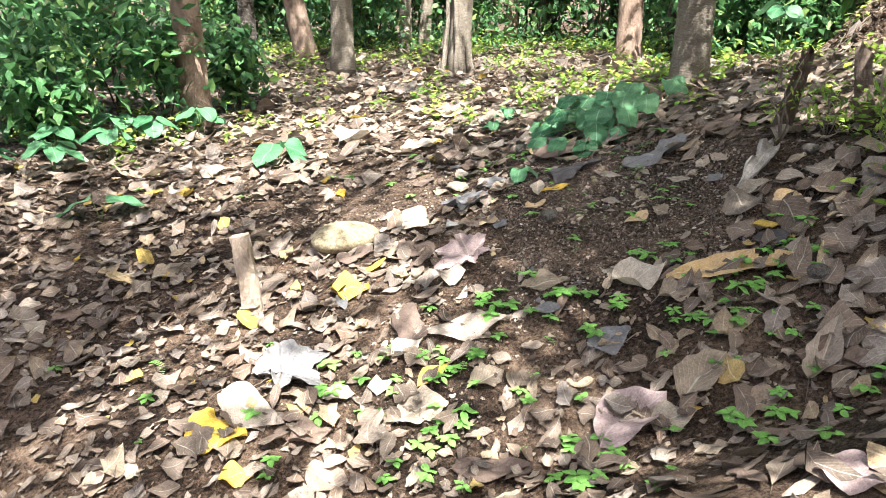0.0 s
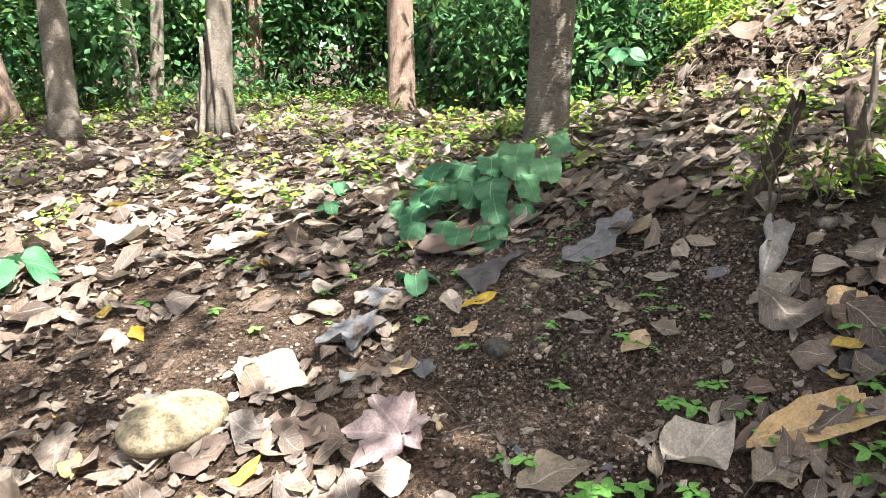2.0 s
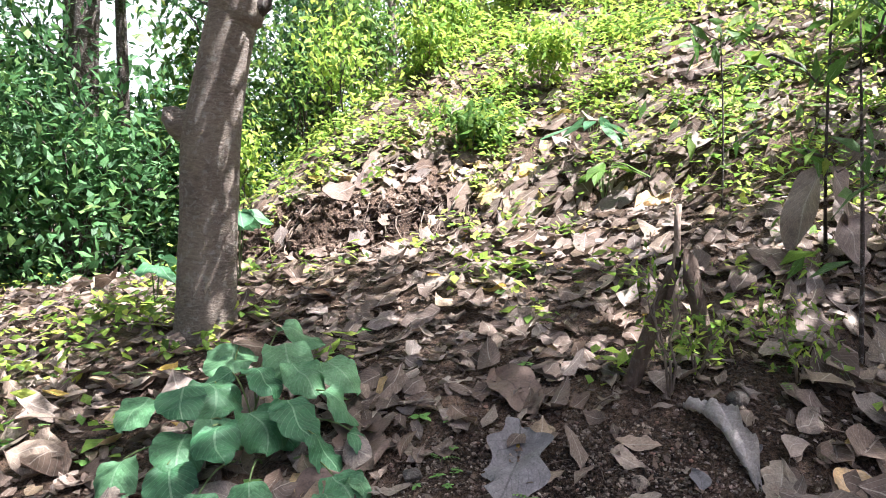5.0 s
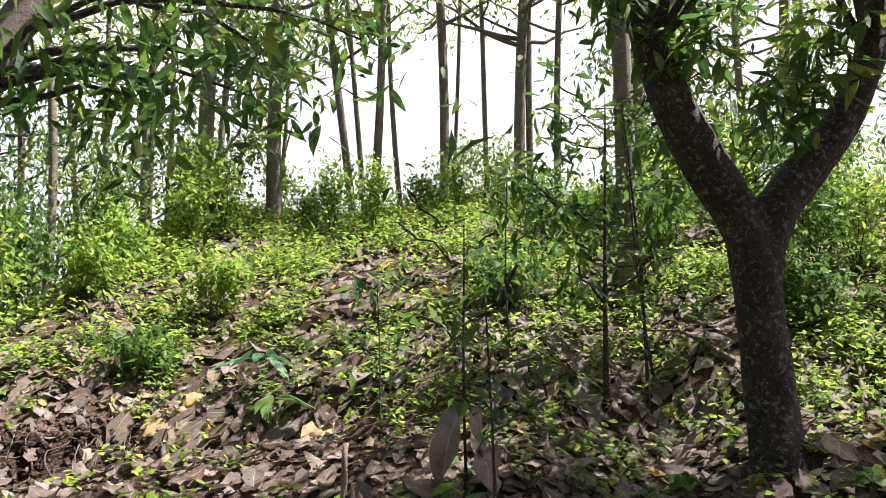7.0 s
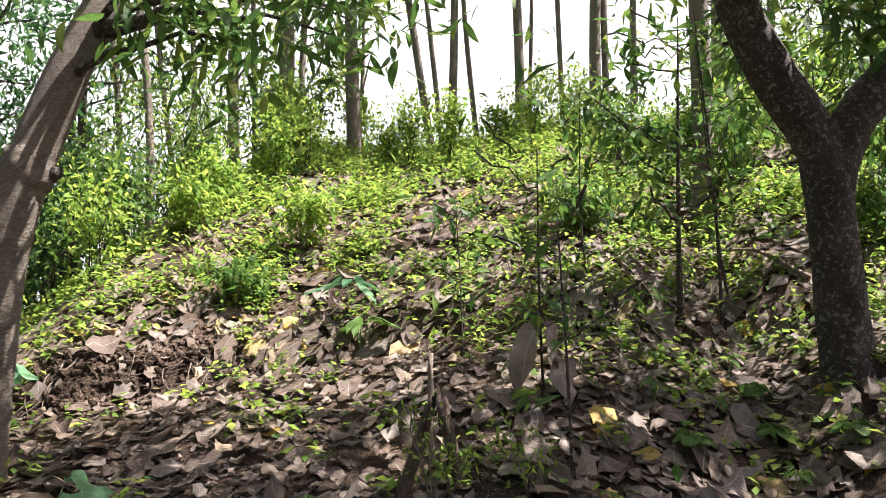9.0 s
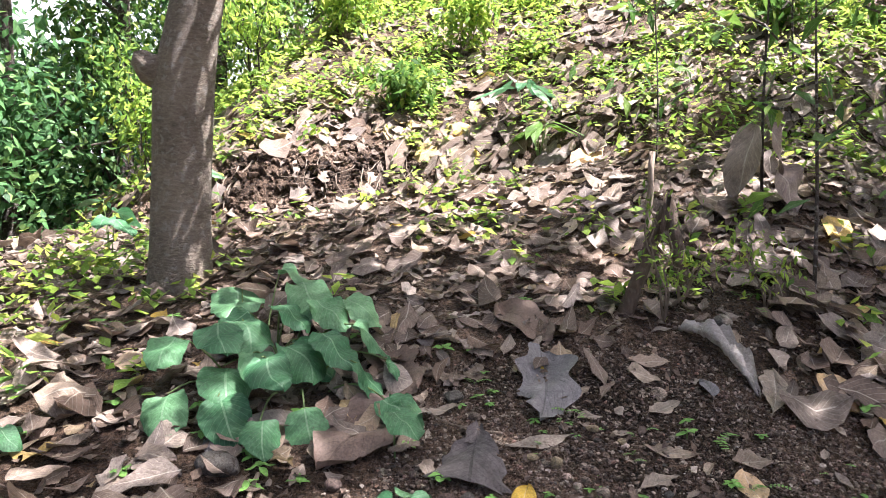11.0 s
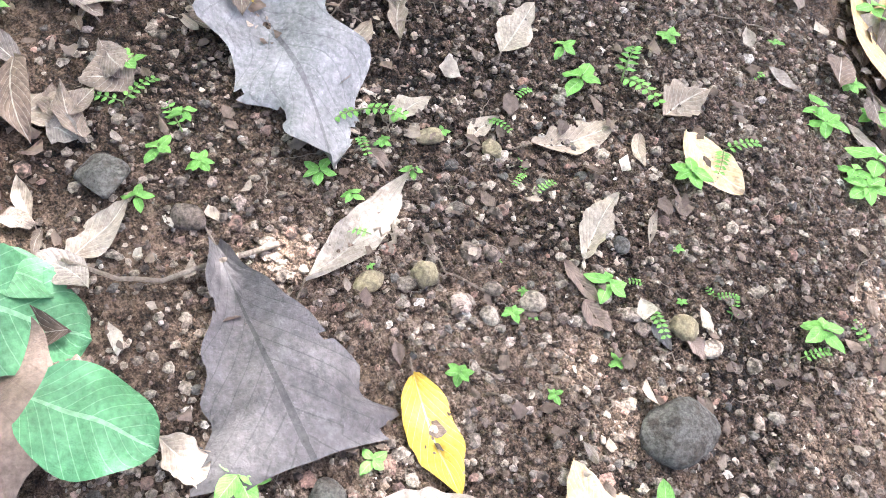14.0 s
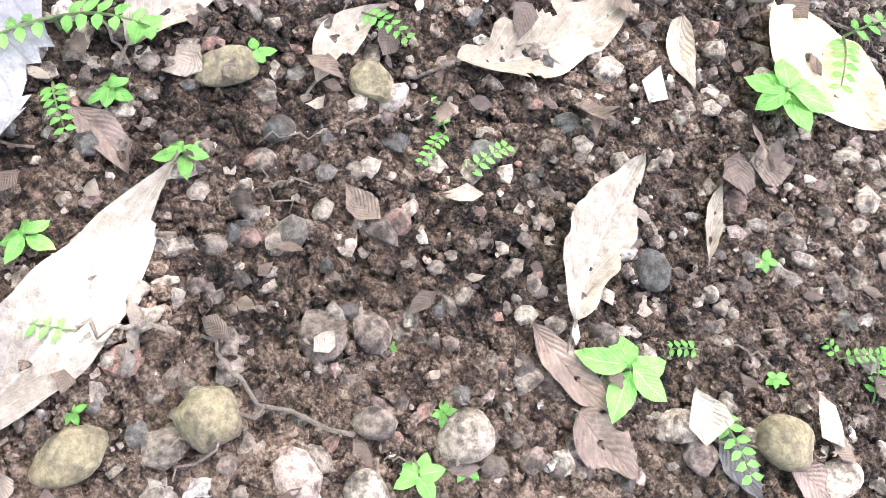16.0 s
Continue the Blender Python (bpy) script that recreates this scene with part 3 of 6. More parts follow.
def near_tree():
    """The smooth grey-brown tree that leans over the path, with an old branch scar."""
    x, y = 2.8, 9.4
    z = float(land(x, y))
    ob = thing("tree", None, "grey-brown leaning tree with a knobbly branch scar", "tree")
    ob.location = (x, y, z)
    s = np.array([-0.3, 0.0, 0.15, 0.4, 0.8, 1.15, 1.4, 1.7, 2.1, 2.6, 3.2, 4.0, 5.0, 6.2, 7.5])
    dx = np.interp(s, [0, 1.4, 2.2, 3.2, 5, 7.5], [0, 0.02, 0.1, 0.28, 0.7, 1.3])
    dy = np.interp(s, [0, 1.4, 2.2, 3.2, 5, 7.5], [0, -0.04, -0.16, -0.42, -1.0, -2.0])
    r = np.interp(s, [-0.3, 0, 0.2, 0.8, 1.4, 1.6, 2.2, 4, 7.5], [0.28, 0.232, 0.21, 0.2, 0.212, 0.192, 0.178, 0.14, 0.06])
    path = np.stack((dx, dy, s), -1)
    fine = np.linspace(-0.3, 7.5, 46)
    path = np.stack([np.interp(fine, s, path[:, i]) for i in range(3)], -1)
    part("trunk", tube_mesh("trunk", path, np.interp(fine, s, r), BARK, 22, 0.016, 3), ob)
    # the scar stands out from the trunk, away from the lean
    side = np.array([-0.5, 0.85, 0.0])
    p0 = np.array([0.0, 0.0, 1.45]) + side * 0.08
    pts = [p0, p0 + side * 0.1 + (0, 0, 0.05), p0 + side * 0.15 + (0, 0, 0.11), p0 + side * 0.16 + (0, 0, 0.16)]
    part("branch_scar", tube_mesh("branch_scar", pts, [0.12, 0.11, 0.085, 0.05], BARK, 12, 0.08, 5), ob, "knobbly branch scar")
    # a lower scar rings the trunk
    h0 = 2.35
    c0 = np.array([np.interp(h0, fine, path[:, j]) for j in range(3)])
    ring = [c0 + (0, 0, dz) for dz in (-0.16, -0.09, -0.03, 0.03, 0.09, 0.15)]
    r0 = float(np.interp(h0, s, r))
    part("branch_scar", tube_mesh("branch_scar", ring, [r0 * q for q in (0.97, 1.05, 1.11, 1.09, 1.03, 0.96)], BARK, 22, 0.035, 12), ob, "swollen ring-like scar")
    side = np.array([0.35, -0.94, 0.0])
    knob = [c0 + side * q + (0, 0, w) for q, w in ((r0 * 0.5, -0.04), (r0 * 0.95, -0.02), (r0 * 1.2, 0.0), (r0 * 1.25, 0.03))]
    part("branch_scar", tube_mesh("branch_scar", knob, [0.09, 0.08, 0.06, 0.03], BARK_DARK, 12, 0.08, 13), ob, "dark knot where a branch broke off")
    rng = np.random.default_rng(17)
    centres = []
    for i, (h, ang, ln) in enumerate([(3.4, 4.4, 1.5), (4.2, 3.2, 2.0), (4.8, 5.3, 2.2), (5.6, 0.4, 2.4), (6.2, 2.0, 2.4), (6.6, 3.9, 2.2), (7.2, 5.9, 2.0)]):
        p0 = np.array([np.interp(h, fine, path[:, j]) for j in range(3)])
        p1 = p0 + np.array([math.cos(ang) * ln, math.sin(ang) * ln, 0.45 * ln if i else -0.1])
        pts = curve_points(p0, p1, 8, (0, 0, 0.1 * ln), 0.03, i)
        part("limb", tube_mesh("limb", pts, np.linspace(0.06, 0.01, 8), BARK_DARK, 8, 0.03, i), ob)
        centres += [pts[3], pts[5], pts[6], pts[7]] + [p1 + rng.normal(0, 0.45, 3) for _ in range(3)]
    low = []
    for i, (h, ang, ln, up) in enumerate([(3.0, 4.55, 1.5, 0.12), (3.3, 4.95, 2.0, 0.1), (3.6, 5.25, 2.1, 0.15), (3.4, 4.3, 1.9, 0.2), (3.9, 5.0, 2.6, 0.1), (4.2, 5.5, 2.4, 0.05)]):
        p0 = np.array([np.interp(h, fine, path[:, j]) for j in range(3)])
        pts = curve_points(p0, p0 + np.array([math.cos(ang) * ln, math.sin(ang) * ln, up * ln]), 8, (0, 0, 0.12 * ln), 0.03, 60 + i)
        part("limb", tube_mesh("limb", pts, np.linspace(0.04, 0.008, 8), BARK_DARK, 7, 0.03, 60 + i), ob)
        low += [pts[4], pts[5], pts[6], pts[7], pts[7] + rng.normal(0, 0.25, 3)]
    hang = crown_leaves(rng, low, 18, (0.22, 0.22, 0.16), 0.24, ratio=0.27, nu=4)
    v, f, w = crown_leaves(rng, centres, 34, (0.35, 0.35, 0.25), 0.2, ratio=0.3, nu=3)
    v, f, w = merged((v, f, w), hang)
    part("crown", make_mesh("crown", v, f, CANOPY_LEAF, w), ob)


def forked_tree():
    x, y = 4.95, 2.8
    z = float(land(x, y))
    ob = thing("forked_tree", None, "dark forked tree with pale lichen patches on its trunk", "tree")
    ob.location = (x, y, z)
    s = np.linspace(-0.3, 2.2, 22)
    r = np.interp(s, [-0.3, 0, 0.3, 1.4, 1.85, 2.2], [0.31, 0.25, 0.225, 0.215, 0.225, 0.17])
    trunk = tube(np.stack((0 * s, 0.05 * s, s), -1), r, 20, 0.025, 8, 0.95)
    left = np.array([(0, 0.02, 1.05), (0, 0.07, 1.5), (0.0, 0.2, 1.9), (-0.02, 0.42, 2.3), (-0.05, 0.66, 2.8), (-0.05, 0.85, 3.4), (0, 0.98, 4.2), (0.1, 1.3, 5.2), (0.2, 1.5, 6.6)])
    right = np.array([(0, 0.04, 1.05), (0, 0.0, 1.5), (0.02, -0.16, 1.93), (0.05, -0.45, 2.3), (0.1, -0.8, 2.75), (0.15, -1.12, 3.4), (0.2, -1.27, 4.2), (0.3, -1.4, 5.2), (0.4, -1.5, 6.6)])
    for limb in (left, right):
        limb[:, 2] += 0.27
        limb[2:, 1] *= 1.06
    dense = lambda p: np.stack([np.interp(np.linspace(0, len(p) - 1, 30), np.arange(len(p)), p[:, i]) for i in range(3)], -1)
    l_limb = tube(dense(left), np.interp(np.linspace(0, 1, 30), [0, 0.12, 0.3, 0.55, 1], [0.14, 0.19, 0.215, 0.185, 0.08]), 16, 0.03, 9)
    r_limb = tube(dense(right), np.interp(np.linspace(0, 1, 30), [0, 0.12, 0.3, 0.55, 1], [0.14, 0.18, 0.19, 0.16, 0.07]), 16, 0.04, 10)
    part("trunk", tubes_mesh("trunk", [trunk], BARK_DARK), ob)
    part("limb", tubes_mesh("limb", [l_limb], BARK_DARK), ob)
    part("limb", tubes_mesh("limb", [r_limb], BARK_DARK), ob)
    rng = np.random.default_rng(23)
    near, high = [], []
    twigs = [((0.0, -0.4, 2.5), (-0.35, -0.1, 3.1)), ((0.05, -0.8, 3.1), (-0.3, -0.35, 3.3)), ((0, 0.95, 3.2), (-0.4, 0.6, 3.6)), ((0.1, -0.95, 3.5), (-0.5, -0.55, 3.7)),
             ((0.1, -1.0, 3.6), (-0.3, -1.6, 3.9)), ((0, 1.1, 3.9), (-0.5, 1.3, 4.0)), ((0, 1.05, 3.5), (-0.2, 0.3, 4.1)), ((0.05, 0.9, 3.0), (0.3, 0.35, 2.9))]
    for i, (a, b) in enumerate(twigs):
        pts = curve_points(a, b, 6, (0, 0, 0.1), 0.03, i)
        part("twig", tube_mesh("twig", pts, np.linspace(0.02, 0.005, 6), BARK_DARK, 6, 0, i), ob)
        near += [pts[3], pts[4], pts[5]]
    # high limbs out of view; the second half is added towards -x for shade
    for i in range(20):
        base = left[7] if i % 2 else right[7]
        ang, ln = (i * 1.1, rng.uniform(1.2, 2.6)) if i < 10 else (math.pi + rng.uniform(-0.9, 0.9), rng.uniform(1.5, 3.6))
        p1 = base + np.array([math.cos(ang) * ln, math.sin(ang) * ln, rng.uniform(0.3, 1.6)])
        pts = curve_points(base, p1, 6, (0, 0, 0.15), 0.05, 40 + i)
        part("limb", tube_mesh("limb", pts, np.linspace(0.06, 0.01, 6), BARK_DARK, 7, 0.02, i), ob)
        high += [pts[3], pts[5], p1 + rng.normal(0, 0.4, 3), p1 + rng.normal(0, 0.5, 3)]
    # limbs added above the view so their leaves shade the bare ground
    for i, tip in enumerate([(-1.5, -0.3, 5.2), (-1.2, 0.4, 5.6), (-2.0, 0.0, 5.6), (-1.6, -0.9, 5.4), (-0.8, -0.5, 5.0), (-2.4, 0.6, 6.0), (-1.0, 1.0, 5.6), (-2.2, -0.7, 5.9), (-0.5, 0.3, 5.3)]):
        pts = curve_points(right[5] if i % 2 else left[5], tip, 7, (0, 0, 0.2), 0.04, 80 + i)
        part("limb", tube_mesh("limb", pts, np.linspace(0.045, 0.01, 7), BARK_DARK, 7, 0.02, i), ob)
        high += [pts[3], pts[4], pts[5], pts[6], pts[6] + rng.normal(0, 0.35, 3)]
    a = crown_leaves(rng, near, 24, (0.16, 0.18, 0.12), 0.26, ratio=0.28, nu=4)
    b = crown_leaves(rng, high, 36, (0.42, 0.42, 0.28), 0.24, ratio=0.3, nu=2, origin=(x, y, z))
    v, f, w = merged(a, b)
    part("crown", make_mesh("crown", v, f, CANOPY_LEAF, w), ob)


near_tree()
forked_tree()

# woodland beyond the flat ground: x, y, trunk radius, lean, bark, label
for i, (x, y, r, lean, bark, label) in enumerate([
        (3.95, 17.8, 0.28, (-0.03, 0.0), BARK_RED, "straight reddish-barked forest tree"),
        (0.25, 15.4, 0.2, (0.02, 0.0), BARK, "fluted grey tree with hanging aerial roots"),
        (-1.95, 16.2, 0.22, (0.03, 0.02), BARK, "pale grey-brown forest tree"),
        (-3.0, 18.6, 0.24, (-0.16, 0.02), BARK_RED, "reddish tree leaning over the undergrowth"),
        (-4.5, 19.4, 0.2, (-0.05, 0.0), BARK_DARK, "dark slender forest tree"),
        (-0.95, 21.6, 0.17, (-0.03, 0.0), BARK, "slender grey forest tree"),
        (-0.55, 21.8, 0.15, (0.05, 0.0), BARK, "slender grey forest tree"),
        (1.9, 23.5, 0.2, (0.02, 0.0), BARK_RED, "slender reddish forest tree"),
        (-3.35, 11.1, 0.2, (-0.06, 0.02), BARK_RED, "reddish-brown tree wrapped in dark shrub leaves"),
        (-5.6, 15.0, 0.22, (-0.28, 0.0), BARK_RED, "reddish tree leaning strongly to one side"),
        # the next five carry deep shade as dark bark and leaf colours
        (7.6, 21.0, 0.3, (0.0, 0.0), BARK_DARK, "forest tree with deep shade in its dark colours"),
        (5.2, 24.5, 0.25, (-0.04, 0.0), BARK_DARK, "forest tree with deep shade in its dark colours"),
        (8.3, 17.2, 0.3, (0.05, 0.0), BARK_DARK, "forest tree with deep shade in its dark colours"),
        (10.5, 24.0, 0.25, (0.0, 0.0), BARK_DARK, "forest tree with deep shade in its dark colours"),
        (-7.5, 22.0, 0.25, (0.02, 0.0), BARK_DARK, "forest tree with deep shade in its dark colours"),
        # added just out of view so that its crown shades the slope
        (8.4, -1.8, 0.22, (0.0, 0.0), BARK, "spreading tree added beside the slope for shade")]):
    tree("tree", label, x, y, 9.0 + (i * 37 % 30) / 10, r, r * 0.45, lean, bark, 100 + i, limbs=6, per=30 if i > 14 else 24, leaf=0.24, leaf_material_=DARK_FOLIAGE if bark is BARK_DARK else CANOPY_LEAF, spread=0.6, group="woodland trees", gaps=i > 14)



def unseen_shade_trees(spots, box, count, per, seed):
    """Tall trees added out of view: their spreading crowns shade the ground in box, with gaps that let patches of sun
    through.
    """
    r = np.random.default_rng(seed)
    gx_, gy_ = r.uniform(box[0], box[1], count), r.uniform(box[2], box[3], count)
    keep = ~sunny(gx_, gy_)
    gx_, gy_ = gx_[keep], gy_[keep]
    rise = (r.uniform(9.3, 11.6, len(gx_)) - ground_height(gx_, gy_)) / sun_dir.z
    tips = np.stack((gx_ + sun_dir.x * rise, gy_ + sun_dir.y * rise, ground_height(gx_, gy_) + sun_dir.z * rise), -1)
    heads = np.array([(x + 9 * a, y + 9 * b) for x, y, a, b in spots])
    owner = np.argmin(((tips[:, None, :2] - heads[None]) ** 2).sum(-1), axis=1)
    for i, (x, y, a, b) in enumerate(spots):
        z = float(land(x, y))
        ob = thing("tree", None, "tall spreading tree added out of view for shade", "tree", "woodland trees")
        ob.location = (x, y, z)
        s = np.linspace(0, 1, 14)
        path = np.stack((a * 9.5 * s + 0.08 * np.sin(5 * s), b * 9.5 * s + 0.07 * np.sin(4 * s + 1), 9.8 * s - 0.3), -1)
        rad = 0.09 + 0.13 * (1 - s) + 0.08 * np.exp(-s * 25)
        part("trunk", tube_mesh("trunk", path, rad, BARK, 14, 0.035, seed + i), ob)
        mine = tips[owner == i] - np.array([x, y, z])
        for j, tip in enumerate(mine):
            at = r.uniform(0.55, 0.97)
            p0 = np.array([np.interp(at, s, path[:, c]) for c in range(3)])
            part("limb", tube_mesh("limb", curve_points(p0, tip, 7, (0, 0, 0.3), 0.05, j), np.linspace(0.045, 0.008, 7), BARK, 6, 0.03, j), ob)
        v, f, w = crown_leaves(r, mine, per, (0.42, 0.42, 0.25), 0.27, ratio=0.4, nu=2, nv=2, origin=(x, y, z))
        part("crown", make_mesh("crown", v, f, CANOPY_LEAF, w), ob)


# trees added out of view, there only for the shade of their crowns
unseen_shade_trees([(2.7, 0.1, 0.0, 0.0), (-1.9, -2.0, 0.0, 0.05), (5.6, -2.6, 0.05, 0.1), (-3.4, 1.6, 0.25, 0.02)], (-5.5, 6.0, 2.6, 9.8), 330, 15, 150)
unseen_shade_trees([(3.6, -1.4, -0.03, 0.08)], (-0.1, 2.4, 5.5, 8.9), 50, 22, 170)
unseen_shade_trees([(-6.8, 6.5, 0.2, 0.1), (-7.8, 11.4, 0.2, 0.05)], (-9.0, 4.5, 12.0, 21.0), 150, 44, 160)
fluted = next(o for o in scene.objects if "aerial roots" in o.get("label", ""))
for i in range(7):
    a = i * 0.9
    pts = curve_points((0.17 * math.cos(a), 0.17 * math.sin(a), 1.2 + 0.25 * (i % 3)), (0.36 * math.cos(a + 0.2), 0.36 * math.sin(a + 0.2), -0.1), 7, (-0.04 * math.cos(a), -0.04 * math.sin(a), 0), 0.012, i)
    part("aerial_root", tube_mesh("aerial_root", pts, np.linspace(0.03, 0.05, 7), BARK, 7, 0.04, i), fluted, "thick hanging aerial root")
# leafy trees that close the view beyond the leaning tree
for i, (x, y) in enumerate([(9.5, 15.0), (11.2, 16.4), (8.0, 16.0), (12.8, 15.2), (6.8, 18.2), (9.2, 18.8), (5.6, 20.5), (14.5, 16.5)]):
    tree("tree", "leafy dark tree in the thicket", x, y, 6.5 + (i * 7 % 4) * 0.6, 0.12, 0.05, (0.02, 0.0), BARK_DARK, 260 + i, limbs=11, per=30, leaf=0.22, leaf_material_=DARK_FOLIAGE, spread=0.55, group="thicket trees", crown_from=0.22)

# slender trees along the crest of the hill: x, y, lean along y, radius
for i, (x, y, lean, r) in enumerate([(14.0, 9.5, 0.02, 0.165), (14.4, 7.86, 0.15, 0.095), (14.55, 7.66, 0.105, 0.06), (13.9, 7.45, -0.02, 0.1), (14.5, 6.89, 0.06, 0.06), (14.6, 6.0, 0.037, 0.12),
                                       (14.9, 5.85, -0.03, 0.05), (14.6, 5.08, 0.023, 0.06), (14.6, 4.4, -0.04, 0.142), (14.9, 4.14, -0.007, 0.085), (14.5, 3.6, -0.036, 0.085), (13.6, 10.9, 0.014, 0.17),
                                       (13.4, 11.5, 0.047, 0.06), (12.8, 12.8, 0.147, 0.06), (13.8, 2.05, -0.016, 0.15), (15.0, 9.75, 0.0, 0.05), (15.5, 0.6, 0.02, 0.12), (15.0, -1.5, -0.05, 0.14), (16.0, 13.0, 0.03, 0.1), (13.0, 14.2, 0.08, 0.08), (10.4, 12.2, 0.1, 0.08)]):
    tree("tree", "slender grey-brown tree on the hill crest", x, y, 7.5 + (i * 29 % 25) / 10, r, r * 0.6, (-0.01, lean), BARK, 200 + i, limbs=10, per=12, leaf=0.17, flare=1.15, bend=0.16, sides=10, group="hill crest trees", crown_from=0.45, spread=0.35, leaf_material_=SHRUB_LEAF)

# leafy trees that fill the view beyond the forked tree and at the other end of the crest
for i, (x, y, h) in enumerate([(11.5, -3.4, 7.0), (13.0, -1.2, 7.5), (12.2, 0.3, 6.0), (14.6, 0.8, 7.5), (14.0, -4.0, 8.0), (16.0, 2.0, 8.0), (15.6, -2.0, 8.5), (10.4, -5.0, 7.0), (13.6, 12.0, 6.5), (15.2, 11.2, 7.0), (14.6, 13.6, 7.0), (16.8, 10.2, 6.0)]):
    tree("tree", "leafy light green tree on the hillside", x, y, h, 0.09, 0.04, (0.0, 0.03 * (i % 3 - 1)), BARK, 230 + i, limbs=13, per=46, leaf=0.19, gaps=True, leaf_material_=SHRUB_LEAF if i % 3 else CANOPY_LEAF, spread=0.45, group="hillside leafy trees", crown_from=0.12, flare=1.15)
tree("tree", "straight grey tree behind thin saplings", 8.9, 3.25, 7.5, 0.15, 0.1, (0.0, -0.01), BARK, 245, limbs=5, per=16, leaf=0.19, flare=1.15, crown_from=0.6, spread=0.35, group="hillside leafy trees")

# saplings with bare stems on the slope
for i, (x, y, h, r, lean) in enumerate([(6.5, 3.98, 3.4, 0.035, (0.0, -0.03)), (6.5, 3.55, 3.6, 0.022, (0.0, 0.03)), (6.9, 3.35, 3.0, 0.016, (0.0, 0.1)), (3.25, 5.2, 1.9, 0.014, (0.03, 0.03)),
                                          (6.9, 4.9, 2.2, 0.012, (0, 0.05)), (7.4, 2.1, 3.0, 0.02, (0, 0.04)), (5.6, 6.25, 1.5, 0.009, (0.02, 0.02))]):
    tree("sapling", "thin dark sapling with hanging green leaves", x, y, h, r, 0.005, lean, BARK_DARK, 300 + i, limbs=8 if r > 0.015 else 4, per=6 if r > 0.015 else 3, leaf=0.21, flare=1.1, bend=0.06, sides=8, group="saplings on the slope", crown_from=0.35, spread=0.14)


# ---- undergrowth ----
def plant_leaves(rng, x, y, size, per, length, ratio=0.5, kind="oval", nu=2, flat=0.35):
    n = len(x) * per
    X, Y, S = np.repeat(x, per), np.repeat(y, per), np.repeat(size, per)
    d = rng.normal(0, 0.5, (n, 2)) * S[:, None]
    h = np.abs(rng.normal(0.45, 0.3, n)) * S * 1.2
    px, py = X + d[:, 0], Y + d[:, 1]
    pos = np.stack((px, py, land(px, py) + 0.02 + h), -1)
    L = length * rng.uniform(0.5, 1.3, n)
    return leaf_cloud(rng, pos, rng.uniform(0, 6.3, n), L, L * ratio, kind, nu, 1, pitch=rng.normal(-0.1, flat, n), bank=rng.normal(0, flat, n), curl=-0.15, fold=0.15)


rng = np.random.default_rng(5)
clumps = lambda x, y: np.where(np.sin(x * 1.9 + 1.3 * np.sin(y * 1.1)) * np.sin(y * 2.3 + x * 0.7) > 0.0, 1.0, 0.16)
hill_cover = lambda x, y: np.clip((ground_height(x, y) - 1.9) * 1.2, 0, 1) * np.where(x > 12, 1.0, clumps(x, y)) * np.where((np.abs(y - 7.0 - 0.12 * (x - 7)) < 0.55) & (x < 9.8), 0.25, 1.0)
hx, hy = scatter(rng, 4300, 5.3, 15.5, -5.0, 15.0, hill_cover)
v, f, w = plant_leaves(rng, hx, hy, rng.uniform(0.14, 0.42, len(hx)), 34, 0.1)
thing("undergrowth", make_mesh("undergrowth", v, f, SHRUB_LEAF, w), "yellow-green low plants covering the sunlit hillside", "undergrowth", kind="stuff")
flat_cover = lambda x, y: np.clip(0.9 * np.exp(-((x - 2.6) / 1.6) ** 2 - ((y - 10.3) / 1.5) ** 2) + 0.9 / (1 + np.exp(-(y - 19) / 1.2)) + 0.5 * np.exp(-((x + 4.2) / 1.2) ** 2 - ((y - 11) / 2.0) ** 2) + 0.1 * (y > 9) + 0.75 * ((x > 3.7) & (y < 5.0)) + 0.24 * ((x > 2.4) & (x < 6.5) & (y > 2.5) & (y < 10)) + 0.9 * ((beyond_bank(x, y) > 0.15) & (beyond_bank(x, y) < 1.0) & (y > 8.7)), 0, 1) * (1 - clearing(x, y))
fx, fy = scatter(rng, 2600, -9.0, 9.0, 1.0, 27.0, flat_cover)
v, f, w = plant_leaves(rng, fx, fy, rng.uniform(0.1, 0.32, len(fx)), 22, 0.1, 0.6)
thing("ground_creepers", make_mesh("ground_creepers", v, f, SHRUB_LEAF, w), "green creepers and seedlings among fallen leaves", "undergrowth", kind="stuff")


def shrub(name, label, x, y, height, wide, leaf, per, material, seed, stems=5, group="", ratio=0.4):
    r = np.random.default_rng(seed)
    z = float(land(x, y))
    ob = thing(name, None, label, "shrub", group)
    ob.location = (x, y, z)
    centres = []
    for i in range(stems):
        a = r.uniform(0, 6.3)
        b = np.array([math.cos(a) * wide * r.uniform(0.3, 1), math.sin(a) * wide * r.uniform(0.3, 1), height * r.uniform(0.6, 1.05)])
        pts = curve_points((0, 0, -0.05), b, 7, (0, 0, 0.15 * height), 0.03 * height, seed + i)
        part("stem", tube_mesh("stem", pts, np.linspace(0.004 + 0.005 * height, 0.003, 7), BARK_DARK if height > 0.9 else TWIG, 6, 0, i), ob)
        centres += list(pts[2:]) + [pts[4] + r.normal(0, 0.3 * wide, 3), pts[5] + r.normal(0, 0.3 * wide, 3)]
    v, f, w = crown_leaves(r, centres, per, (0.3 * wide, 0.3 * wide, 0.13 * height), leaf, "oval", ratio, nv=1)
    v[:, 2] = np.maximum(v[:, 2], land(v[:, 0] + x, v[:, 1] + y) - z + 0.01)
    part("foliage", make_mesh("foliage", v, f, material, w), ob)
    return ob


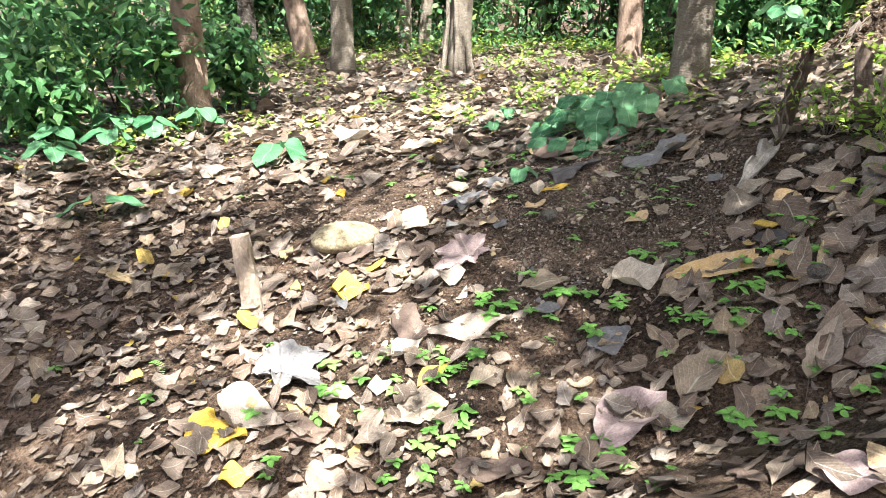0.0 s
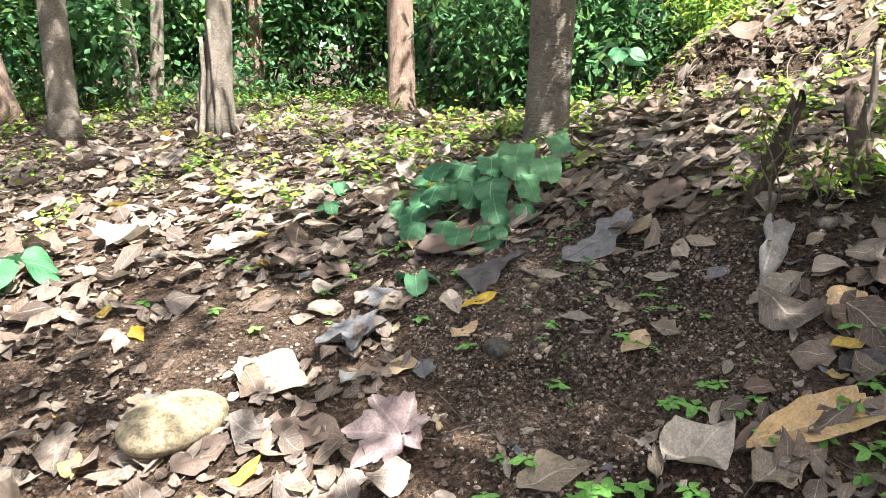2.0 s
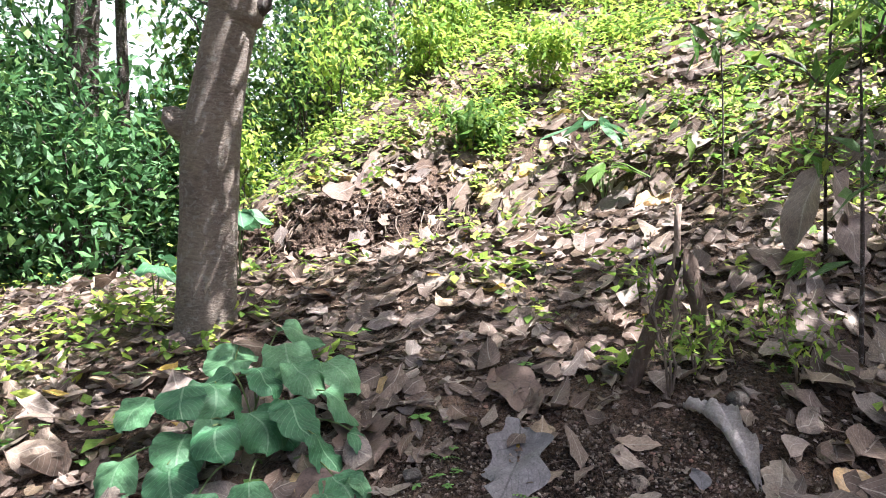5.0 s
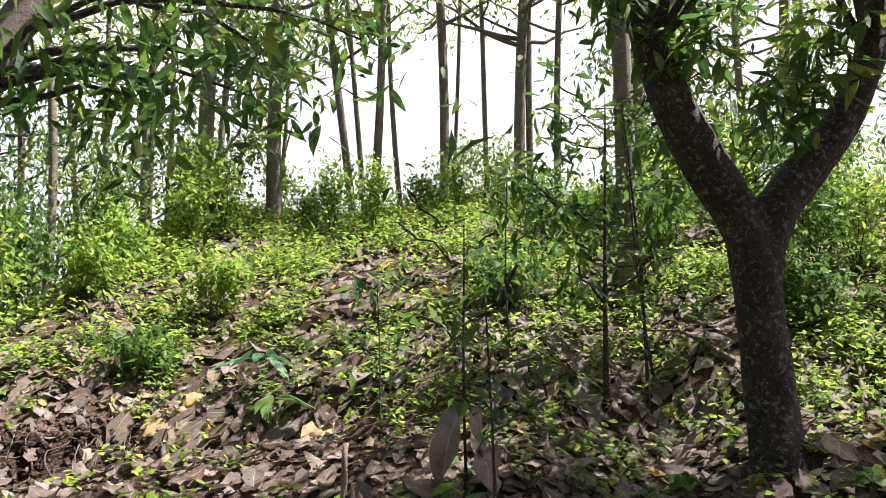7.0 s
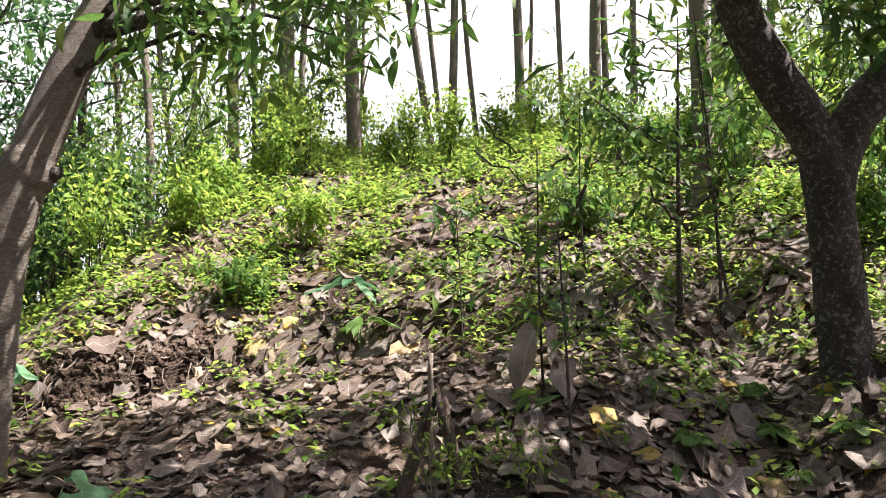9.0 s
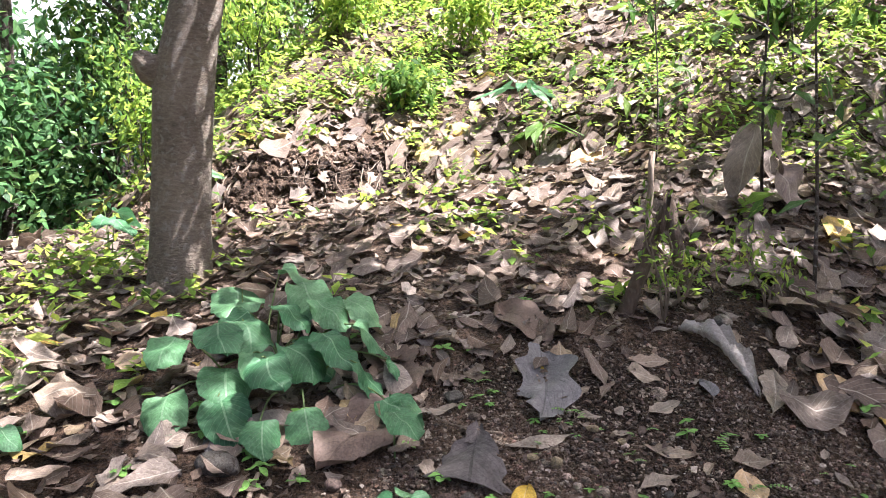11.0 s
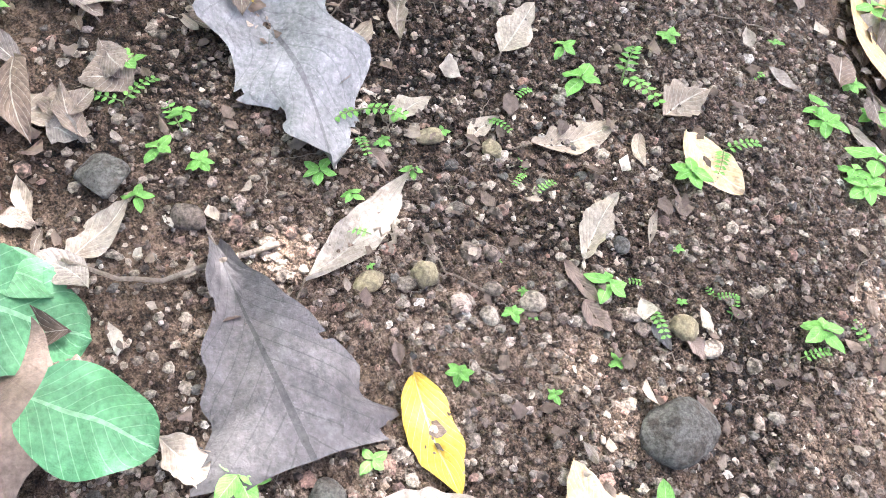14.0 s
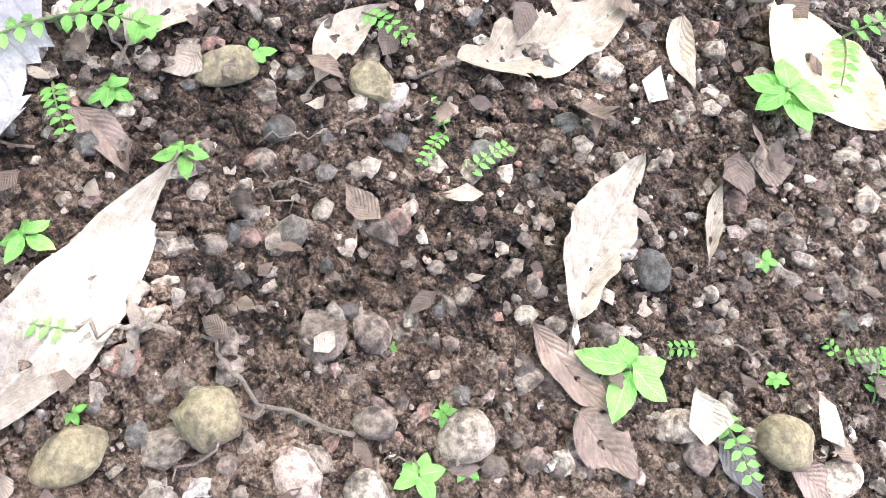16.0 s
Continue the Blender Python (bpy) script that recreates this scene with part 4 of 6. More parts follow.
# dark shrubs that wall off the woodland, and bushes on the hill
r2 = np.random.default_rng(9)
for i in range(46):
    a = r2.uniform(-11, 13)
    y = 20.5 + r2.uniform(0, 7) + 0.02 * a * a
    shrub("shrub", "tall dark green forest shrub", a, y, r2.uniform(2.5, 5.5), r2.uniform(0.9, 1.5), 0.3, 24, DARK_FOLIAGE if i % 3 else CANOPY_LEAF, 400 + i, 6, "forest shrubs", 0.5)
for i, (x, y, h, wd) in enumerate([(-3.7, 10.9, 1.7, 0.6), (-4.6, 11.6, 2.0, 0.8), (-4.9, 9.9, 1.1, 0.6), (-3.0, 12.0, 1.3, 0.5), (-6.0, 12.5, 2.2, 0.9), (-5.8, 10.8, 1.5, 0.8)]):
    shrub("shrub", "dark green broad-leaved shrub at the foot of a tree", x, y, h, wd, 0.2, 16, DARK_FOLIAGE, 470 + i, 6, "broad-leaved shrubs", 0.55)
for i in range(26):
    y = -3 + i * 0.72 + r2.uniform(-0.3, 0.3)
    x = 13.3 + r2.uniform(-1.6, 1.6)
    shrub("shrub", "yellow-green leafy bush on the hillside", x, y, r2.uniform(0.6, 1.4) + (0.6 if y > 9.5 or y < 2.5 else 0), r2.uniform(0.35, 0.6), 0.11, 24, SHRUB_LEAF, 500 + i, 5, "hillside bushes", 0.5)
for i, (x, y, h) in enumerate([(7.0, 9.2, 0.5), (8.6, 8.9, 0.8), (8.0, 5.0, 0.7), (9.5, 10.5, 1.0), (9.0, 3.0, 1.6), (10.0, 1.4, 2.0), (8.2, 1.0, 1.6), (7.5, -0.3, 1.8), (9.4, 12.0, 1.8), (7.8, 11.6, 1.5), (8.0, 13.4, 2.0), (6.9, 12.6, 1.4), (10.5, 4.2, 1.4), (11, 10.2, 1.2), (11.4, 2.6, 2.2), (6.2, 0.5, 1.1), (9.6, -1.2, 2.4), (11.5, 0.6, 2.2), (12.2, -0.8, 2.6), (10.6, -2.6, 2.6), (12.0, 1.8, 1.8), (8.8, 0.2, 1.4), (7.2, 1.6, 0.9), (9.8, 2.4, 1.3), (10.4, 0.2, 1.8), (7.0, -1.8, 1.6), (10.6, 11.4, 2.4), (11.6, 12.2, 2.8), (12.4, 11.0, 2.2), (11.2, 13.4, 3.2), (9.0, 13.0, 2.4), (12.8, 13.0, 3.0), (10.0, 12.8, 2.6), (12.0, 9.9, 1.5), (13.2, 10.2, 1.8), (8.6, 10.6, 0.9)]):
    shrub("shrub", "bright green leafy bush on the slope", x, y, h, 0.3 + 0.18 * h, 0.13, 20, SHRUB_LEAF if i % 2 else CANOPY_LEAF, 540 + i, 5, "slope bushes", 0.45)

# thick low growth that closes the woodland
fr = np.random.default_rng(30)
n = 26000
side_band = fr.uniform(0, 1, n) < 0.5
px = np.where(side_band, fr.uniform(5.5, 16, n), fr.uniform(-14, 12, n))
py = np.where(side_band, 13.0 + (px - 5.5) * 0.35 + fr.uniform(0.5, 7, n), 20 + fr.uniform(0, 6, n))
ph = fr.uniform(0, 1, n) ** 1.6 * np.where(side_band, 4.6, 3.4) * (0.55 + 0.45 * np.sin(px * 1.7) * np.sin(py * 1.3 + px * 0.6))
cl = fr.integers(0, 900, n)
px, py, ph = px[cl] + fr.normal(0, 0.38, n), py[cl] + fr.normal(0, 0.38, n), np.maximum(ph[cl], 0) + fr.normal(0, 0.26, n)
L = fr.uniform(0.07, 0.26, n)
v, f, w = leaf_cloud(fr, np.stack((px, py, land(px, py) + 0.05 + np.maximum(ph, 0)), -1), fr.uniform(0, 6.3, n), L, L * 0.55, "oval", 2, 1, pitch=fr.normal(-0.3, 0.5, n), bank=fr.normal(0, 0.5, n), curl=-0.2)
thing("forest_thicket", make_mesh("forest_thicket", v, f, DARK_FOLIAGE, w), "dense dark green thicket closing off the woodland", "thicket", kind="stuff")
for i in range(22):
    a = r2.uniform(5.0, 15)
    shrub("shrub", "tall dark green forest shrub", a, 13.6 + (a - 5.0) * 0.3 + r2.uniform(0, 5), r2.uniform(2.0, 4.6), r2.uniform(0.8, 1.3), 0.22, 24, DARK_FOLIAGE if i % 2 else CANOPY_LEAF, 600 + i, 6, "forest shrubs", 0.5)

# far woods behind everything
fr = np.random.default_rng(31)
n = 9000
a = fr.uniform(-2.6, 2.6, n)
d = fr.uniform(30, 44, n)
hgt = fr.uniform(0, 1, n) ** 1.3 * np.where(np.abs(a - 1.5) < 0.75, 2.0, 9.0) + np.where(np.abs(a - 1.5) < 0.75, -1.0, 0.0)
pos = np.stack((np.sin(a) * d, np.cos(a) * d + 4, np.maximum(0, hgt)), -1)
pos[:, 2] += land(pos[:, 0], pos[:, 1])
L = fr.uniform(0.5, 1.1, n)
v, f, w = leaf_cloud(fr, pos, fr.uniform(0, 6.3, n), L, L * 0.6, "oval", 2, 1, pitch=fr.normal(-0.3, 0.6, n), bank=fr.normal(0, 0.6, n))
thing("far_woods", make_mesh("far_woods", v, f, DARK_FOLIAGE, w), "dense green foliage of distant woods", "woods", kind="stuff")

# ---- the woodland floor: fallen leaves, crumbs of soil, pebbles ----
rng = np.random.default_rng(77)


def litter(rng, n, box, density, lo, hi, name, label, nu=5, nv=4, ripple=0.08, kind="oval", power=1.8, material=None):
    x, y = scatter(rng, n, *box, density)
    k = len(x)
    L = (lo + (hi - lo) * rng.uniform(0, 1, k) ** power) * rng.choice([1.0, 0.7, 1.25], k)
    v, f, w = leaf_cloud(rng, np.stack((x, y, 0 * x), -1), rng.uniform(0, 6.3, k), L, L * rng.uniform(0.35, 0.75, k), kind, nu, nv, pitch=rng.normal(0, 0.2, k), bank=rng.normal(0, 0.3, k),
                         curl=rng.uniform(-0.1, 0.18, k), fold=rng.uniform(-0.35, 0.5, k), ripple=ripple, drape=True, lift=rng.uniform(0, 0.02, k), jag=0.3)
    v = v + rng.normal(0, 0.03, v.shape) * np.repeat(L * 0.45, len(v) // k)[:, None] * (2.0 / nv)
    return thing(name, make_mesh(name, v, f, material or LITTER, w), label, "leaf litter", kind="stuff")


wood_floor = lambda x, y: np.clip(0.9 - 0.88 * clearing(x, y), 0, 1) * np.where((beyond_bank(x, y) > -0.1) & (beyond_bank(x, y) < 0.45) & (np.abs(y - 8.0) > 0.7), 0.28, 1.0)
litter(rng, 8000, (-6, 2.8, 3.0, 7.6), lambda x, y: wood_floor(x, y) * 0.85 * (((x - 1.25) / 0.8) ** 2 + ((y - 6.1) / 1.0) ** 2 > 1), 0.035, 0.17, "leaf_litter", "small tan and brown fallen leaves on dark soil")
litter(rng, 16000, (-6, 7, 3.0, 13.5), lambda x, y: wood_floor(x, y) * np.where((y < 7.5) & (x < 2.6), 0.1, 1.0), 0.05, 0.25, "leaf_litter", "tan and brown fallen leaves covering the woodland floor")
litter(rng, 13000, (-9, 11, 12.5, 25), lambda x, y: 0.85 + 0 * x, 0.1, 0.3, "leaf_litter", "tan fallen leaves on the flat floor further off", nu=4, nv=2)
litter(rng, 12000, (5.5, 17, -6, 15), lambda x, y: (0.5 + 0.4 * (np.abs(y - 7.0 - 0.12 * (x - 7)) < 0.6)) * np.where((beyond_bank(x, y) > -0.1) & (beyond_bank(x, y) < 0.45) & (np.abs(y - 8.0) > 0.7), 0.28, 1.0), 0.12, 0.36, "leaf_litter", "dry brown leaves lying on the hillside", nu=4, nv=2)
litter(rng, 7000, (-14, 3.5, -9, 3.2), lambda x, y: 0.8 + 0 * x, 0.12, 0.3, "leaf_litter", "brown fallen leaves behind the clearing", nu=3, nv=2)
litter(rng, 4500, (-14, -5.8, 3.0, 14), lambda x, y: 0.8 + 0 * x, 0.12, 0.3, "leaf_litter", "brown fallen leaves beside the clearing", nu=3, nv=2)
litter(rng, 4000, (2.0, 8, -3, 5.5), lambda x, y: 0.7 + 0 * x, 0.12, 0.3, "leaf_litter", "dark fallen leaves round the forked tree", nu=4, nv=2)
litter(rng, 11000, (-3.0, 3.2, 3.4, 9), lambda x, y: 0.95 + 0 * x, 0.008, 0.05, "leaf_scraps", "small scraps of dry leaf on the soil", nu=3, kind="broad", power=3.2, material=SCRAP)

# crumbs and pebbles, thickest on the bare ground
def crumbs(n, box, power, lo, hi, name, label, category, material, sink):
    x, y = scatter(rng, n, *box, lambda x, y: 0.1 + 0.9 * clearing(x, y))
    size = lo + (hi - lo) * rng.uniform(0, 1, len(x)) ** power
    v, f = stones_cloud(rng, np.stack((x, y, land(x, y) + size * sink), -1), size)
    thing(name, make_mesh(name, v, f, material, smooth=False), label, category, kind="stuff")


crumbs(9000, (-2.2, 3.4, 3.4, 8.6), 3, 0.004, 0.016, "soil_crumbs", "dark brown crumbs of soil", "soil", CLODS, 0.1)
crumbs(30000, (0.7, 1.95, 5.2, 6.95), 2.2, 0.002, 0.0105, "soil_crumbs", "fine dark crumbs of soil", "soil", CLODS, 0.35)
crumbs(7000, (-1.5, 3.2, 3.6, 8.4), 3, 0.005, 0.02, "gravel", "small brown and grey pebbles strewn over soil", "gravel", STONES, 0.3)
crumbs(15000, (0.5, 2.3, 5.0, 7.2), 3, 0.003, 0.013, "gravel", "fine brown and grey gravel over soil", "gravel", STONES, 0.3)


# rough earth on the face of the bank
bx, by = scatter(rng, 9000, 4.8, 8.6, 8.6, 12.6, lambda x, y: ((beyond_bank(x, y) > -0.15) & (beyond_bank(x, y) < 0.5)) * 1.0)
bs = 0.01 + 0.06 * rng.uniform(0, 1, len(bx)) ** 2.5
v, f = stones_cloud(rng, np.stack((bx, by, land(bx, by) + 0.2 * bs), -1), bs, (0.6, 1.0))
thing("earth_clods", make_mesh("earth_clods", v, f, CLODS, smooth=False), "dark clods of earth on the face of the bank", "soil", kind="stuff")


# ---- single things on the woodland floor ----
def leaf_at(rng, x, y, yaw, L, W, kind, nu, nv, curl, fold, ripple, jag, holes, lift=0.004, tilt=(0.0, 0.0)):
    v, f, w = leaf_cloud(rng, np.array([[x, y, 0.0]]), radians(yaw), L, W, kind, nu, nv, pitch=tilt[0], bank=tilt[1], curl=curl, fold=fold, ripple=ripple, drape=True, lift=lift, jag=0)
    if jag:
        g = v.reshape(nu + 1, nv + 1, 3)
        mid = g[:, nv // 2].copy()
        for side in (-1, 1):
            pull = np.clip(np.convolve(rng.normal(0, jag * 2.6, nu + 7), np.array((1, 3, 5, 6, 5, 3, 1)) / 24, "valid"), -0.15, 0.4)
            for c in range(1, nv // 2 + 1):
                k = nv // 2 + side * c
                g[:, k] += (mid - g[:, k]) * (pull * (c / (nv // 2)) ** 2)[:, None]
        v = g.reshape(-1, 3)
    if holes:
        mid = w[f].mean(axis=1)
        keep = np.ones(len(f), dtype=bool)
        for _ in range(holes):
            cu, cv = rng.uniform(0.12, 0.9), rng.choice([0.0, 1.0])
            du, dv = mid[:, 0] - cu, (mid[:, 1] - cv) * W / L
            keep &= np.hypot(du, dv) + rng.normal(0, 0.008, len(f)) > rng.uniform(0.02, 0.075)
        f = f[keep]
    return v, f, w


leaf_seed = [1000]


def fallen_leaf(x, y, yaw, L, W, material, label, kind="oval", curl=0.06, fold=0.25, ripple=0.06, jag=0.05, holes=0):
    leaf_seed[0] += 1
    W = min(W, 0.78 * L)
    r = np.random.default_rng(leaf_seed[0])
    v, f, w = leaf_at(r, x, y, yaw, L, W, kind, 36, 16, curl, fold, ripple, jag, holes + (leaf_seed[0] % 2 if L > 0.12 and material is not YELLOW_LEAF else 0))
    o = np.array([x, y, float(land(x, y))])
    ob = thing("fallen_leaf", make_mesh("fallen_leaf", v - o, f, material, w), label, "leaf", "fallen leaves")
    ob.location = o
    # the dry stalk goes on from the midrib
    if L > 0.07:
        base = v.reshape(37, 17, 3)[0, 8] - o
        a = radians(yaw) + math.pi + r.uniform(-0.3, 0.3)
        n = L * r.uniform(0.1, 0.2)
        tip = base + np.array([math.cos(a) * n, math.sin(a) * n, 0])
        tip[2] = float(land(tip[0] + x, tip[1] + y)) - o[2] + 0.004
        part("stalk", tube_mesh("stalk", curve_points(base, tip, 4), np.full(4, min(0.0022, 0.012 * L)), TWIG, 5), ob)
    return ob


stone_seed = [0]


def stone(x, y, radius, material, label, squash=0.7, angular=0.0):
    stone_seed[0] += 1
    k = stone_seed[0]
    ob = thing("stone" if radius > 0.03 else "pebble", stone_mesh("stone", material, k, (radius * (1.0 + 0.15 * (k % 3)), radius * 0.92, radius * squash), 0.13, BALL3 if radius > 0.02 else BALL2, angular), label, "stone", "stones and pebbles")
    ob.matrix_world = pose(x, y, float(land(x, y)) + radius * squash * 0.42, 0, 0, k * 47)
    return ob


def blade_mesh(name, rng, L, W, material, kind="oval", nu=5, nv=2, curl=-0.15, fold=0.15):
    v, f, w = leaf_cloud(rng, np.zeros((1, 3)), 0.0, L, W, kind, nu, nv, curl=curl, fold=fold, ripple=0.03)
    return make_mesh(name, v, f, material, w)


def seedling_kind(kind, seed):
    """A seedling about 1 unit across, with a stem and leaves, kept as a pattern to copy."""
    r = np.random.default_rng(seed)
    ob = thing("seedling", None, "tiny bright green seedling with oval leaves" if kind == "broad" else "small feathery seedling with paired leaflets", "seedling", "seedlings")
    if kind == "broad":
        part("stem", tube_mesh("stem", curve_points((0, 0, -0.05), (0.02, 0.03, 0.32), 4, wobble=0.02, seed=seed), [0.03, 0.026, 0.022, 0.018], STEM, 5), ob)
        n = 4 + seed % 3
        for i in range(n):
            me = blade_mesh("leaf", r, r.uniform(0.38, 0.55), r.uniform(0.24, 0.32), SEEDLING_LEAF)
            part("leaf", me, ob, m=pose(0.01, 0.01, 0.3 - 0.06 * (i % 2), 0, r.uniform(-25, 12), i * 360 / n + r.uniform(-15, 15)))
    else:
        for k in range(1 + seed % 2):
            a = k * 2.3 + r.uniform(0, 1)
            rib = np.stack([np.linspace(0, 0.95, 7) * math.cos(a), np.linspace(0, 0.95, 7) * math.sin(a), 0.12 + 0.16 * np.sin(np.linspace(0.1, 2.6, 7))], -1)
            stem = part("stem", tube_mesh("stem", np.concatenate(([[0, 0, -0.05]], rib)), np.linspace(0.022, 0.008, 8), STEM, 5), ob)
            for i in range(1, 7):
                for s in (-1, 1):
                    me = blade_mesh("leaflet", r, 0.24 - 0.012 * i, 0.11, SEEDLING_LEAF, nu=3, fold=0.08)
                    part("leaflet", me, stem, m=pose(*rib[i], 0, -8, math.degrees(a) + s * 68))
    ob.location = (0, 0, -50)
    return ob


PATTERNS = {"broad": [seedling_kind("broad", s) for s in range(5)], "feathery": [seedling_kind("feathery", s) for s in range(3)]}
plant_count = [0]


def seedling(x, y, size, kind):
    plant_count[0] += 1
    k = plant_count[0]
    ob = copy_thing(PATTERNS[kind][k % len(PATTERNS[kind])], pose(x, y, float(land(x, y)), 0, 0, k * 83 % 360))
    ob.scale = (size * 1.1,) * 3
    return ob


def twig(points, r0, r1, label="thin dry twig lying on the ground"):
    p = np.array([(x, y, float(land(x, y)) + z) for x, y, z in points])
    fine = np.stack([np.interp(np.linspace(0, len(p) - 1, 10), np.arange(len(p)), p[:, i]) for i in range(3)], -1)
    fine[1:-1] += np.random.default_rng(int(abs(p[0][0]) * 1000)).normal(0, 0.004, (8, 3))
    o = fine[0].copy()
    ob = thing("twig", tube_mesh("twig", fine - o, np.linspace(r0, r1, 10), TWIG, 6, 0.06), label, "twig", "twigs")
    ob.location = o
    return ob


fallen_leaf(1.363, 6.570, -53, 0.356, 0.086, SPOTTED_LEAF, "long grey-brown leaf with a notched edge", "lance", curl=0.03, fold=0.12, jag=0.06)
fallen_leaf(1.513, 6.008, -82, 0.251, 0.067, PALE_LEAF, "pale leaf with a ragged gnawed edge", "oval", jag=0.2, holes=2, fold=0.3)
fallen_leaf(1.296, 6.056, -48, 0.207, 0.063, PALE_LEAF, "curled pale leaf with a hole", "oval", jag=0.12, holes=1, fold=0.5)
fallen_leaf(1.277, 5.918, -39, 0.098, 0.023, PALE_LEAF, "pale papery dry leaf on pebbly soil", "lance", fold=0.8)
fallen_leaf(1.471, 5.857, 162, 0.093, 0.038, PALE_LEAF, "pale papery dry leaf on pebbly soil", "oval", fold=0.4)
fallen_leaf(1.403, 5.676, -157, 0.194, 0.134, ORANGE_LEAF, "brownish tan oval leaf under a seedling", "oval", fold=0.1)
fallen_leaf(1.625, 6.391, -63, 0.131, 0.049, PALE_LEAF, "pale papery dry leaf on pebbly soil", "oval", fold=0.4)
fallen_leaf(1.567, 6.240, -57, 0.128, 0.042, PALE_LEAF, "pale papery dry leaf on pebbly soil", "lance", fold=0.5, holes=2)
fallen_leaf(1.177, 6.149, -156, 0.122, 0.044, BROWN_LEAF, "brown withered leaf lying on soil", "lance", fold=0.3, jag=0.1)
fallen_leaf(1.103, 6.145, -157, 0.084, 0.054, BROWN_LEAF, "torn piece of brown leaf", "broad", jag=0.2, holes=3)
fallen_leaf(1.036, 6.019, -173, 0.074, 0.040, DARK_LEAF, "dark narrow leaf strip", "lance")
fallen_leaf(0.993, 5.949, -162, 0.058, 0.040, BROWN_LEAF, "brown withered leaf lying on soil", "oval")
fallen_leaf(1.513, 6.492, -159, 0.084, 0.037, BROWN_LEAF, "brown withered leaf lying on soil", "lance", fold=0.5)
fallen_leaf(1.760, 6.617, -170, 0.550, 0.321, GREY_LEAF, "grey decayed leaf lying on pebbly soil", "lobed", jag=0.1, holes=3, ripple=0.08, curl=0.05)
fallen_leaf(1.145, 6.832, -171, 0.444, 0.355, DARK_LEAF, "dark grey three-cornered withered leaf", "wedge", jag=0.1, ripple=0.05, curl=0.0, fold=0.1, holes=2)
fallen_leaf(0.938, 6.577, -178, 0.232, 0.098, YELLOW_LEAF, "bright yellow leaf on dark soil", "oval", fold=0.35, curl=0.05)
fallen_leaf(1.090, 7.344, 165, 0.550, 0.366, BROWN_LEAF, "large dark brown leaf with strong veins", "broad", ripple=0.07, curl=0.05, jag=0.06)
fallen_leaf(1.646, 7.366, -131, 0.473, 0.269, BROWN_LEAF, "dark brown torn leaf beside the green plant", "broad", jag=0.15, holes=3, ripple=0.1)
fallen_leaf(2.342, 6.839, -133, 0.526, 0.270, BROWN_LEAF, "light brown oval leaf", "oval", ripple=0.08)
fallen_leaf(1.761, 6.495, -40, 0.235, 0.098, PALE_LEAF, "pale papery dry leaf on pebbly soil", "oval", jag=0.12, fold=0.38, curl=0.08)
fallen_leaf(1.878, 6.333, -25, 0.150, 0.055, PALE_LEAF, "pale papery dry leaf on pebbly soil", "lance", jag=0.12, fold=0.53, curl=0.02)
fallen_leaf(1.802, 6.053, -48, 0.191, 0.080, PALE_LEAF, "pale papery dry leaf on pebbly soil", "oval", jag=0.12, fold=0.33, curl=0.06)
fallen_leaf(1.903, 7.472, -14, 0.158, 0.082, PALE_LEAF, "pale papery dry leaf on pebbly soil", "lance", jag=0.12, fold=0.33, curl=0.11)
fallen_leaf(2.086, 7.213, -88, 0.212, 0.093, PALE_LEAF, "pale papery dry leaf on pebbly soil", "lance", jag=0.12, fold=0.68, curl=0.01)
fallen_leaf(1.424, 7.062, -53, 0.160, 0.065, PALE_LEAF, "pale papery dry leaf on pebbly soil", "lance", jag=0.12, fold=0.37, curl=0.1)
fallen_leaf(1.585, 5.670, -71, 0.192, 0.090, PALE_LEAF, "pale papery dry leaf on pebbly soil", "lance", jag=0.12, fold=0.37, curl=0.11)
fallen_leaf(2.127, 5.521, 176, 0.334, 0.148, PALE_LEAF, "pale papery dry leaf on pebbly soil", "lance", jag=0.12, fold=0.71, curl=0.05)
fallen_leaf(1.709, 7.256, -9, 0.193, 0.073, PALE_LEAF, "pale papery dry leaf on pebbly soil", "lance", jag=0.12, fold=0.45, curl=0.02)
fallen_leaf(1.713, 7.118, -80, 0.174, 0.086, PALE_LEAF, "pale papery dry leaf on pebbly soil", "lance", jag=0.12, fold=0.3, curl=0.02)
fallen_leaf(1.030, 7.697, -153, 0.254, 0.060, DEAD_LEAF, "brown withered leaf lying on soil", "oval", jag=0.12, fold=0.4)
fallen_leaf(2.122, 6.140, -76, 0.215, 0.090, DEAD_LEAF, "brown withered leaf lying on soil", "oval", jag=0.12, fold=0.4)
fallen_leaf(2.005, 6.163, -98, 0.169, 0.095, DEAD_LEAF, "brown withered leaf lying on soil", "lance", jag=0.12, fold=0.4)
fallen_leaf(0.980, 6.989, -145, 0.136, 0.065, DEAD_LEAF, "brown withered leaf lying on soil", "lance", jag=0.12, fold=0.4)
fallen_leaf(1.295, 7.967, 58, 0.174, 0.107, DEAD_LEAF, "brown withered leaf lying on soil", "lance", jag=0.12, fold=0.4)
fallen_leaf(1.325, 7.835, -127, 0.219, 0.128, DEAD_LEAF, "brown withered leaf lying on soil", "lance", jag=0.12, fold=0.4)
fallen_leaf(1.434, 7.279, -36, 0.129, 0.080, DEAD_LEAF, "brown withered leaf lying on soil", "oval", jag=0.12, fold=0.4)
fallen_leaf(2.249, 5.214, -149, 0.249, 0.231, ORANGE_LEAF, "orange-brown leaf by the bank", "broad")
fallen_leaf(2.854, 4.958, -114, 0.257, 0.238, DEAD_LEAF, "tan dry fallen leaf lying on soil", "broad")
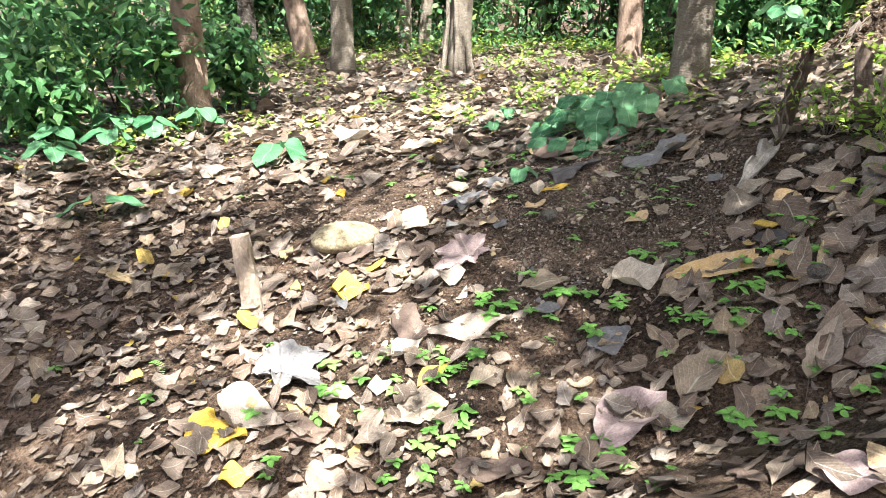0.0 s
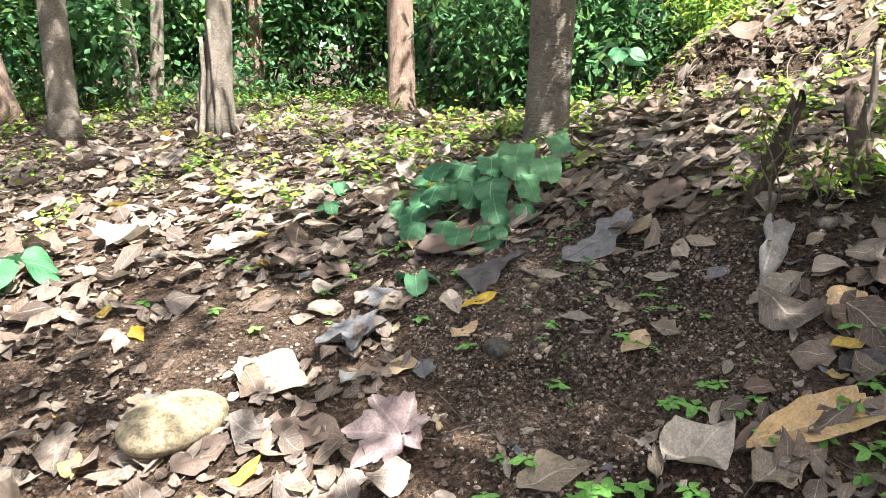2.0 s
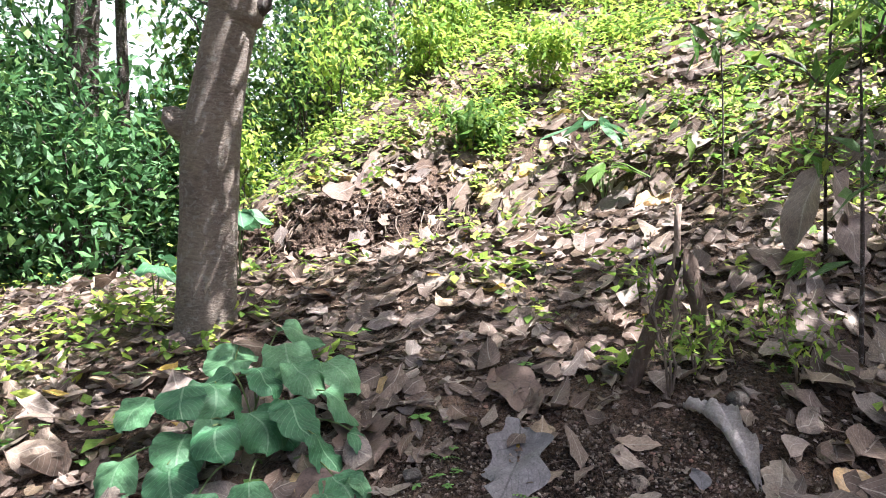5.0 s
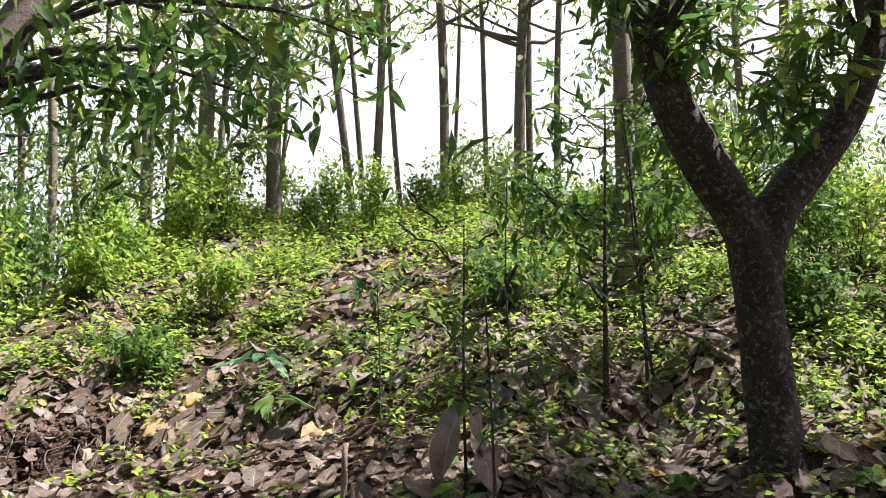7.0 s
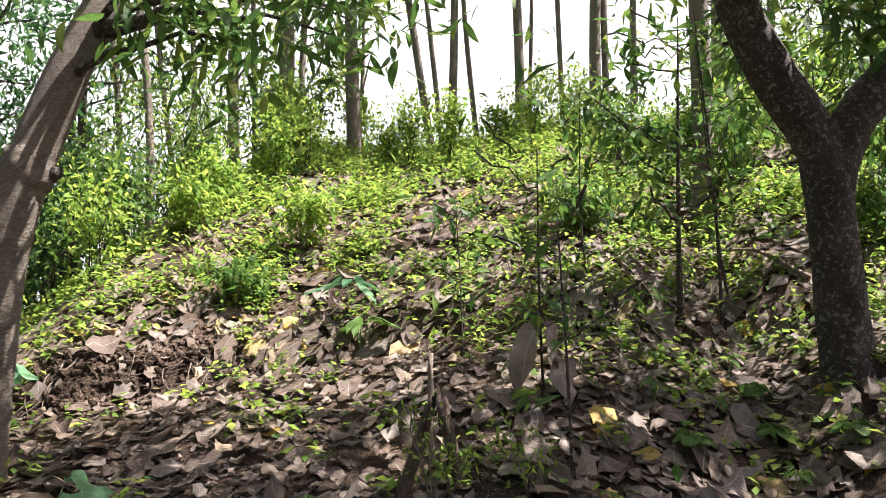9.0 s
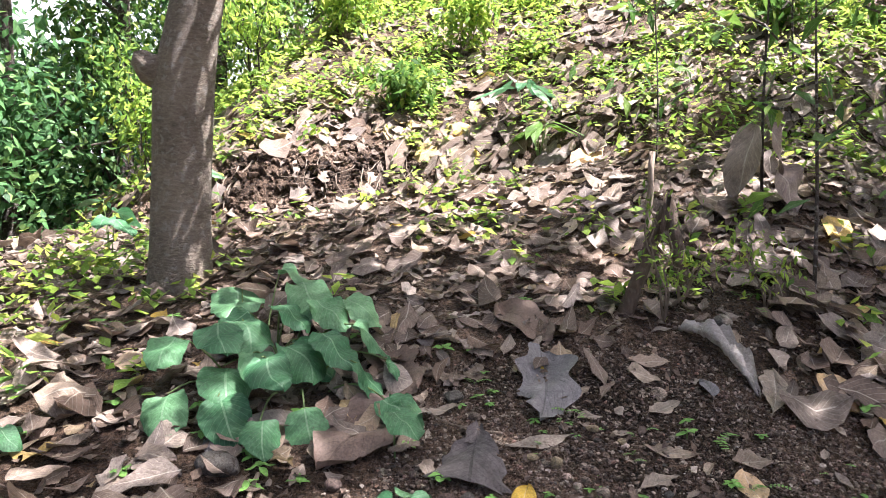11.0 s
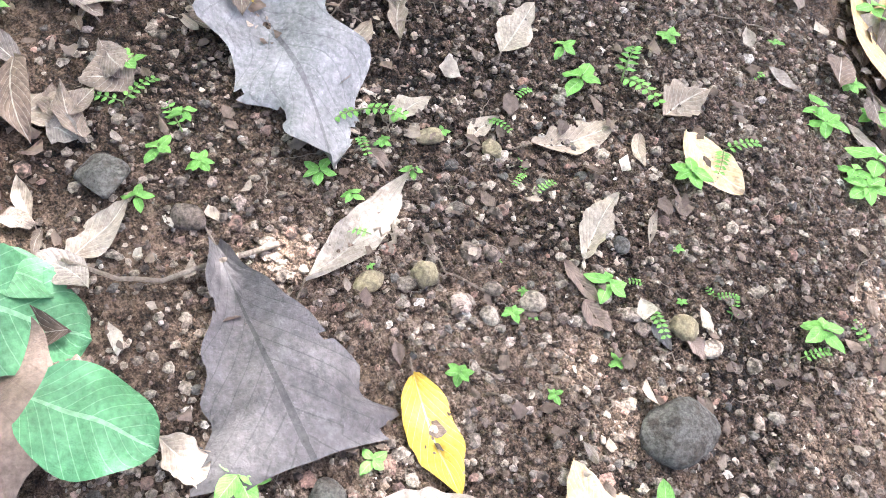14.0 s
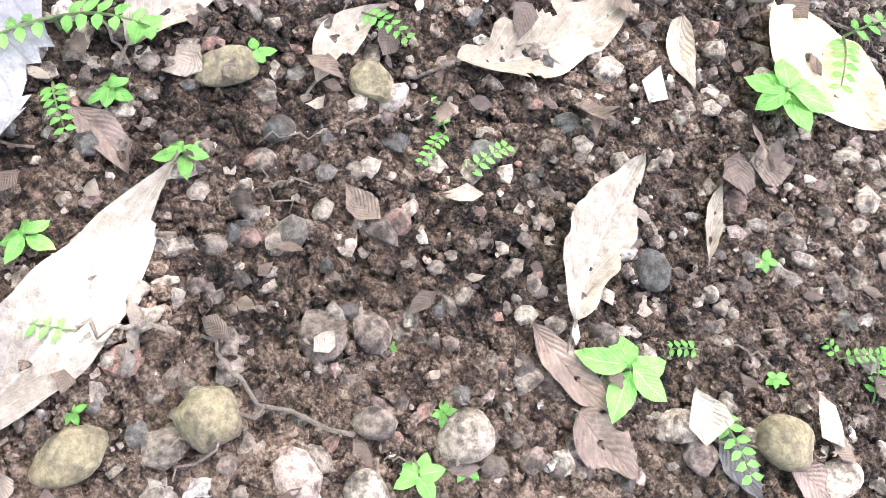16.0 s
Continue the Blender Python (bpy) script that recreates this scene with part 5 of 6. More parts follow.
fallen_leaf(-0.271, 6.497, -52, 0.50, 0.33, PALE_LEAF, "bright cream leaf in a sunlit patch", "broad", curl=0.08, fold=0.2)
fallen_leaf(-0.683, 5.572, -12, 0.302, 0.237, YELLOW_LEAF, "yellow leaf beside the round stone", "oval", fold=0.3, curl=0.06)
fallen_leaf(-0.696, 6.038, 19, 0.282, 0.260, BROWN_LEAF, "dark reddish brown leaf against a stone", "oval", fold=0.3)
fallen_leaf(-0.202, 5.977, -36, 0.356, 0.225, BROWN_LEAF, "reddish brown oval leaf", "oval")
fallen_leaf(1.815, 4.77, -20, 0.8, 0.26, ORANGE_LEAF, "large orange-tan leaf with a drawn-out tip", "lance", curl=0.05, fold=0.4)
fallen_leaf(1.277, 4.963, 6, 0.359, 0.280, DEAD_LEAF, "tan dry fallen leaf lying on soil", "broad", ripple=0.1, curl=0.1)
fallen_leaf(1.462, 4.715, -7, 0.246, 0.206, PALE_LEAF, "pale papery dry leaf on pebbly soil", "broad", jag=0.1)
fallen_leaf(0.691, 5.178, -8, 0.338, 0.202, PALE_LEAF, "pale leaf with a ragged edge", "oval", jag=0.15)
fallen_leaf(2.093, 4.929, -19, 0.227, 0.178, DARK_LEAF, "dark slate-grey leaf on the ground", "broad")
fallen_leaf(1.528, 4.850, -9, 0.326, 0.134, BROWN_LEAF, "brown withered leaf lying on soil", "lance", fold=0.6)
fallen_leaf(-1.147, 4.258, -35, 0.458, 0.291, DEAD_LEAF, "tan dry fallen leaf lying on soil", "broad")
fallen_leaf(-1.300, 4.076, -16, 0.379, 0.284, YELLOW_LEAF, "yellow blotched leaf on the ground", "broad", jag=0.12)
fallen_leaf(-1.121, 3.802, 10, 0.186, 0.151, YELLOW_LEAF, "small yellow leaf on the ground", "oval")
fallen_leaf(0.990, 3.889, 28, 0.440, 0.394, PURPLE_LEAF, "large purplish grey flat leaf", "broad")
fallen_leaf(1.417, 4.010, 33, 0.341, 0.304, PALE_LEAF, "bleached leaf in a patch of sun", "broad", fold=0.5)
fallen_leaf(1.218, 3.802, -8, 0.233, 0.218, PALE_LEAF, "pale papery dry leaf on pebbly soil", "broad")
fallen_leaf(1.004, 4.484, 14, 0.274, 0.253, GREY_LEAF, "grey flat leaf on dark soil", "broad")
fallen_leaf(1.988, 3.865, 51, 0.459, 0.174, DEAD_LEAF, "tan leaf curled upright", "oval", fold=0.9, curl=0.2)
fallen_leaf(0.169, 4.880, -2, 0.550, 0.259, DEAD_LEAF, "long tan leaf lying on soil", "lance")
fallen_leaf(0.255, 3.761, -9, 0.417, 0.192, BROWN_LEAF, "brown withered leaf lying on soil", "lance", fold=0.4)
fallen_leaf(-0.637, 3.776, -21, 0.247, 0.230, DEAD_LEAF, "tan dry fallen leaf lying on soil", "broad")
fallen_leaf(1.535, 2.614, -58, 0.265, 0.245, PURPLE_LEAF, "purplish leaf lying on soil", "broad")
fallen_leaf(-0.070, 4.512, 39, 0.252, 0.138, YELLOW_LEAF, "yellow-green narrow leaf on the ground", "lance")
fallen_leaf(0.260, 4.407, 17, 0.217, 0.204, PALE_LEAF, "tan dry fallen leaf lying on soil", "oval", jag=0.12, fold=0.31, curl=0.0)
fallen_leaf(-0.216, 4.986, -53, 0.364, 0.210, BROWN_LEAF, "tan dry fallen leaf lying on soil", "broad", jag=0.12, fold=0.19, curl=0.04)
fallen_leaf(-0.242, 4.785, 33, 0.234, 0.219, DEAD_LEAF, "tan dry fallen leaf lying on soil", "lance", jag=0.12, fold=0.38, curl=0.11)
fallen_leaf(-0.138, 4.266, 15, 0.326, 0.241, PALE_LEAF, "tan dry fallen leaf lying on soil", "oval", jag=0.12, fold=0.27, curl=-0.0)
fallen_leaf(1.272, 2.950, -97, 0.507, 0.098, BROWN_LEAF, "tan dry fallen leaf lying on soil", "oval", jag=0.12, fold=0.12, curl=0.07)
fallen_leaf(1.401, 2.892, 58, 0.405, 0.121, DEAD_LEAF, "tan dry fallen leaf lying on soil", "lance", jag=0.12, fold=0.44, curl=0.02)
fallen_leaf(1.624, 3.728, -4, 0.224, 0.183, DEAD_LEAF, "tan dry fallen leaf lying on soil", "broad", jag=0.12, fold=0.26, curl=-0.01)
fallen_leaf(-2.793, 5.578, 22, 0.235, 0.220, BROWN_LEAF, "tan dry fallen leaf lying on soil", "lance", jag=0.12, fold=0.44, curl=-0.02)
fallen_leaf(-3.000, 5.385, 43, 0.317, 0.289, PALE_LEAF, "tan dry fallen leaf lying on soil", "broad", jag=0.12, fold=0.25, curl=0.01)
fallen_leaf(-2.168, 6.109, 12, 0.307, 0.277, PALE_LEAF, "tan dry fallen leaf lying on soil", "broad", jag=0.12, fold=0.39, curl=0.02)
fallen_leaf(1.679, 4.296, 12, 0.204, 0.193, DEAD_LEAF, "tan dry fallen leaf lying on soil", "lance", jag=0.12, fold=0.15, curl=0.12)
fallen_leaf(2.163, 3.778, -12, 0.200, 0.190, BROWN_LEAF, "tan dry fallen leaf lying on soil", "oval", jag=0.12, fold=0.16, curl=-0.02)
fallen_leaf(1.298, 4.285, 27, 0.161, 0.156, PALE_LEAF, "tan dry fallen leaf lying on soil", "lance", jag=0.12, fold=0.44, curl=-0.01)
fallen_leaf(-1.892, 3.837, 7, 0.216, 0.203, DEAD_LEAF, "tan dry fallen leaf lying on soil", "lance", jag=0.12, fold=0.35, curl=0.01)
fallen_leaf(-0.631, 4.401, 4, 0.205, 0.144, DEAD_LEAF, "tan dry fallen leaf lying on soil", "oval", jag=0.12, fold=0.52, curl=0.01)
fallen_leaf(-0.756, 4.079, 21, 0.262, 0.169, BROWN_LEAF, "tan dry fallen leaf lying on soil", "lance", jag=0.12, fold=0.59, curl=0.04)
fallen_leaf(1.586, 3.441, 5, 0.190, 0.181, BROWN_LEAF, "tan dry fallen leaf lying on soil", "broad", jag=0.12, fold=0.22, curl=0.1)
fallen_leaf(1.325, 3.489, 4, 0.165, 0.160, PALE_LEAF, "tan dry fallen leaf lying on soil", "broad", jag=0.12, fold=0.19, curl=-0.02)
fallen_leaf(-0.202, 9.134, -10, 0.338, 0.307, DEAD_LEAF, "tan dry fallen leaf lying on soil", "broad", jag=0.1, fold=0.22, curl=0.01)
fallen_leaf(-0.236, 8.558, 18, 0.449, 0.365, DEAD_LEAF, "tan dry fallen leaf lying on soil", "oval", jag=0.1, fold=0.31, curl=0.02)
fallen_leaf(0.160, 7.963, -66, 0.389, 0.269, BROWN_LEAF, "tan dry fallen leaf lying on soil", "broad", jag=0.1, fold=0.13, curl=0.11)
fallen_leaf(0.297, 8.120, -31, 0.268, 0.247, PALE_LEAF, "tan dry fallen leaf lying on soil", "lance", jag=0.1, fold=0.16, curl=0.06)
fallen_leaf(0.067, 10.007, -36, 0.511, 0.420, DEAD_LEAF, "tan dry fallen leaf lying on soil", "lance", jag=0.1, fold=0.43, curl=0.09)
fallen_leaf(-0.311, 10.032, 10, 0.218, 0.205, DEAD_LEAF, "tan dry fallen leaf lying on soil", "lance", jag=0.1, fold=0.12, curl=0.03)
fallen_leaf(0.144, 7.065, -47, 0.258, 0.161, PALE_LEAF, "tan dry fallen leaf lying on soil", "broad", jag=0.1, fold=0.21, curl=0.1)
fallen_leaf(0.408, 7.112, 42, 0.316, 0.106, DEAD_LEAF, "tan dry fallen leaf lying on soil", "oval", jag=0.1, fold=0.27, curl=0.07)
fallen_leaf(0.458, 7.014, -2, 0.275, 0.200, GREY_LEAF, "tan dry fallen leaf lying on soil", "lance", jag=0.1, fold=0.26, curl=0.04)
fallen_leaf(0.514, 6.839, 9, 0.237, 0.158, PALE_LEAF, "tan dry fallen leaf lying on soil", "oval", jag=0.1, fold=0.43, curl=0.08)
fallen_leaf(0.798, 6.654, -95, 0.267, 0.121, DEAD_LEAF, "tan dry fallen leaf lying on soil", "broad", jag=0.1, fold=0.27, curl=0.03)
fallen_leaf(0.743, 6.328, 13, 0.171, 0.120, ORANGE_LEAF, "tan dry fallen leaf lying on soil", "broad", jag=0.1, fold=0.14, curl=0.12)
fallen_leaf(0.355, 6.221, -17, 0.186, 0.156, ORANGE_LEAF, "tan dry fallen leaf lying on soil", "lance", jag=0.1, fold=0.43, curl=-0.01)
fallen_leaf(0.447, 6.143, -101, 0.177, 0.113, GREY_LEAF, "tan dry fallen leaf lying on soil", "lance", jag=0.1, fold=0.16, curl=0.12)
fallen_leaf(-1.107, 7.461, 19, 0.174, 0.168, DEAD_LEAF, "tan dry fallen leaf lying on soil", "lance", jag=0.1, fold=0.49, curl=0.05)
fallen_leaf(-0.968, 7.459, -77, 0.250, 0.099, YELLOW_LEAF, "yellow leaf among brown ones", "lance", jag=0.1, fold=0.32, curl=-0.01)
fallen_leaf(-0.876, 8.393, 5, 0.134, 0.134, PALE_LEAF, "tan dry fallen leaf lying on soil", "lance", jag=0.1, fold=0.4, curl=0.05)
fallen_leaf(0.283, 7.563, -56, 0.316, 0.239, BROWN_LEAF, "tan dry fallen leaf lying on soil", "broad", jag=0.1, fold=0.4, curl=-0.0)
fallen_leaf(0.212, 7.356, -33, 0.225, 0.173, DEAD_LEAF, "tan dry fallen leaf lying on soil", "broad", jag=0.1, fold=0.14, curl=0.1)
fallen_leaf(-0.261, 7.620, 18, 0.164, 0.160, DEAD_LEAF, "tan dry fallen leaf lying on soil", "oval", jag=0.1, fold=0.25, curl=0.03)
fallen_leaf(-0.177, 7.373, 29, 0.224, 0.131, BROWN_LEAF, "tan dry fallen leaf lying on soil", "oval", jag=0.1, fold=0.14, curl=0.06)
fallen_leaf(-0.092, 9.565, 26, 0.357, 0.287, PALE_LEAF, "tan dry fallen leaf lying on soil", "broad", jag=0.1, fold=0.2, curl=0.12)
fallen_leaf(-1.032, 9.271, 57, 0.550, 0.420, PALE_LEAF, "crumpled whitish leaf in sun", "broad", fold=0.6, curl=0.15)
fallen_leaf(3.973, 6.812, -9, 0.550, 0.117, DEAD_LEAF, "tan dry fallen leaf lying on soil", "lance")
fallen_leaf(4.111, 8.222, -104, 0.194, 0.184, YELLOW_LEAF, "small yellow leaf among the litter", "broad")
fallen_leaf(6.218, 8.296, -79, 0.360, 0.257, ORANGE_LEAF, "sunlit tan leaf on the bank", "broad")
fallen_leaf(5.972, 8.255, -77, 0.360, 0.326, ORANGE_LEAF, "sunlit tan leaf on the bank", "broad")
fallen_leaf(6.423, 3.306, -105, 0.253, 0.127, YELLOW_LEAF, "yellow leaf near the forked tree", "broad")
fallen_leaf(3.856, 4.821, -64, 0.386, 0.233, DEAD_LEAF, "tan dry fallen leaf lying on soil", "broad", curl=0.1)
fallen_leaf(9.383, 8.216, -81, 0.380, 0.343, ORANGE_LEAF, "large sunlit dry leaf on the slope", "broad", curl=0.04, fold=0.2)
fallen_leaf(8.723, 7.970, -87, 0.380, 0.343, PALE_LEAF, "large sunlit dry leaf on the slope", "broad", curl=0.04, fold=0.2)
fallen_leaf(8.119, 7.667, -87, 0.380, 0.343, PALE_LEAF, "large sunlit dry leaf on the slope", "broad", curl=0.04, fold=0.2)
fallen_leaf(6.404, 8.564, -75, 0.380, 0.314, PALE_LEAF, "large sunlit dry leaf on the slope", "broad", curl=0.04, fold=0.2)
fallen_leaf(6.187, 6.930, -55, 0.370, 0.335, ORANGE_LEAF, "large sunlit dry leaf on the slope", "broad", curl=0.04, fold=0.2)
fallen_leaf(6.618, 8.405, -72, 0.380, 0.335, ORANGE_LEAF, "large sunlit dry leaf on the slope", "broad", curl=0.04, fold=0.2)
fallen_leaf(5.859, 9.151, -33, 0.272, 0.219, ORANGE_LEAF, "large sunlit dry leaf on the slope", "broad", curl=0.04, fold=0.2)
fallen_leaf(9.952, 8.310, -50, 0.380, 0.343, ORANGE_LEAF, "large sunlit dry leaf on the slope", "broad", curl=0.04, fold=0.2)
fallen_leaf(3.951, 7.550, -75, 0.317, 0.290, PALE_LEAF, "large sunlit dry leaf on the slope", "broad", curl=0.04, fold=0.2)


def palmate_leaf(x, y, yaw, R, lobes, material, label, seed, cup=0.12):
    """A dry leaf with pointed lobes that spread from the stalk, each with its own rib."""
    r = np.random.default_rng(seed)
    nt, nr = lobes * 12, 9
    t = np.linspace(0, 1, nt + 1)[None]
    s = np.linspace(0.04, 1, nr + 1)[:, None]
    a = np.radians(-158 + 316 * t) + 0.05 * np.sin(9 * t + seed)
    within = ((t * lobes) % 1.0) * 2 - 1
    rim = R * (1 - 0.4 * np.abs(within) ** 0.8) * (0.72 + 0.28 * np.cos(a * 0.9)) * (1 + 0.05 * r.normal(0, 1, t.shape))
    X, Y = s * rim * np.cos(a), s * rim * np.sin(a)
    Z = cup * R * s ** 2 * (0.6 + np.sin(a * 1.7 + seed)) + 0.07 * R * s * np.abs(within) + 0.012 * R * r.normal(0, 1, X.shape) + 0.05 * R * s * np.sin(6 * a + 4 * s)
    c, k = math.cos(radians(yaw)), math.sin(radians(yaw))
    X, Y = X * c - Y * k, X * k + Y * c
    z0 = float(land(x, y))
    Z = Z - Z.min() + 0.01 + land(X + x, Y + y) - z0
    i = np.arange(X.size).reshape(X.shape)
    f = np.stack((i[:-1, :-1], i[1:, :-1], i[1:, 1:], i[:-1, 1:]), -1).reshape(-1, 4)
    uv = np.stack(np.broadcast_arrays(s * 0.95, 0.5 + 0.5 * within * s), -1).reshape(-1, 2)
    ob = thing("fallen_leaf", make_mesh("fallen_leaf", np.stack((X, Y, Z), -1).reshape(-1, 3), f, material, uv), label, "leaf", "fallen leaves")
    ob.location = (x, y, z0)
    tip = np.array([-c * R * 0.5, -k * R * 0.5, 0.0])
    tip[2] = float(land(x + tip[0], y + tip[1])) - z0 + 0.005
    part("stalk", tube_mesh("stalk", curve_points((0, 0, 0.015), tip, 4), np.full(4, 0.003), TWIG, 5), ob)


palmate_leaf(0.2, 5.74, 150, 0.31, 7, PURPLE_LEAF, "purplish grey lobed leaf with pale veins", 3)
palmate_leaf(0.22, 6.62, 115, 0.29, 5, GREY_LEAF, "grey lobed leaf curled at its edges", 5)
palmate_leaf(-1.02, 4.62, 40, 0.36, 5, GREY_LEAF, "grey lobed leaf on dark soil", 6)
stone(-0.825, 6.314, 0.2602, MOSSY, "large smooth yellowish stone half buried", 0.48, 0.0)
stone(0.840, 6.088, 0.0694, DARK_STONE, "dark rounded stone in the soil", 0.75, 0.0)
stone(1.245, 6.488, 0.0308, MOSSY, "round yellowish brown pebble", 0.9, 0)
stone(1.179, 6.433, 0.0242, STONES, "pale grey angular pebble", 0.7, 0.2)
stone(1.196, 6.355, 0.0170, STONES, "grey-brown pebble lying in the soil", 0.8, 0)
stone(1.159, 6.279, 0.0291, STONES, "grey rounded pebble lying in the soil", 0.7, 0)
stone(1.292, 6.369, 0.0287, STONES, "flat brown angular stone chip", 0.5, 0.5)
stone(1.277, 6.326, 0.0194, STONES, "tan oval pebble lying in the soil", 0.7, 0)
stone(1.042, 5.959, 0.0320, MOSSY, "pitted olive-brown pebble lying in the soil", 0.8, 0)
stone(0.988, 5.914, 0.0231, STONES, "smooth grey pebble lying in the soil", 0.7, 0)
stone(1.156, 6.108, 0.0232, STONES, "flat grey pebble lying in the soil", 0.5, 0)
stone(1.064, 6.052, 0.0232, STONES, "reddish brown angular stone chip", 0.6, 0.25)
stone(1.100, 6.060, 0.0218, STONES, "grey-brown pebble lying in the soil", 0.6, 0)
stone(1.494, 6.214, 0.0160, STONES, "tan pebble lying in the soil", 0.8, 0)
stone(1.489, 6.337, 0.0185, DARK_STONE, "dark brown pebble lying in the soil", 0.7, 0.2)
stone(1.514, 6.231, 0.0277, MOSSY, "angular mossy stone lying in the soil", 0.6, 0.25)
stone(1.557, 6.367, 0.0264, MOSSY, "dull green-brown stone lying in the soil", 0.6, 0)
stone(1.412, 6.145, 0.0192, DARK_STONE, "dark blue-grey pebble lying in the soil", 0.6, 0)
stone(1.249, 6.014, 0.0212, DARK_STONE, "dark mossy pebble lying in the soil", 0.6, 0)
stone(1.205, 6.098, 0.0137, STONES, "grey-brown pebble lying in the soil", 0.7, 0)
stone(1.292, 5.881, 0.0182, STONES, "brown pebble lying in the soil", 0.6, 0)
stone(1.386, 6.378, 0.0137, STONES, "dark grey pebble lying in the soil", 0.7, 0)
stone(1.433, 6.397, 0.0129, STONES, "grey-brown pebble lying in the soil", 0.7, 0)
stone(1.142, 6.383, 0.0217, STONES, "rough tan pebble lying in the soil", 0.7, 0)
stone(1.275, 6.036, 0.0121, STONES, "grey-brown pebble lying in the soil", 0.7, 0)
stone(1.403, 6.326, 0.0109, STONES, "pinkish white pebble lying in the soil", 0.8, 0)
stone(1.391, 6.347, 0.0088, STONES, "white pebble lying in the soil", 0.8, 0)
stone(1.375, 6.104, 0.0097, STONES, "white pebble lying in the soil", 0.8, 0.2)
stone(1.254, 6.599, 0.0236, MOSSY, "dull green-brown stone lying in the soil", 0.6, 0)
stone(1.279, 6.254, 0.0089, STONES, "white angular pebble lying in the soil", 0.8, 0.2)
stone(1.396, 6.402, 0.0118, STONES, "grey-brown pebble lying in the soil", 0.7, 0)
stone(1.395, 6.433, 0.0116, STONES, "grey-brown pebble lying in the soil", 0.7, 0)
stone(1.208, 5.959, 0.0115, STONES, "grey pebble lying in the soil", 0.7, 0)
stone(1.274, 6.149, 0.0093, STONES, "reddish pebble lying in the soil", 0.7, 0)
stone(1.371, 6.258, 0.0141, STONES, "tan pebble lying in the soil", 0.6, 0)
stone(1.464, 6.363, 0.0141, STONES, "grey pebble lying in the soil", 0.7, 0)
stone(1.424, 6.039, 0.0147, DARK_STONE, "dark grey pebble lying in the soil", 0.5, 0)
stone(1.450, 6.431, 0.0119, STONES, "brown pebble lying in the soil", 0.6, 0)
stone(1.538, 7.032, 0.0532, DARK_STONE, "dark angular stone beside a leaf", 0.7, 0.25)
stone(2.078, 6.572, 0.0323, MOSSY, "olive pebble lying in the soil", 0.7, 0)
stone(0.861, 6.870, 0.0266, STONES, "grey pebble lying in the soil", 0.7, 0)
stone(0.879, 6.788, 0.0349, DARK_STONE, "dark pebble lying in the soil", 0.7, 0)
stone(1.914, 6.086, 0.0417, STONES, "reddish stone chip lying in the soil", 0.7, 0.2)
stone(0.762, 7.840, 0.0769, DARK_STONE, "dark stone at the edge of the plant", 0.7, 0.15)
stone(0.776, 7.325, 0.0390, STONES, "pale brown stone lying in the soil", 0.7, 0)
stone(2.640, 5.762, 0.0578, DARK_STONE, "dark stone by the bank", 0.7, 0)
stone(1.436, 6.900, 0.0283, STONES, "grey pebble lying in the soil", 0.7, 0)
stone(-0.797, 8.671, 0.0705, DARK_STONE, "dark pebble lying in the soil", 0.75, 0.0)
stone(2.209, 4.475, 0.0708, DARK_STONE, "dark stone near a leaf", 0.75, 0.0)
seedling(1.630, 6.500, 0.093, "feathery")
seedling(1.577, 6.521, 0.060, "feathery")
seedling(1.393, 6.177, 0.056, "feathery")
seedling(1.444, 6.174, 0.045, "feathery")
seedling(1.157, 5.999, 0.048, "feathery")
seedling(1.099, 6.015, 0.073, "feathery")
seedling(1.095, 5.845, 0.046, "feathery")
seedling(1.041, 5.828, 0.062, "feathery")
seedling(1.348, 6.565, 0.060, "feathery")
seedling(1.442, 5.620, 0.088, "feathery")
seedling(1.590, 6.211, 0.060, "feathery")
seedling(1.556, 6.475, 0.044, "broad")
seedling(1.564, 6.331, 0.039, "broad")
seedling(1.483, 6.430, 0.051, "broad")
seedling(1.184, 6.289, 0.030, "broad")
seedling(1.139, 6.334, 0.049, "broad")
seedling(1.381, 5.756, 0.106, "broad")
seedling(1.610, 6.426, 0.049, "broad")
seedling(1.435, 6.579, 0.051, "broad")
seedling(1.132, 6.288, 0.030, "broad")
seedling(1.219, 5.876, 0.031, "broad")
seedling(1.102, 5.929, 0.027, "broad")
seedling(1.260, 6.313, 0.017, "broad")
seedling(1.286, 6.589, 0.024, "broad")
seedling(1.701, 6.969, 0.079, "feathery")
seedling(1.626, 6.872, 0.088, "feathery")
seedling(1.652, 6.072, 0.056, "feathery")
seedling(1.660, 5.815, 0.120, "feathery")
seedling(0.926, 5.701, 0.065, "feathery")
seedling(0.917, 5.494, 0.084, "feathery")
seedling(1.787, 6.949, 0.093, "broad")
seedling(1.541, 6.853, 0.064, "broad")
seedling(1.575, 6.924, 0.076, "broad")
seedling(1.489, 6.630, 0.075, "broad")
seedling(1.742, 5.949, 0.079, "broad")
seedling(1.772, 5.614, 0.074, "broad")
seedling(1.041, 6.486, 0.056, "broad")
seedling(0.963, 6.313, 0.042, "broad")
seedling(1.549, 5.210, 0.097, "broad")
seedling(1.481, 6.980, 0.063, "broad")
seedling(1.004, 6.147, 0.044, "broad")
seedling(1.335, 7.286, 0.120, "broad")
seedling(1.214, 7.687, 0.120, "broad")
seedling(0.769, 7.468, 0.104, "broad")
seedling(0.778, 7.656, 0.120, "broad")
seedling(0.841, 7.730, 0.094, "broad")
seedling(1.111, 7.126, 0.097, "broad")
seedling(0.919, 6.696, 0.062, "broad")
seedling(1.668, 6.859, 0.057, "broad")
seedling(1.996, 7.071, 0.094, "broad")
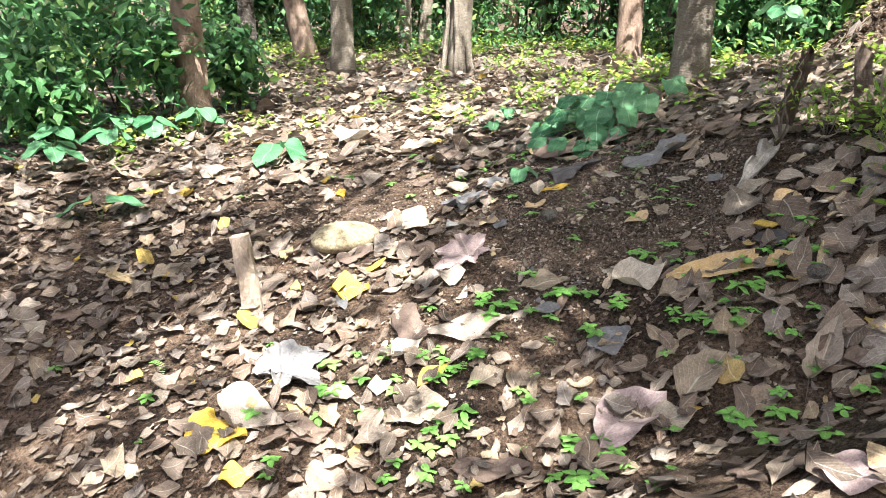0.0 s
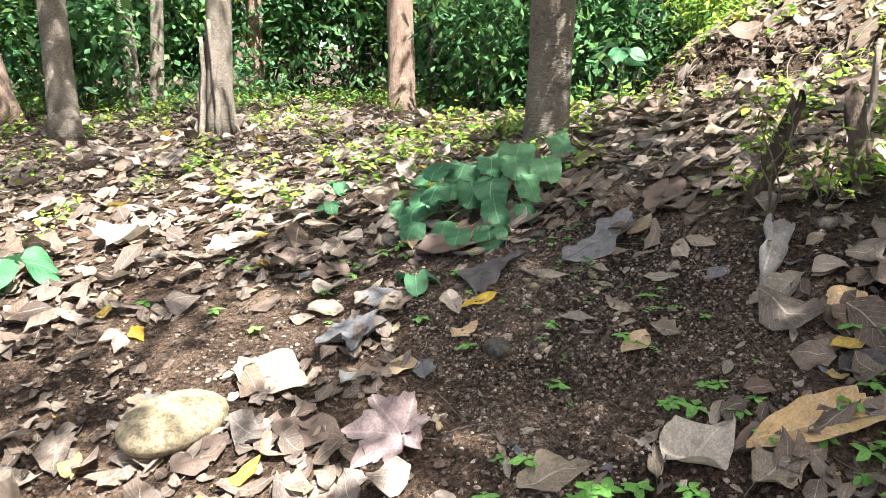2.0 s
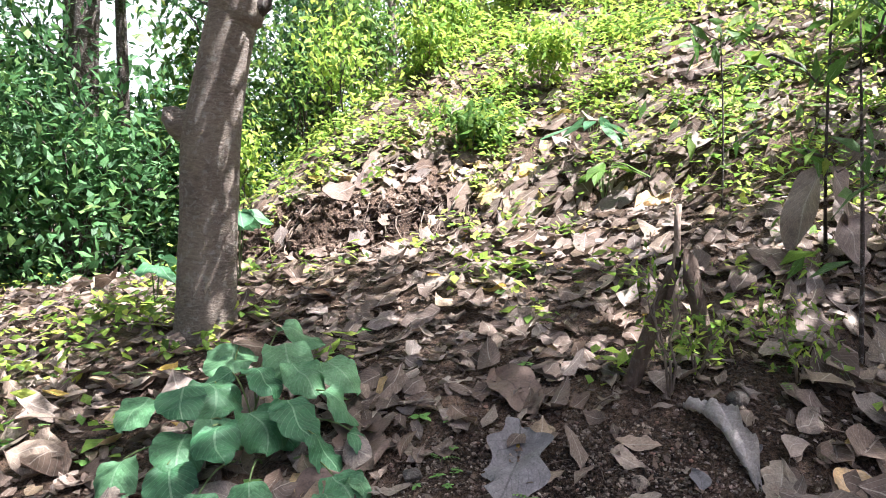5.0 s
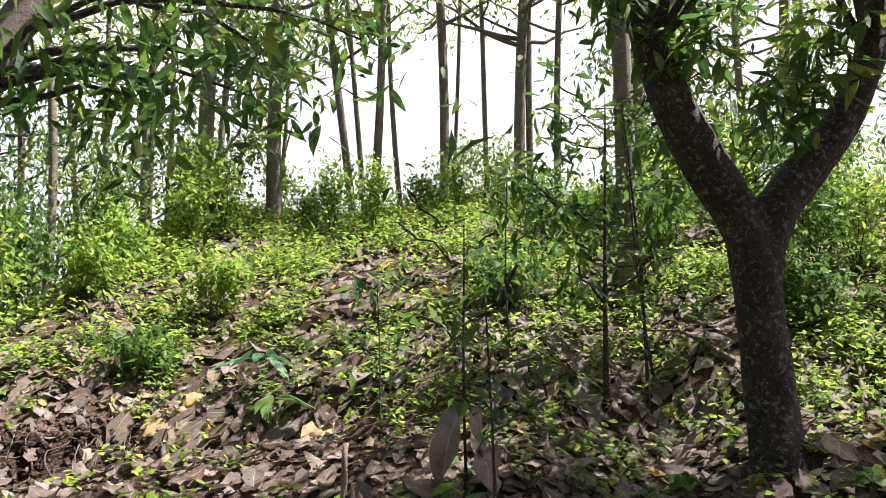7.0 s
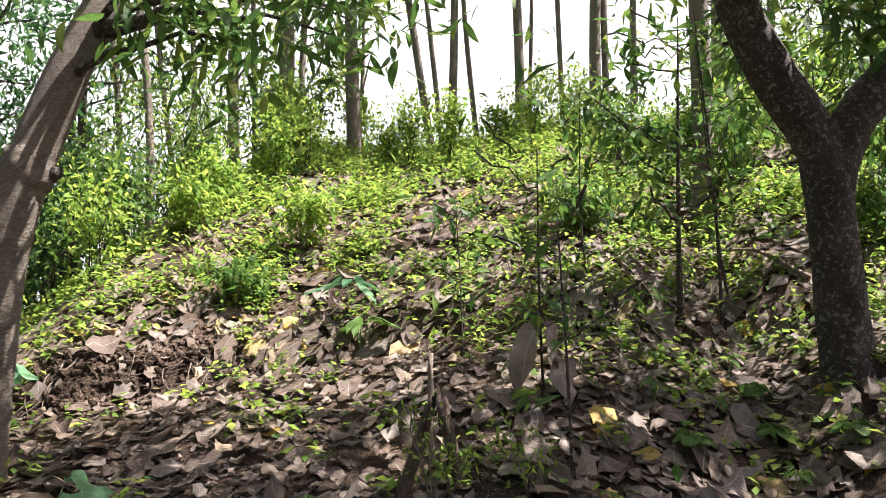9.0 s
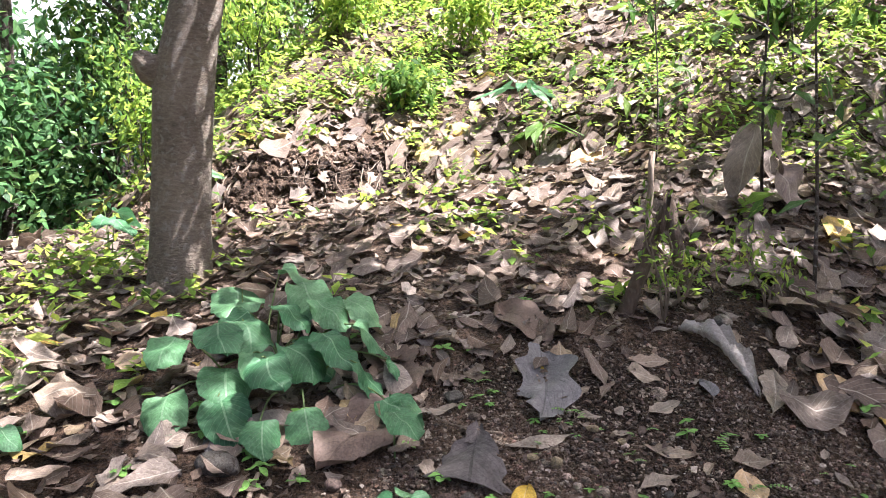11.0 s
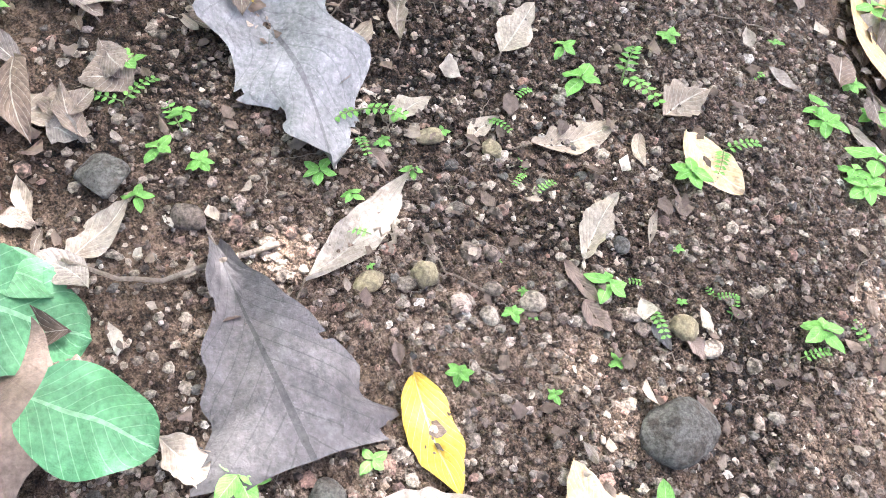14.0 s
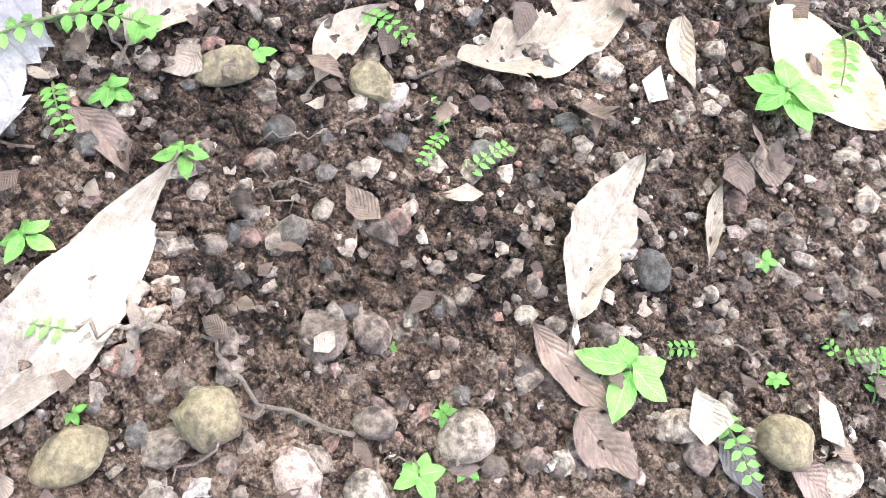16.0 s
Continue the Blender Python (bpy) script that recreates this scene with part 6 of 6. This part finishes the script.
seedling(0.932, 8.035, 0.101, "broad")
seedling(1.054, 7.920, 0.102, "broad")
seedling(0.873, 7.790, 0.080, "broad")
seedling(2.908, 5.568, 0.120, "feathery")
seedling(3.032, 5.642, 0.120, "feathery")
seedling(-0.505, 4.530, 0.120, "broad")
seedling(-0.642, 4.492, 0.120, "broad")
seedling(-0.377, 4.729, 0.120, "broad")
seedling(-0.122, 4.677, 0.120, "broad")
seedling(-0.014, 4.702, 0.120, "broad")
seedling(-0.078, 4.083, 0.120, "broad")
seedling(0.116, 4.090, 0.120, "broad")
seedling(-0.262, 3.878, 0.120, "broad")
seedling(-0.317, 3.767, 0.120, "broad")
seedling(0.450, 4.255, 0.120, "broad")
seedling(0.492, 4.167, 0.120, "broad")
seedling(0.253, 5.107, 0.120, "broad")
seedling(0.393, 5.210, 0.120, "broad")
seedling(0.346, 4.730, 0.120, "broad")
seedling(0.930, 3.549, 0.120, "broad")
seedling(0.683, 3.787, 0.120, "broad")
seedling(0.782, 3.509, 0.120, "broad")
seedling(0.570, 3.604, 0.120, "broad")
seedling(1.392, 4.554, 0.120, "broad")
seedling(1.702, 4.716, 0.120, "broad")
seedling(1.803, 4.715, 0.120, "broad")
seedling(1.873, 4.514, 0.120, "broad")
seedling(1.919, 3.463, 0.120, "broad")
seedling(-0.379, 4.224, 0.120, "broad")
seedling(-0.481, 4.250, 0.120, "broad")
seedling(-0.815, 4.732, 0.120, "broad")
seedling(-0.952, 3.904, 0.120, "broad")
seedling(-0.140, 3.999, 0.120, "broad")
seedling(1.093, 3.254, 0.120, "broad")
seedling(1.630, 4.029, 0.120, "broad")
seedling(1.544, 4.379, 0.120, "broad")
seedling(1.923, 4.107, 0.120, "broad")
seedling(2.086, 4.227, 0.120, "broad")
seedling(-0.093, 5.162, 0.120, "broad")
seedling(-0.346, 4.808, 0.120, "broad")
seedling(2.170, 3.609, 0.120, "broad")
seedling(0.904, 3.702, 0.120, "broad")
seedling(0.962, 3.152, 0.120, "broad")
seedling(-2.621, 4.971, 0.120, "broad")
seedling(0.107, 3.660, 0.120, "broad")
seedling(0.787, 4.096, 0.120, "broad")
seedling(0.575, 4.896, 0.112, "broad")
seedling(1.646, 5.946, 0.120, "broad")
seedling(0.573, 6.587, 0.120, "broad")
seedling(-1.930, 7.584, 0.120, "broad")
seedling(-3.435, 8.892, 0.120, "broad")
seedling(-3.791, 9.700, 0.120, "broad")
seedling(-3.112, 8.060, 0.120, "broad")
seedling(-0.501, 7.463, 0.120, "broad")
seedling(0.703, 6.195, 0.120, "broad")
seedling(0.573, 8.173, 0.120, "broad")
seedling(0.244, 8.453, 0.120, "broad")
seedling(-0.309, 8.261, 0.120, "broad")
seedling(1.159, 6.093, 0.098, "broad")
seedling(0.630, 10.595, 0.120, "broad")
seedling(0.692, 8.788, 0.120, "broad")
seedling(1.044, 9.162, 0.120, "broad")
seedling(1.073, 8.586, 0.120, "broad")
seedling(0.964, 5.621, 0.112, "broad")
seedling(0.659, 7.638, 0.120, "broad")
seedling(0.416, 6.661, 0.072, "broad")
seedling(-0.911, 7.833, 0.120, "broad")
seedling(-1.104, 7.913, 0.114, "broad")

# more seedlings among the leaves round the green plant
rs = np.random.default_rng(12)
for i in range(70):
    sx, sy = (rs.uniform(-0.6, 3.2), rs.uniform(6.9, 9.6)) if i < 50 else (rs.uniform(-2.0, 2.4), rs.uniform(3.8, 5.4))
    seedling(sx, sy, rs.uniform(0.05, 0.14), "broad" if i % 4 else "feathery")
for i in range(16):
    cx, cy = rs.uniform(-0.7, 2.2), rs.uniform(3.5, 5.3)
    for j in range(6):
        seedling(cx + rs.normal(0, 0.13), cy + rs.normal(0, 0.13), rs.uniform(0.09, 0.17), "broad")
for group_patterns in PATTERNS.values():
    for pattern in group_patterns:
        for o in (*pattern.children_recursive, pattern):
            bpy.data.objects.remove(o)

# dry leaves that lie one by one round the bare ground
r3 = np.random.default_rng(88)
x, y = scatter(r3, 1500, -2.2, 3.2, 3.7, 9.0, lambda x, y: (0.26 + 0.2 * (1 - clearing(x, y))) * (((x - 1.25) / 0.75) ** 2 + ((y - 6.2) / 1.0) ** 2 > 1))
near_first = np.argsort(np.hypot(x - 0.9, y - 6.4))
x, y = x[near_first], y[near_first]
rest = []
for i in range(min(len(x), 460)):
    L = r3.uniform(0.05, 0.19)
    mat = (DEAD_LEAF, PALE_LEAF, DEAD_LEAF, BROWN_LEAF, DEAD_LEAF, SPOTTED_LEAF, GREY_LEAF)[i % 7]
    v, f, w = leaf_at(r3, x[i], y[i], r3.uniform(0, 360), L, L * r3.uniform(0.28, 0.62), ("oval", "lance", "broad", "lobed")[i % 4], 8, 4, r3.uniform(-0.03, 0.14), r3.uniform(-0.1, 0.7), r3.uniform(0.03, 0.12), 0.12, i % 3, tilt=(r3.normal(0, 0.12), r3.normal(0, 0.15)))
    if i >= 175:
        rest.append((v, f, w))
        continue
    o = np.array([x[i], y[i], float(land(x[i], y[i]))])
    ob = thing("fallen_leaf", make_mesh("fallen_leaf", v - o, f, mat, w), {DEAD_LEAF: "dry brown fallen leaf on the ground", PALE_LEAF: "pale papery dry leaf on the ground", BROWN_LEAF: "withered dark brown leaf on the ground", SPOTTED_LEAF: "spotted grey-brown leaf on the ground", GREY_LEAF: "grey decayed leaf on the ground"}[mat], "leaf", "fallen leaves")
    ob.location = o
    base = v[2] - o
    tip = base + (base - (v[22] - o)) * 0.5
    tip[2] = max(float(land(tip[0] + x[i], tip[1] + y[i])) - o[2] + 0.003, -0.05)
    part("stalk", tube_mesh("stalk", curve_points(base, tip, 3), np.full(3, 0.0015), TWIG, 5), ob)
v, f, w = merged(*rest)
thing("loose_leaves", make_mesh("loose_leaves", v, f, LITTER, w), "loose dry brown leaves strewn over the soil", "leaf litter", kind="stuff")


def curled_leaf(x, y, yaw, L, label):
    """A dry leaf rolled into a long trough with a wavy lip."""
    r = np.random.default_rng(4)
    u, a = np.linspace(0, 1, 34)[:, None], np.radians(np.linspace(-150, 95, 20))[None]
    rad = 0.068 * np.sin(np.pi * np.clip(u, 0.02, 0.98)) ** 0.55 * (1 + 0.12 * np.sin(u * 19) * np.abs(a))
    X = (u - 0.5) * L + 0 * a
    Y = rad * np.sin(a) + 0.05 * np.sin(u * 3.1)
    Z = rad * (1 - np.cos(a)) * 0.8 + 0.06 * np.sin(np.pi * u) + 0.006 * r.normal(0, 1, X.shape)
    c, s = math.cos(radians(yaw)), math.sin(radians(yaw))
    X, Y = X * c - Y * s, X * s + Y * c
    Z = Z + land(X + x, Y + y) - float(land(x, y))
    i = np.arange(X.size).reshape(X.shape)
    f = np.stack((i[:-1, :-1], i[1:, :-1], i[1:, 1:], i[:-1, 1:]), -1).reshape(-1, 4)
    uv = np.stack(np.broadcast_arrays(u, np.linspace(0, 1, 20)[None]), -1).reshape(-1, 2)
    ob = thing("fallen_leaf", make_mesh("fallen_leaf", np.stack((X, Y, Z), -1).reshape(-1, 3), f, CURLED_LEAF, uv), label, "leaf", "fallen leaves")
    ob.location = (x, y, float(land(x, y)))


curled_leaf(2.285, 5.796, -135, 0.550, "long grey leaf rolled into a trough")


def wooden_post():
    """A short sawn post that leans in the soil."""
    bm = bmesh.new()
    n = 9
    rings = []
    for i in range(n):
        s = i / (n - 1)
        z = -0.12 + s * 0.7
        c = Vector((-0.085 * s, 0.03 * s, z))
        h = 0.062 - 0.006 * s
        ring = []
        for j, (a, b) in enumerate([(-1, -0.7), (-0.7, -1), (0.7, -1), (1, -0.7), (1, 0.7), (0.7, 1), (-0.7, 1), (-1, 0.7)]):
            q = c + Vector((a * h * 1.15, b * h * 0.8, 0)) + Vector((0.004 * math.sin(i * 2.1 + j * 3), 0.004 * math.cos(i * 1.7 + j * 2), (0.012 * a if i == n - 1 else 0)))
            ring.append(bm.verts.new(q))
        rings.append(ring)
    for a, b in zip(rings[:-1], rings[1:]):
        for j in range(8):
            bm.faces.new((a[j], a[(j + 1) % 8], b[(j + 1) % 8], b[j]))
    bm.faces.new(rings[-1])
    me = bpy.data.meshes.new("wooden_post")
    bm.to_mesh(me)
    bm.free()
    me.materials.append(POST_WOOD)
    ob = thing("wooden_post", me, "short weathered wooden post leaning in the soil", "post")
    ob.location = (-1.36, 5.47, float(land(-1.36, 5.47)))


wooden_post()


def broad_plant():
    """The low plant with large heart-shaped leaves on arching stalks."""
    x, y = 1.62, 8.0
    z = float(land(x, y))
    ob = thing("broad_leaved_plant", None, "low green plant with large heart-shaped leaves", "plant")
    ob.location = (x, y, z)
    r = np.random.default_rng(61)

    def one(lx, ly, up, size, yaw, pitch, material=GREEN_LEAF):
        top = np.array([lx - x, ly - y, float(land(lx, ly)) - z + up])
        root = np.array([r.uniform(-0.12, 0.12) + 0.3 * top[0], r.uniform(-0.12, 0.12) + 0.3 * top[1], -0.02])
        root[2] = float(land(root[0] + x, root[1] + y)) - z - 0.02
        stalk = part("stalk", tube_mesh("stalk", curve_points(root, top, 7, (0, 0, 0.06)), np.linspace(0.006, 0.004, 7), STEM, 6), ob)
        v, f, w = leaf_cloud(r, np.zeros((1, 3)), 0.0, size, size * 0.92, "heart", 18, 12, curl=-0.2, fold=-0.1, ripple=0.045)
        edge = np.abs(w[:, 1] - 0.5) * 2
        v[:, 2] += size * 0.03 * edge * np.sin(w[:, 0] * 21 + r.uniform(0, 6))
        v[:, 1] *= 1 + 0.025 * edge * np.sin(w[:, 0] * 30)
        part("leaf", make_mesh("leaf", v, f, material, w), stalk, m=Matrix.Translation(top) @ pose(0, 0, 0, r.uniform(-15, 15), pitch, yaw))

    for row in [(1.85, 8.0, 0.36, 0.3, 235, 20), (1.92, 7.75, 0.28, 0.26, 260, 25), (1.5, 8.15, 0.3, 0.3, 225, 15), (1.62, 8.0, 0.34, 0.24, 250, 18), (1.7, 7.62, 0.24, 0.24, 280, 30),
                (1.42, 7.82, 0.24, 0.26, 240, 25), (1.2, 8.08, 0.2, 0.28, 215, 22), (1.02, 8.0, 0.16, 0.26, 230, 35), (1.42, 7.48, 0.18, 0.25, 265, 40), (1.34, 8.45, 0.24, 0.24, 190, 15),
                (1.5, 7.72, 0.28, 0.28, 245, 22), (1.25, 7.95, 0.26, 0.22, 235, 18), (1.6, 7.4, 0.12, 0.22, 285, 30), (1.12, 7.62, 0.1, 0.22, 220, 40), (1.75, 8.25, 0.22, 0.22, 150, 10), (1.3, 7.3, 0.1, 0.24, 250, 20), (1.0, 8.25, 0.14, 0.24, 200, 25), (1.15, 7.85, 0.3, 0.24, 225, 15), (1.32, 8.2, 0.34, 0.26, 220, 12), (1.55, 7.85, 0.2, 0.26, 255, 30), (1.75, 7.85, 0.32, 0.25, 250, 20), (0.95, 7.75, 0.12, 0.2, 215, 30)]:
        one(*row)
    one(2.3, 8.35, 0.28, 0.3, 285, 8)
    one(2.1, 8.5, 0.22, 0.34, 200, 10)


broad_plant()


def small_plant(x, y, leaves, size, up, label, seed, material=GREEN_LEAF, kind="heart", name="leafy_plant"):
    z = float(land(x, y))
    r = np.random.default_rng(seed)
    ob = thing(name, None, label, "plant")
    ob.location = (x, y, z)
    for i in range(leaves):
        a = i * 6.283 / leaves + r.uniform(-0.4, 0.4)
        top = np.array([math.cos(a) * size * 0.2, math.sin(a) * size * 0.2, up * r.uniform(0.75, 1.1)])
        stalk = part("stalk", tube_mesh("stalk", curve_points((0, 0, -0.02), top, 5, (0, 0, 0.02)), np.linspace(0.005, 0.003, 5), STEM, 6), ob)
        s = size * r.uniform(0.8, 1.1)
        v, f, w = leaf_cloud(r, np.zeros((1, 3)), 0.0, s, s * (0.85 if kind == "heart" else 0.3), kind, 10, 6, curl=-0.25, fold=0.1, ripple=0.04)
        part("leaf", make_mesh("leaf", v, f, material, w), stalk, m=Matrix.Translation(top) @ pose(0, 0, 0, 0, r.uniform(0, 25), math.degrees(a)))
    return ob


lone = thing("leafy_plant", None, "single round green leaf on a short stalk", "plant")
lone.location = (1.03, 7.15, float(land(1.03, 7.15)))
lone_stalk = part("stalk", tube_mesh("stalk", curve_points((0, 0, -0.02), (0.01, 0.01, 0.2), 5), np.linspace(0.005, 0.003, 5), STEM, 6), lone)
lv, lf, lw = leaf_cloud(np.random.default_rng(3), np.zeros((1, 3)), 0.0, 0.185, 0.17, "heart", 18, 12, curl=-0.2, fold=0.05, ripple=0.03)
part("leaf", make_mesh("leaf", lv, lf, GREEN_LEAF, lw), lone_stalk, m=pose(0.01, 0.01, 0.2, 0, 12, 238))
small_plant(0.68, 7.0, 3, 0.16, 0.1, "small plant with heart-shaped green leaves", 2)
small_plant(-1.8, 8.8, 3, 0.36, 0.24, "plant with wide pale green leaves", 3)
small_plant(-3.2, 7.3, 2, 0.34, 0.22, "plant with one wide heart-shaped leaf", 4)
small_plant(1.35, 7.25, 4, 0.12, 0.08, "small green plant under a brown leaf", 5)
small_plant(0.75, 9.4, 5, 0.16, 0.1, "low leafy green plant in the litter", 6)
small_plant(0.55, 8.8, 4, 0.14, 0.1, "low leafy green plant in the litter", 7)
small_plant(7.0, 7.75, 6, 0.5, 0.35, "rosette of long strap-like green leaves", 8, GREEN_LEAF, "lance")
small_plant(6.3, 7.45, 9, 0.42, 0.4, "dark green plant with drooping narrow leaves", 9, CANOPY_LEAF, "lance")
small_plant(4.1, 10.2, 5, 0.3, 0.75, "climber with round pale green leaves", 10)
small_plant(3.2, 10.3, 4, 0.26, 0.5, "climber with round pale green leaves", 11)
for i, (x, y) in enumerate([(4.3, 3.6), (4.6, 3.9), (4.0, 3.1), (4.5, 4.5), (3.9, 4.3), (5.2, 4.4), (4.2, 2.4), (3.7, 3.6), (4.9, 3.6), (5.4, 3.7), (3.9, 2.0), (5.6, 2.2)]):
    small_plant(x, y, 6, 0.17, 0.2 + 0.02 * (i % 4), "low dark green leafy plant in shade", 20 + i, CANOPY_LEAF, "oval" if i % 2 else "heart")
for i, (x, y) in enumerate([(-3.6, 10.0), (-3.9, 9.4), (-4.3, 8.8), (-4.6, 9.6), (-3.1, 10.4), (-4.2, 10.4), (-5.0, 8.7)]):
    small_plant(x, y, 6, 0.3, 0.35, "green plant with broad heart-shaped leaves", 40 + i)


def broken_stump(x, y, height, r, lean, label, seed):
    z = float(land(x, y))
    s = np.linspace(0, 1, 9)
    path = np.stack((lean[0] * s, lean[1] * s, -0.08 + s * (height + 0.08)), -1)
    v, f = tube(path, r * (1.25 - 0.5 * s ** 0.7), 12, 0.09, seed, 0.7)
    top = v[:, 2] > height * 0.82
    v[top, 2] += np.random.default_rng(seed).normal(0, 0.05, top.sum())
    ob = thing("stump", make_mesh("stump", v, [tuple(dict.fromkeys(q)) for q in f], ROTTEN), label, "stump")
    ob.location = (x, y, z)


broken_stump(2.62, 6.32, 0.6, 0.065, (0.06, -0.22), "dark broken stump with a splintered top", 3)
broken_stump(3.12, 5.96, 0.5, 0.07, (-0.05, 0.12), "dark brown rotten stub of wood", 4)


def thin_pole(x, y, top, r, label, name="stick"):
    z = float(land(x, y))
    p = curve_points((0, 0, -0.06), top, 8, (0.01, 0.01, 0), 0.006, 3)
    ob = thing(name, tube_mesh(name, p, np.linspace(r, r * 0.7, 8), POST_WOOD, 8, 0.06, 2), label, "stick")
    ob.location = (x, y, z)


thin_pole(3.32, 6.2, (0.03, 0.0, 0.78), 0.026, "upright pale stick in the ground")
shrub("sapling_bush", "thin-stemmed bush with feathery green leaves", 2.55, 6.08, 0.8, 0.16, 0.05, 6, SHRUB_LEAF, 700, 3, "", 0.35)
shrub("sapling_bush", "low bush with light green leaves", 2.85, 6.0, 0.35, 0.3, 0.06, 5, SHRUB_LEAF, 703, 4, "", 0.4)
shrub("sapling_bush", "thin-stemmed bush with small green leaves", 3.0, 5.5, 0.45, 0.25, 0.06, 10, SHRUB_LEAF, 702, 3, "", 0.4)


def hanging_leaf(x, y, up, L, W, yaw, pitch, label, seed):
    r = np.random.default_rng(seed)
    v, f, w = leaf_cloud(r, np.zeros((1, 3)), 0.0, L, W, "broad", 14, 8, curl=-0.2, fold=0.35, ripple=0.06)
    ob = thing("dry_leaf", make_mesh("dry_leaf", v, f, HUNG_LEAF, w), label, "leaf")
    ob.matrix_world = Matrix.Translation((x, y, float(land(x, y)) + up)) @ pose(0, 0, 0, 0, pitch, yaw)


hanging_leaf(4.45, 5.45, 0.62, 0.62, 0.36, 130, 62, "large grey dry leaf caught upright on a sapling", 5)
hanging_leaf(4.47, 5.4, 0.62, 0.45, 0.3, 255, 66, "large grey dry leaf hanging from a sapling", 6)
hanging_leaf(4.42, 5.33, 0.3, 0.36, 0.32, 230, 50, "grey dry leaf lying against a sapling", 7)
tree("sapling", "thin sapling holding large dry leaves", 4.5, 5.4, 2.1, 0.014, 0.005, (0.0, 0.02), BARK_DARK, 320, limbs=4, per=3, leaf=0.12, flare=1.1, bend=0.04, sides=8, crown_from=0.3, spread=0.1)

# twigs and sticks
twig([(1.19, 6.375, 0.012), (1.235, 6.44, 0.02), (1.29, 6.46, 0.024), (1.31, 6.47, 0.015)], 0.0026, 0.0014, "forked dry twig on pebbly soil")
twig([(1.235, 6.44, 0.02), (1.225, 6.48, 0.022), (1.205, 6.53, 0.012)], 0.0024, 0.0009, "forked dry twig on pebbly soil")
twig([(1.228, 6.475, 0.022), (1.232, 6.51, 0.02), (1.228, 6.535, 0.012)], 0.0016, 0.0008, "forked dry twig on pebbly soil")
twig([(1.37, 6.5, 0.012), (1.3, 6.54, 0.016)], 0.007, 0.006, "short dark stick on pebbly soil")
twig([(1.34, 6.56, 0.03), (1.32, 6.49, 0.02)], 0.003, 0.002, "pale thin stalk under a leaf")
twig([(0.4, 7.55, 0.02), (0.75, 7.65, 0.02)], 0.012, 0.01, "split tan bamboo strip on the ground")
twig([(1.35, 6.75, 0.02), (1.3, 7.0, 0.03), (1.36, 7.12, 0.05)], 0.006, 0.004, "thick dark leaf stalk")
for i in range(46):
    a, n = r3.uniform(0, 6.3), r3.uniform(0.08, 0.4)
    x0, y0 = r3.uniform(-1.5, 3.0), r3.uniform(3.8, 8.8)
    twig([(x0, y0, 0.006), (x0 + math.cos(a) * n * 0.5 + r3.normal(0, 0.02), y0 + math.sin(a) * n * 0.5, 0.015), (x0 + math.cos(a) * n, y0 + math.sin(a) * n, 0.008)], r3.uniform(0.002, 0.006), 0.001)
for i in range(60):
    a, n = r3.uniform(0, 6.3), r3.uniform(0.03, 0.13)
    x0, y0 = r3.uniform(0.8, 2.0), r3.uniform(5.3, 7.0)
    twig([(x0, y0, 0.008), (x0 + math.cos(a) * n * 0.5 + r3.normal(0, 0.006), y0 + math.sin(a) * n * 0.5, 0.014), (x0 + math.cos(a) * n, y0 + math.sin(a) * n, 0.01)], r3.uniform(0.0012, 0.003), 0.0008, "short broken twig on pebbly soil")
for i, (x0, y0, x1, y1, z1) in enumerate([(10.5, 12.2, 11.6, 10.6, 0.6), (10.2, 11.6, 11.8, 11.4, 0.5), (10.9, 12.8, 10.2, 11.0, 0.4), (11.0, 11.0, 12.2, 12.4, 0.8), (10.0, 12.6, 11.6, 12.0, 0.9), (6.6, 2.6, 7.4, 3.4, 0.3), (5.9, 1.6, 6.9, 1.2, 0.1)]):
    twig([(x0, y0, 0.05), ((x0 + x1) / 2, (y0 + y1) / 2, z1 * 0.6 + 0.1), (x1, y1, z1)], 0.035, 0.01, "fallen dry branch on the slope")
for i in range(22):
    y0 = r3.uniform(8.7, 10.6)
    x0 = 6.3 - 1.3 * math.exp(-((y0 - 10.8) / 1.6) ** 2) + 0.35
    twig([(x0 + 0.1, y0, 0.02), (x0 - 0.25, y0 + r3.normal(0, 0.12), 0.05), (x0 - 0.45, y0 + r3.normal(0, 0.2), 0.03)], r3.uniform(0.006, 0.014), 0.003, "thin root hanging from the earth bank")
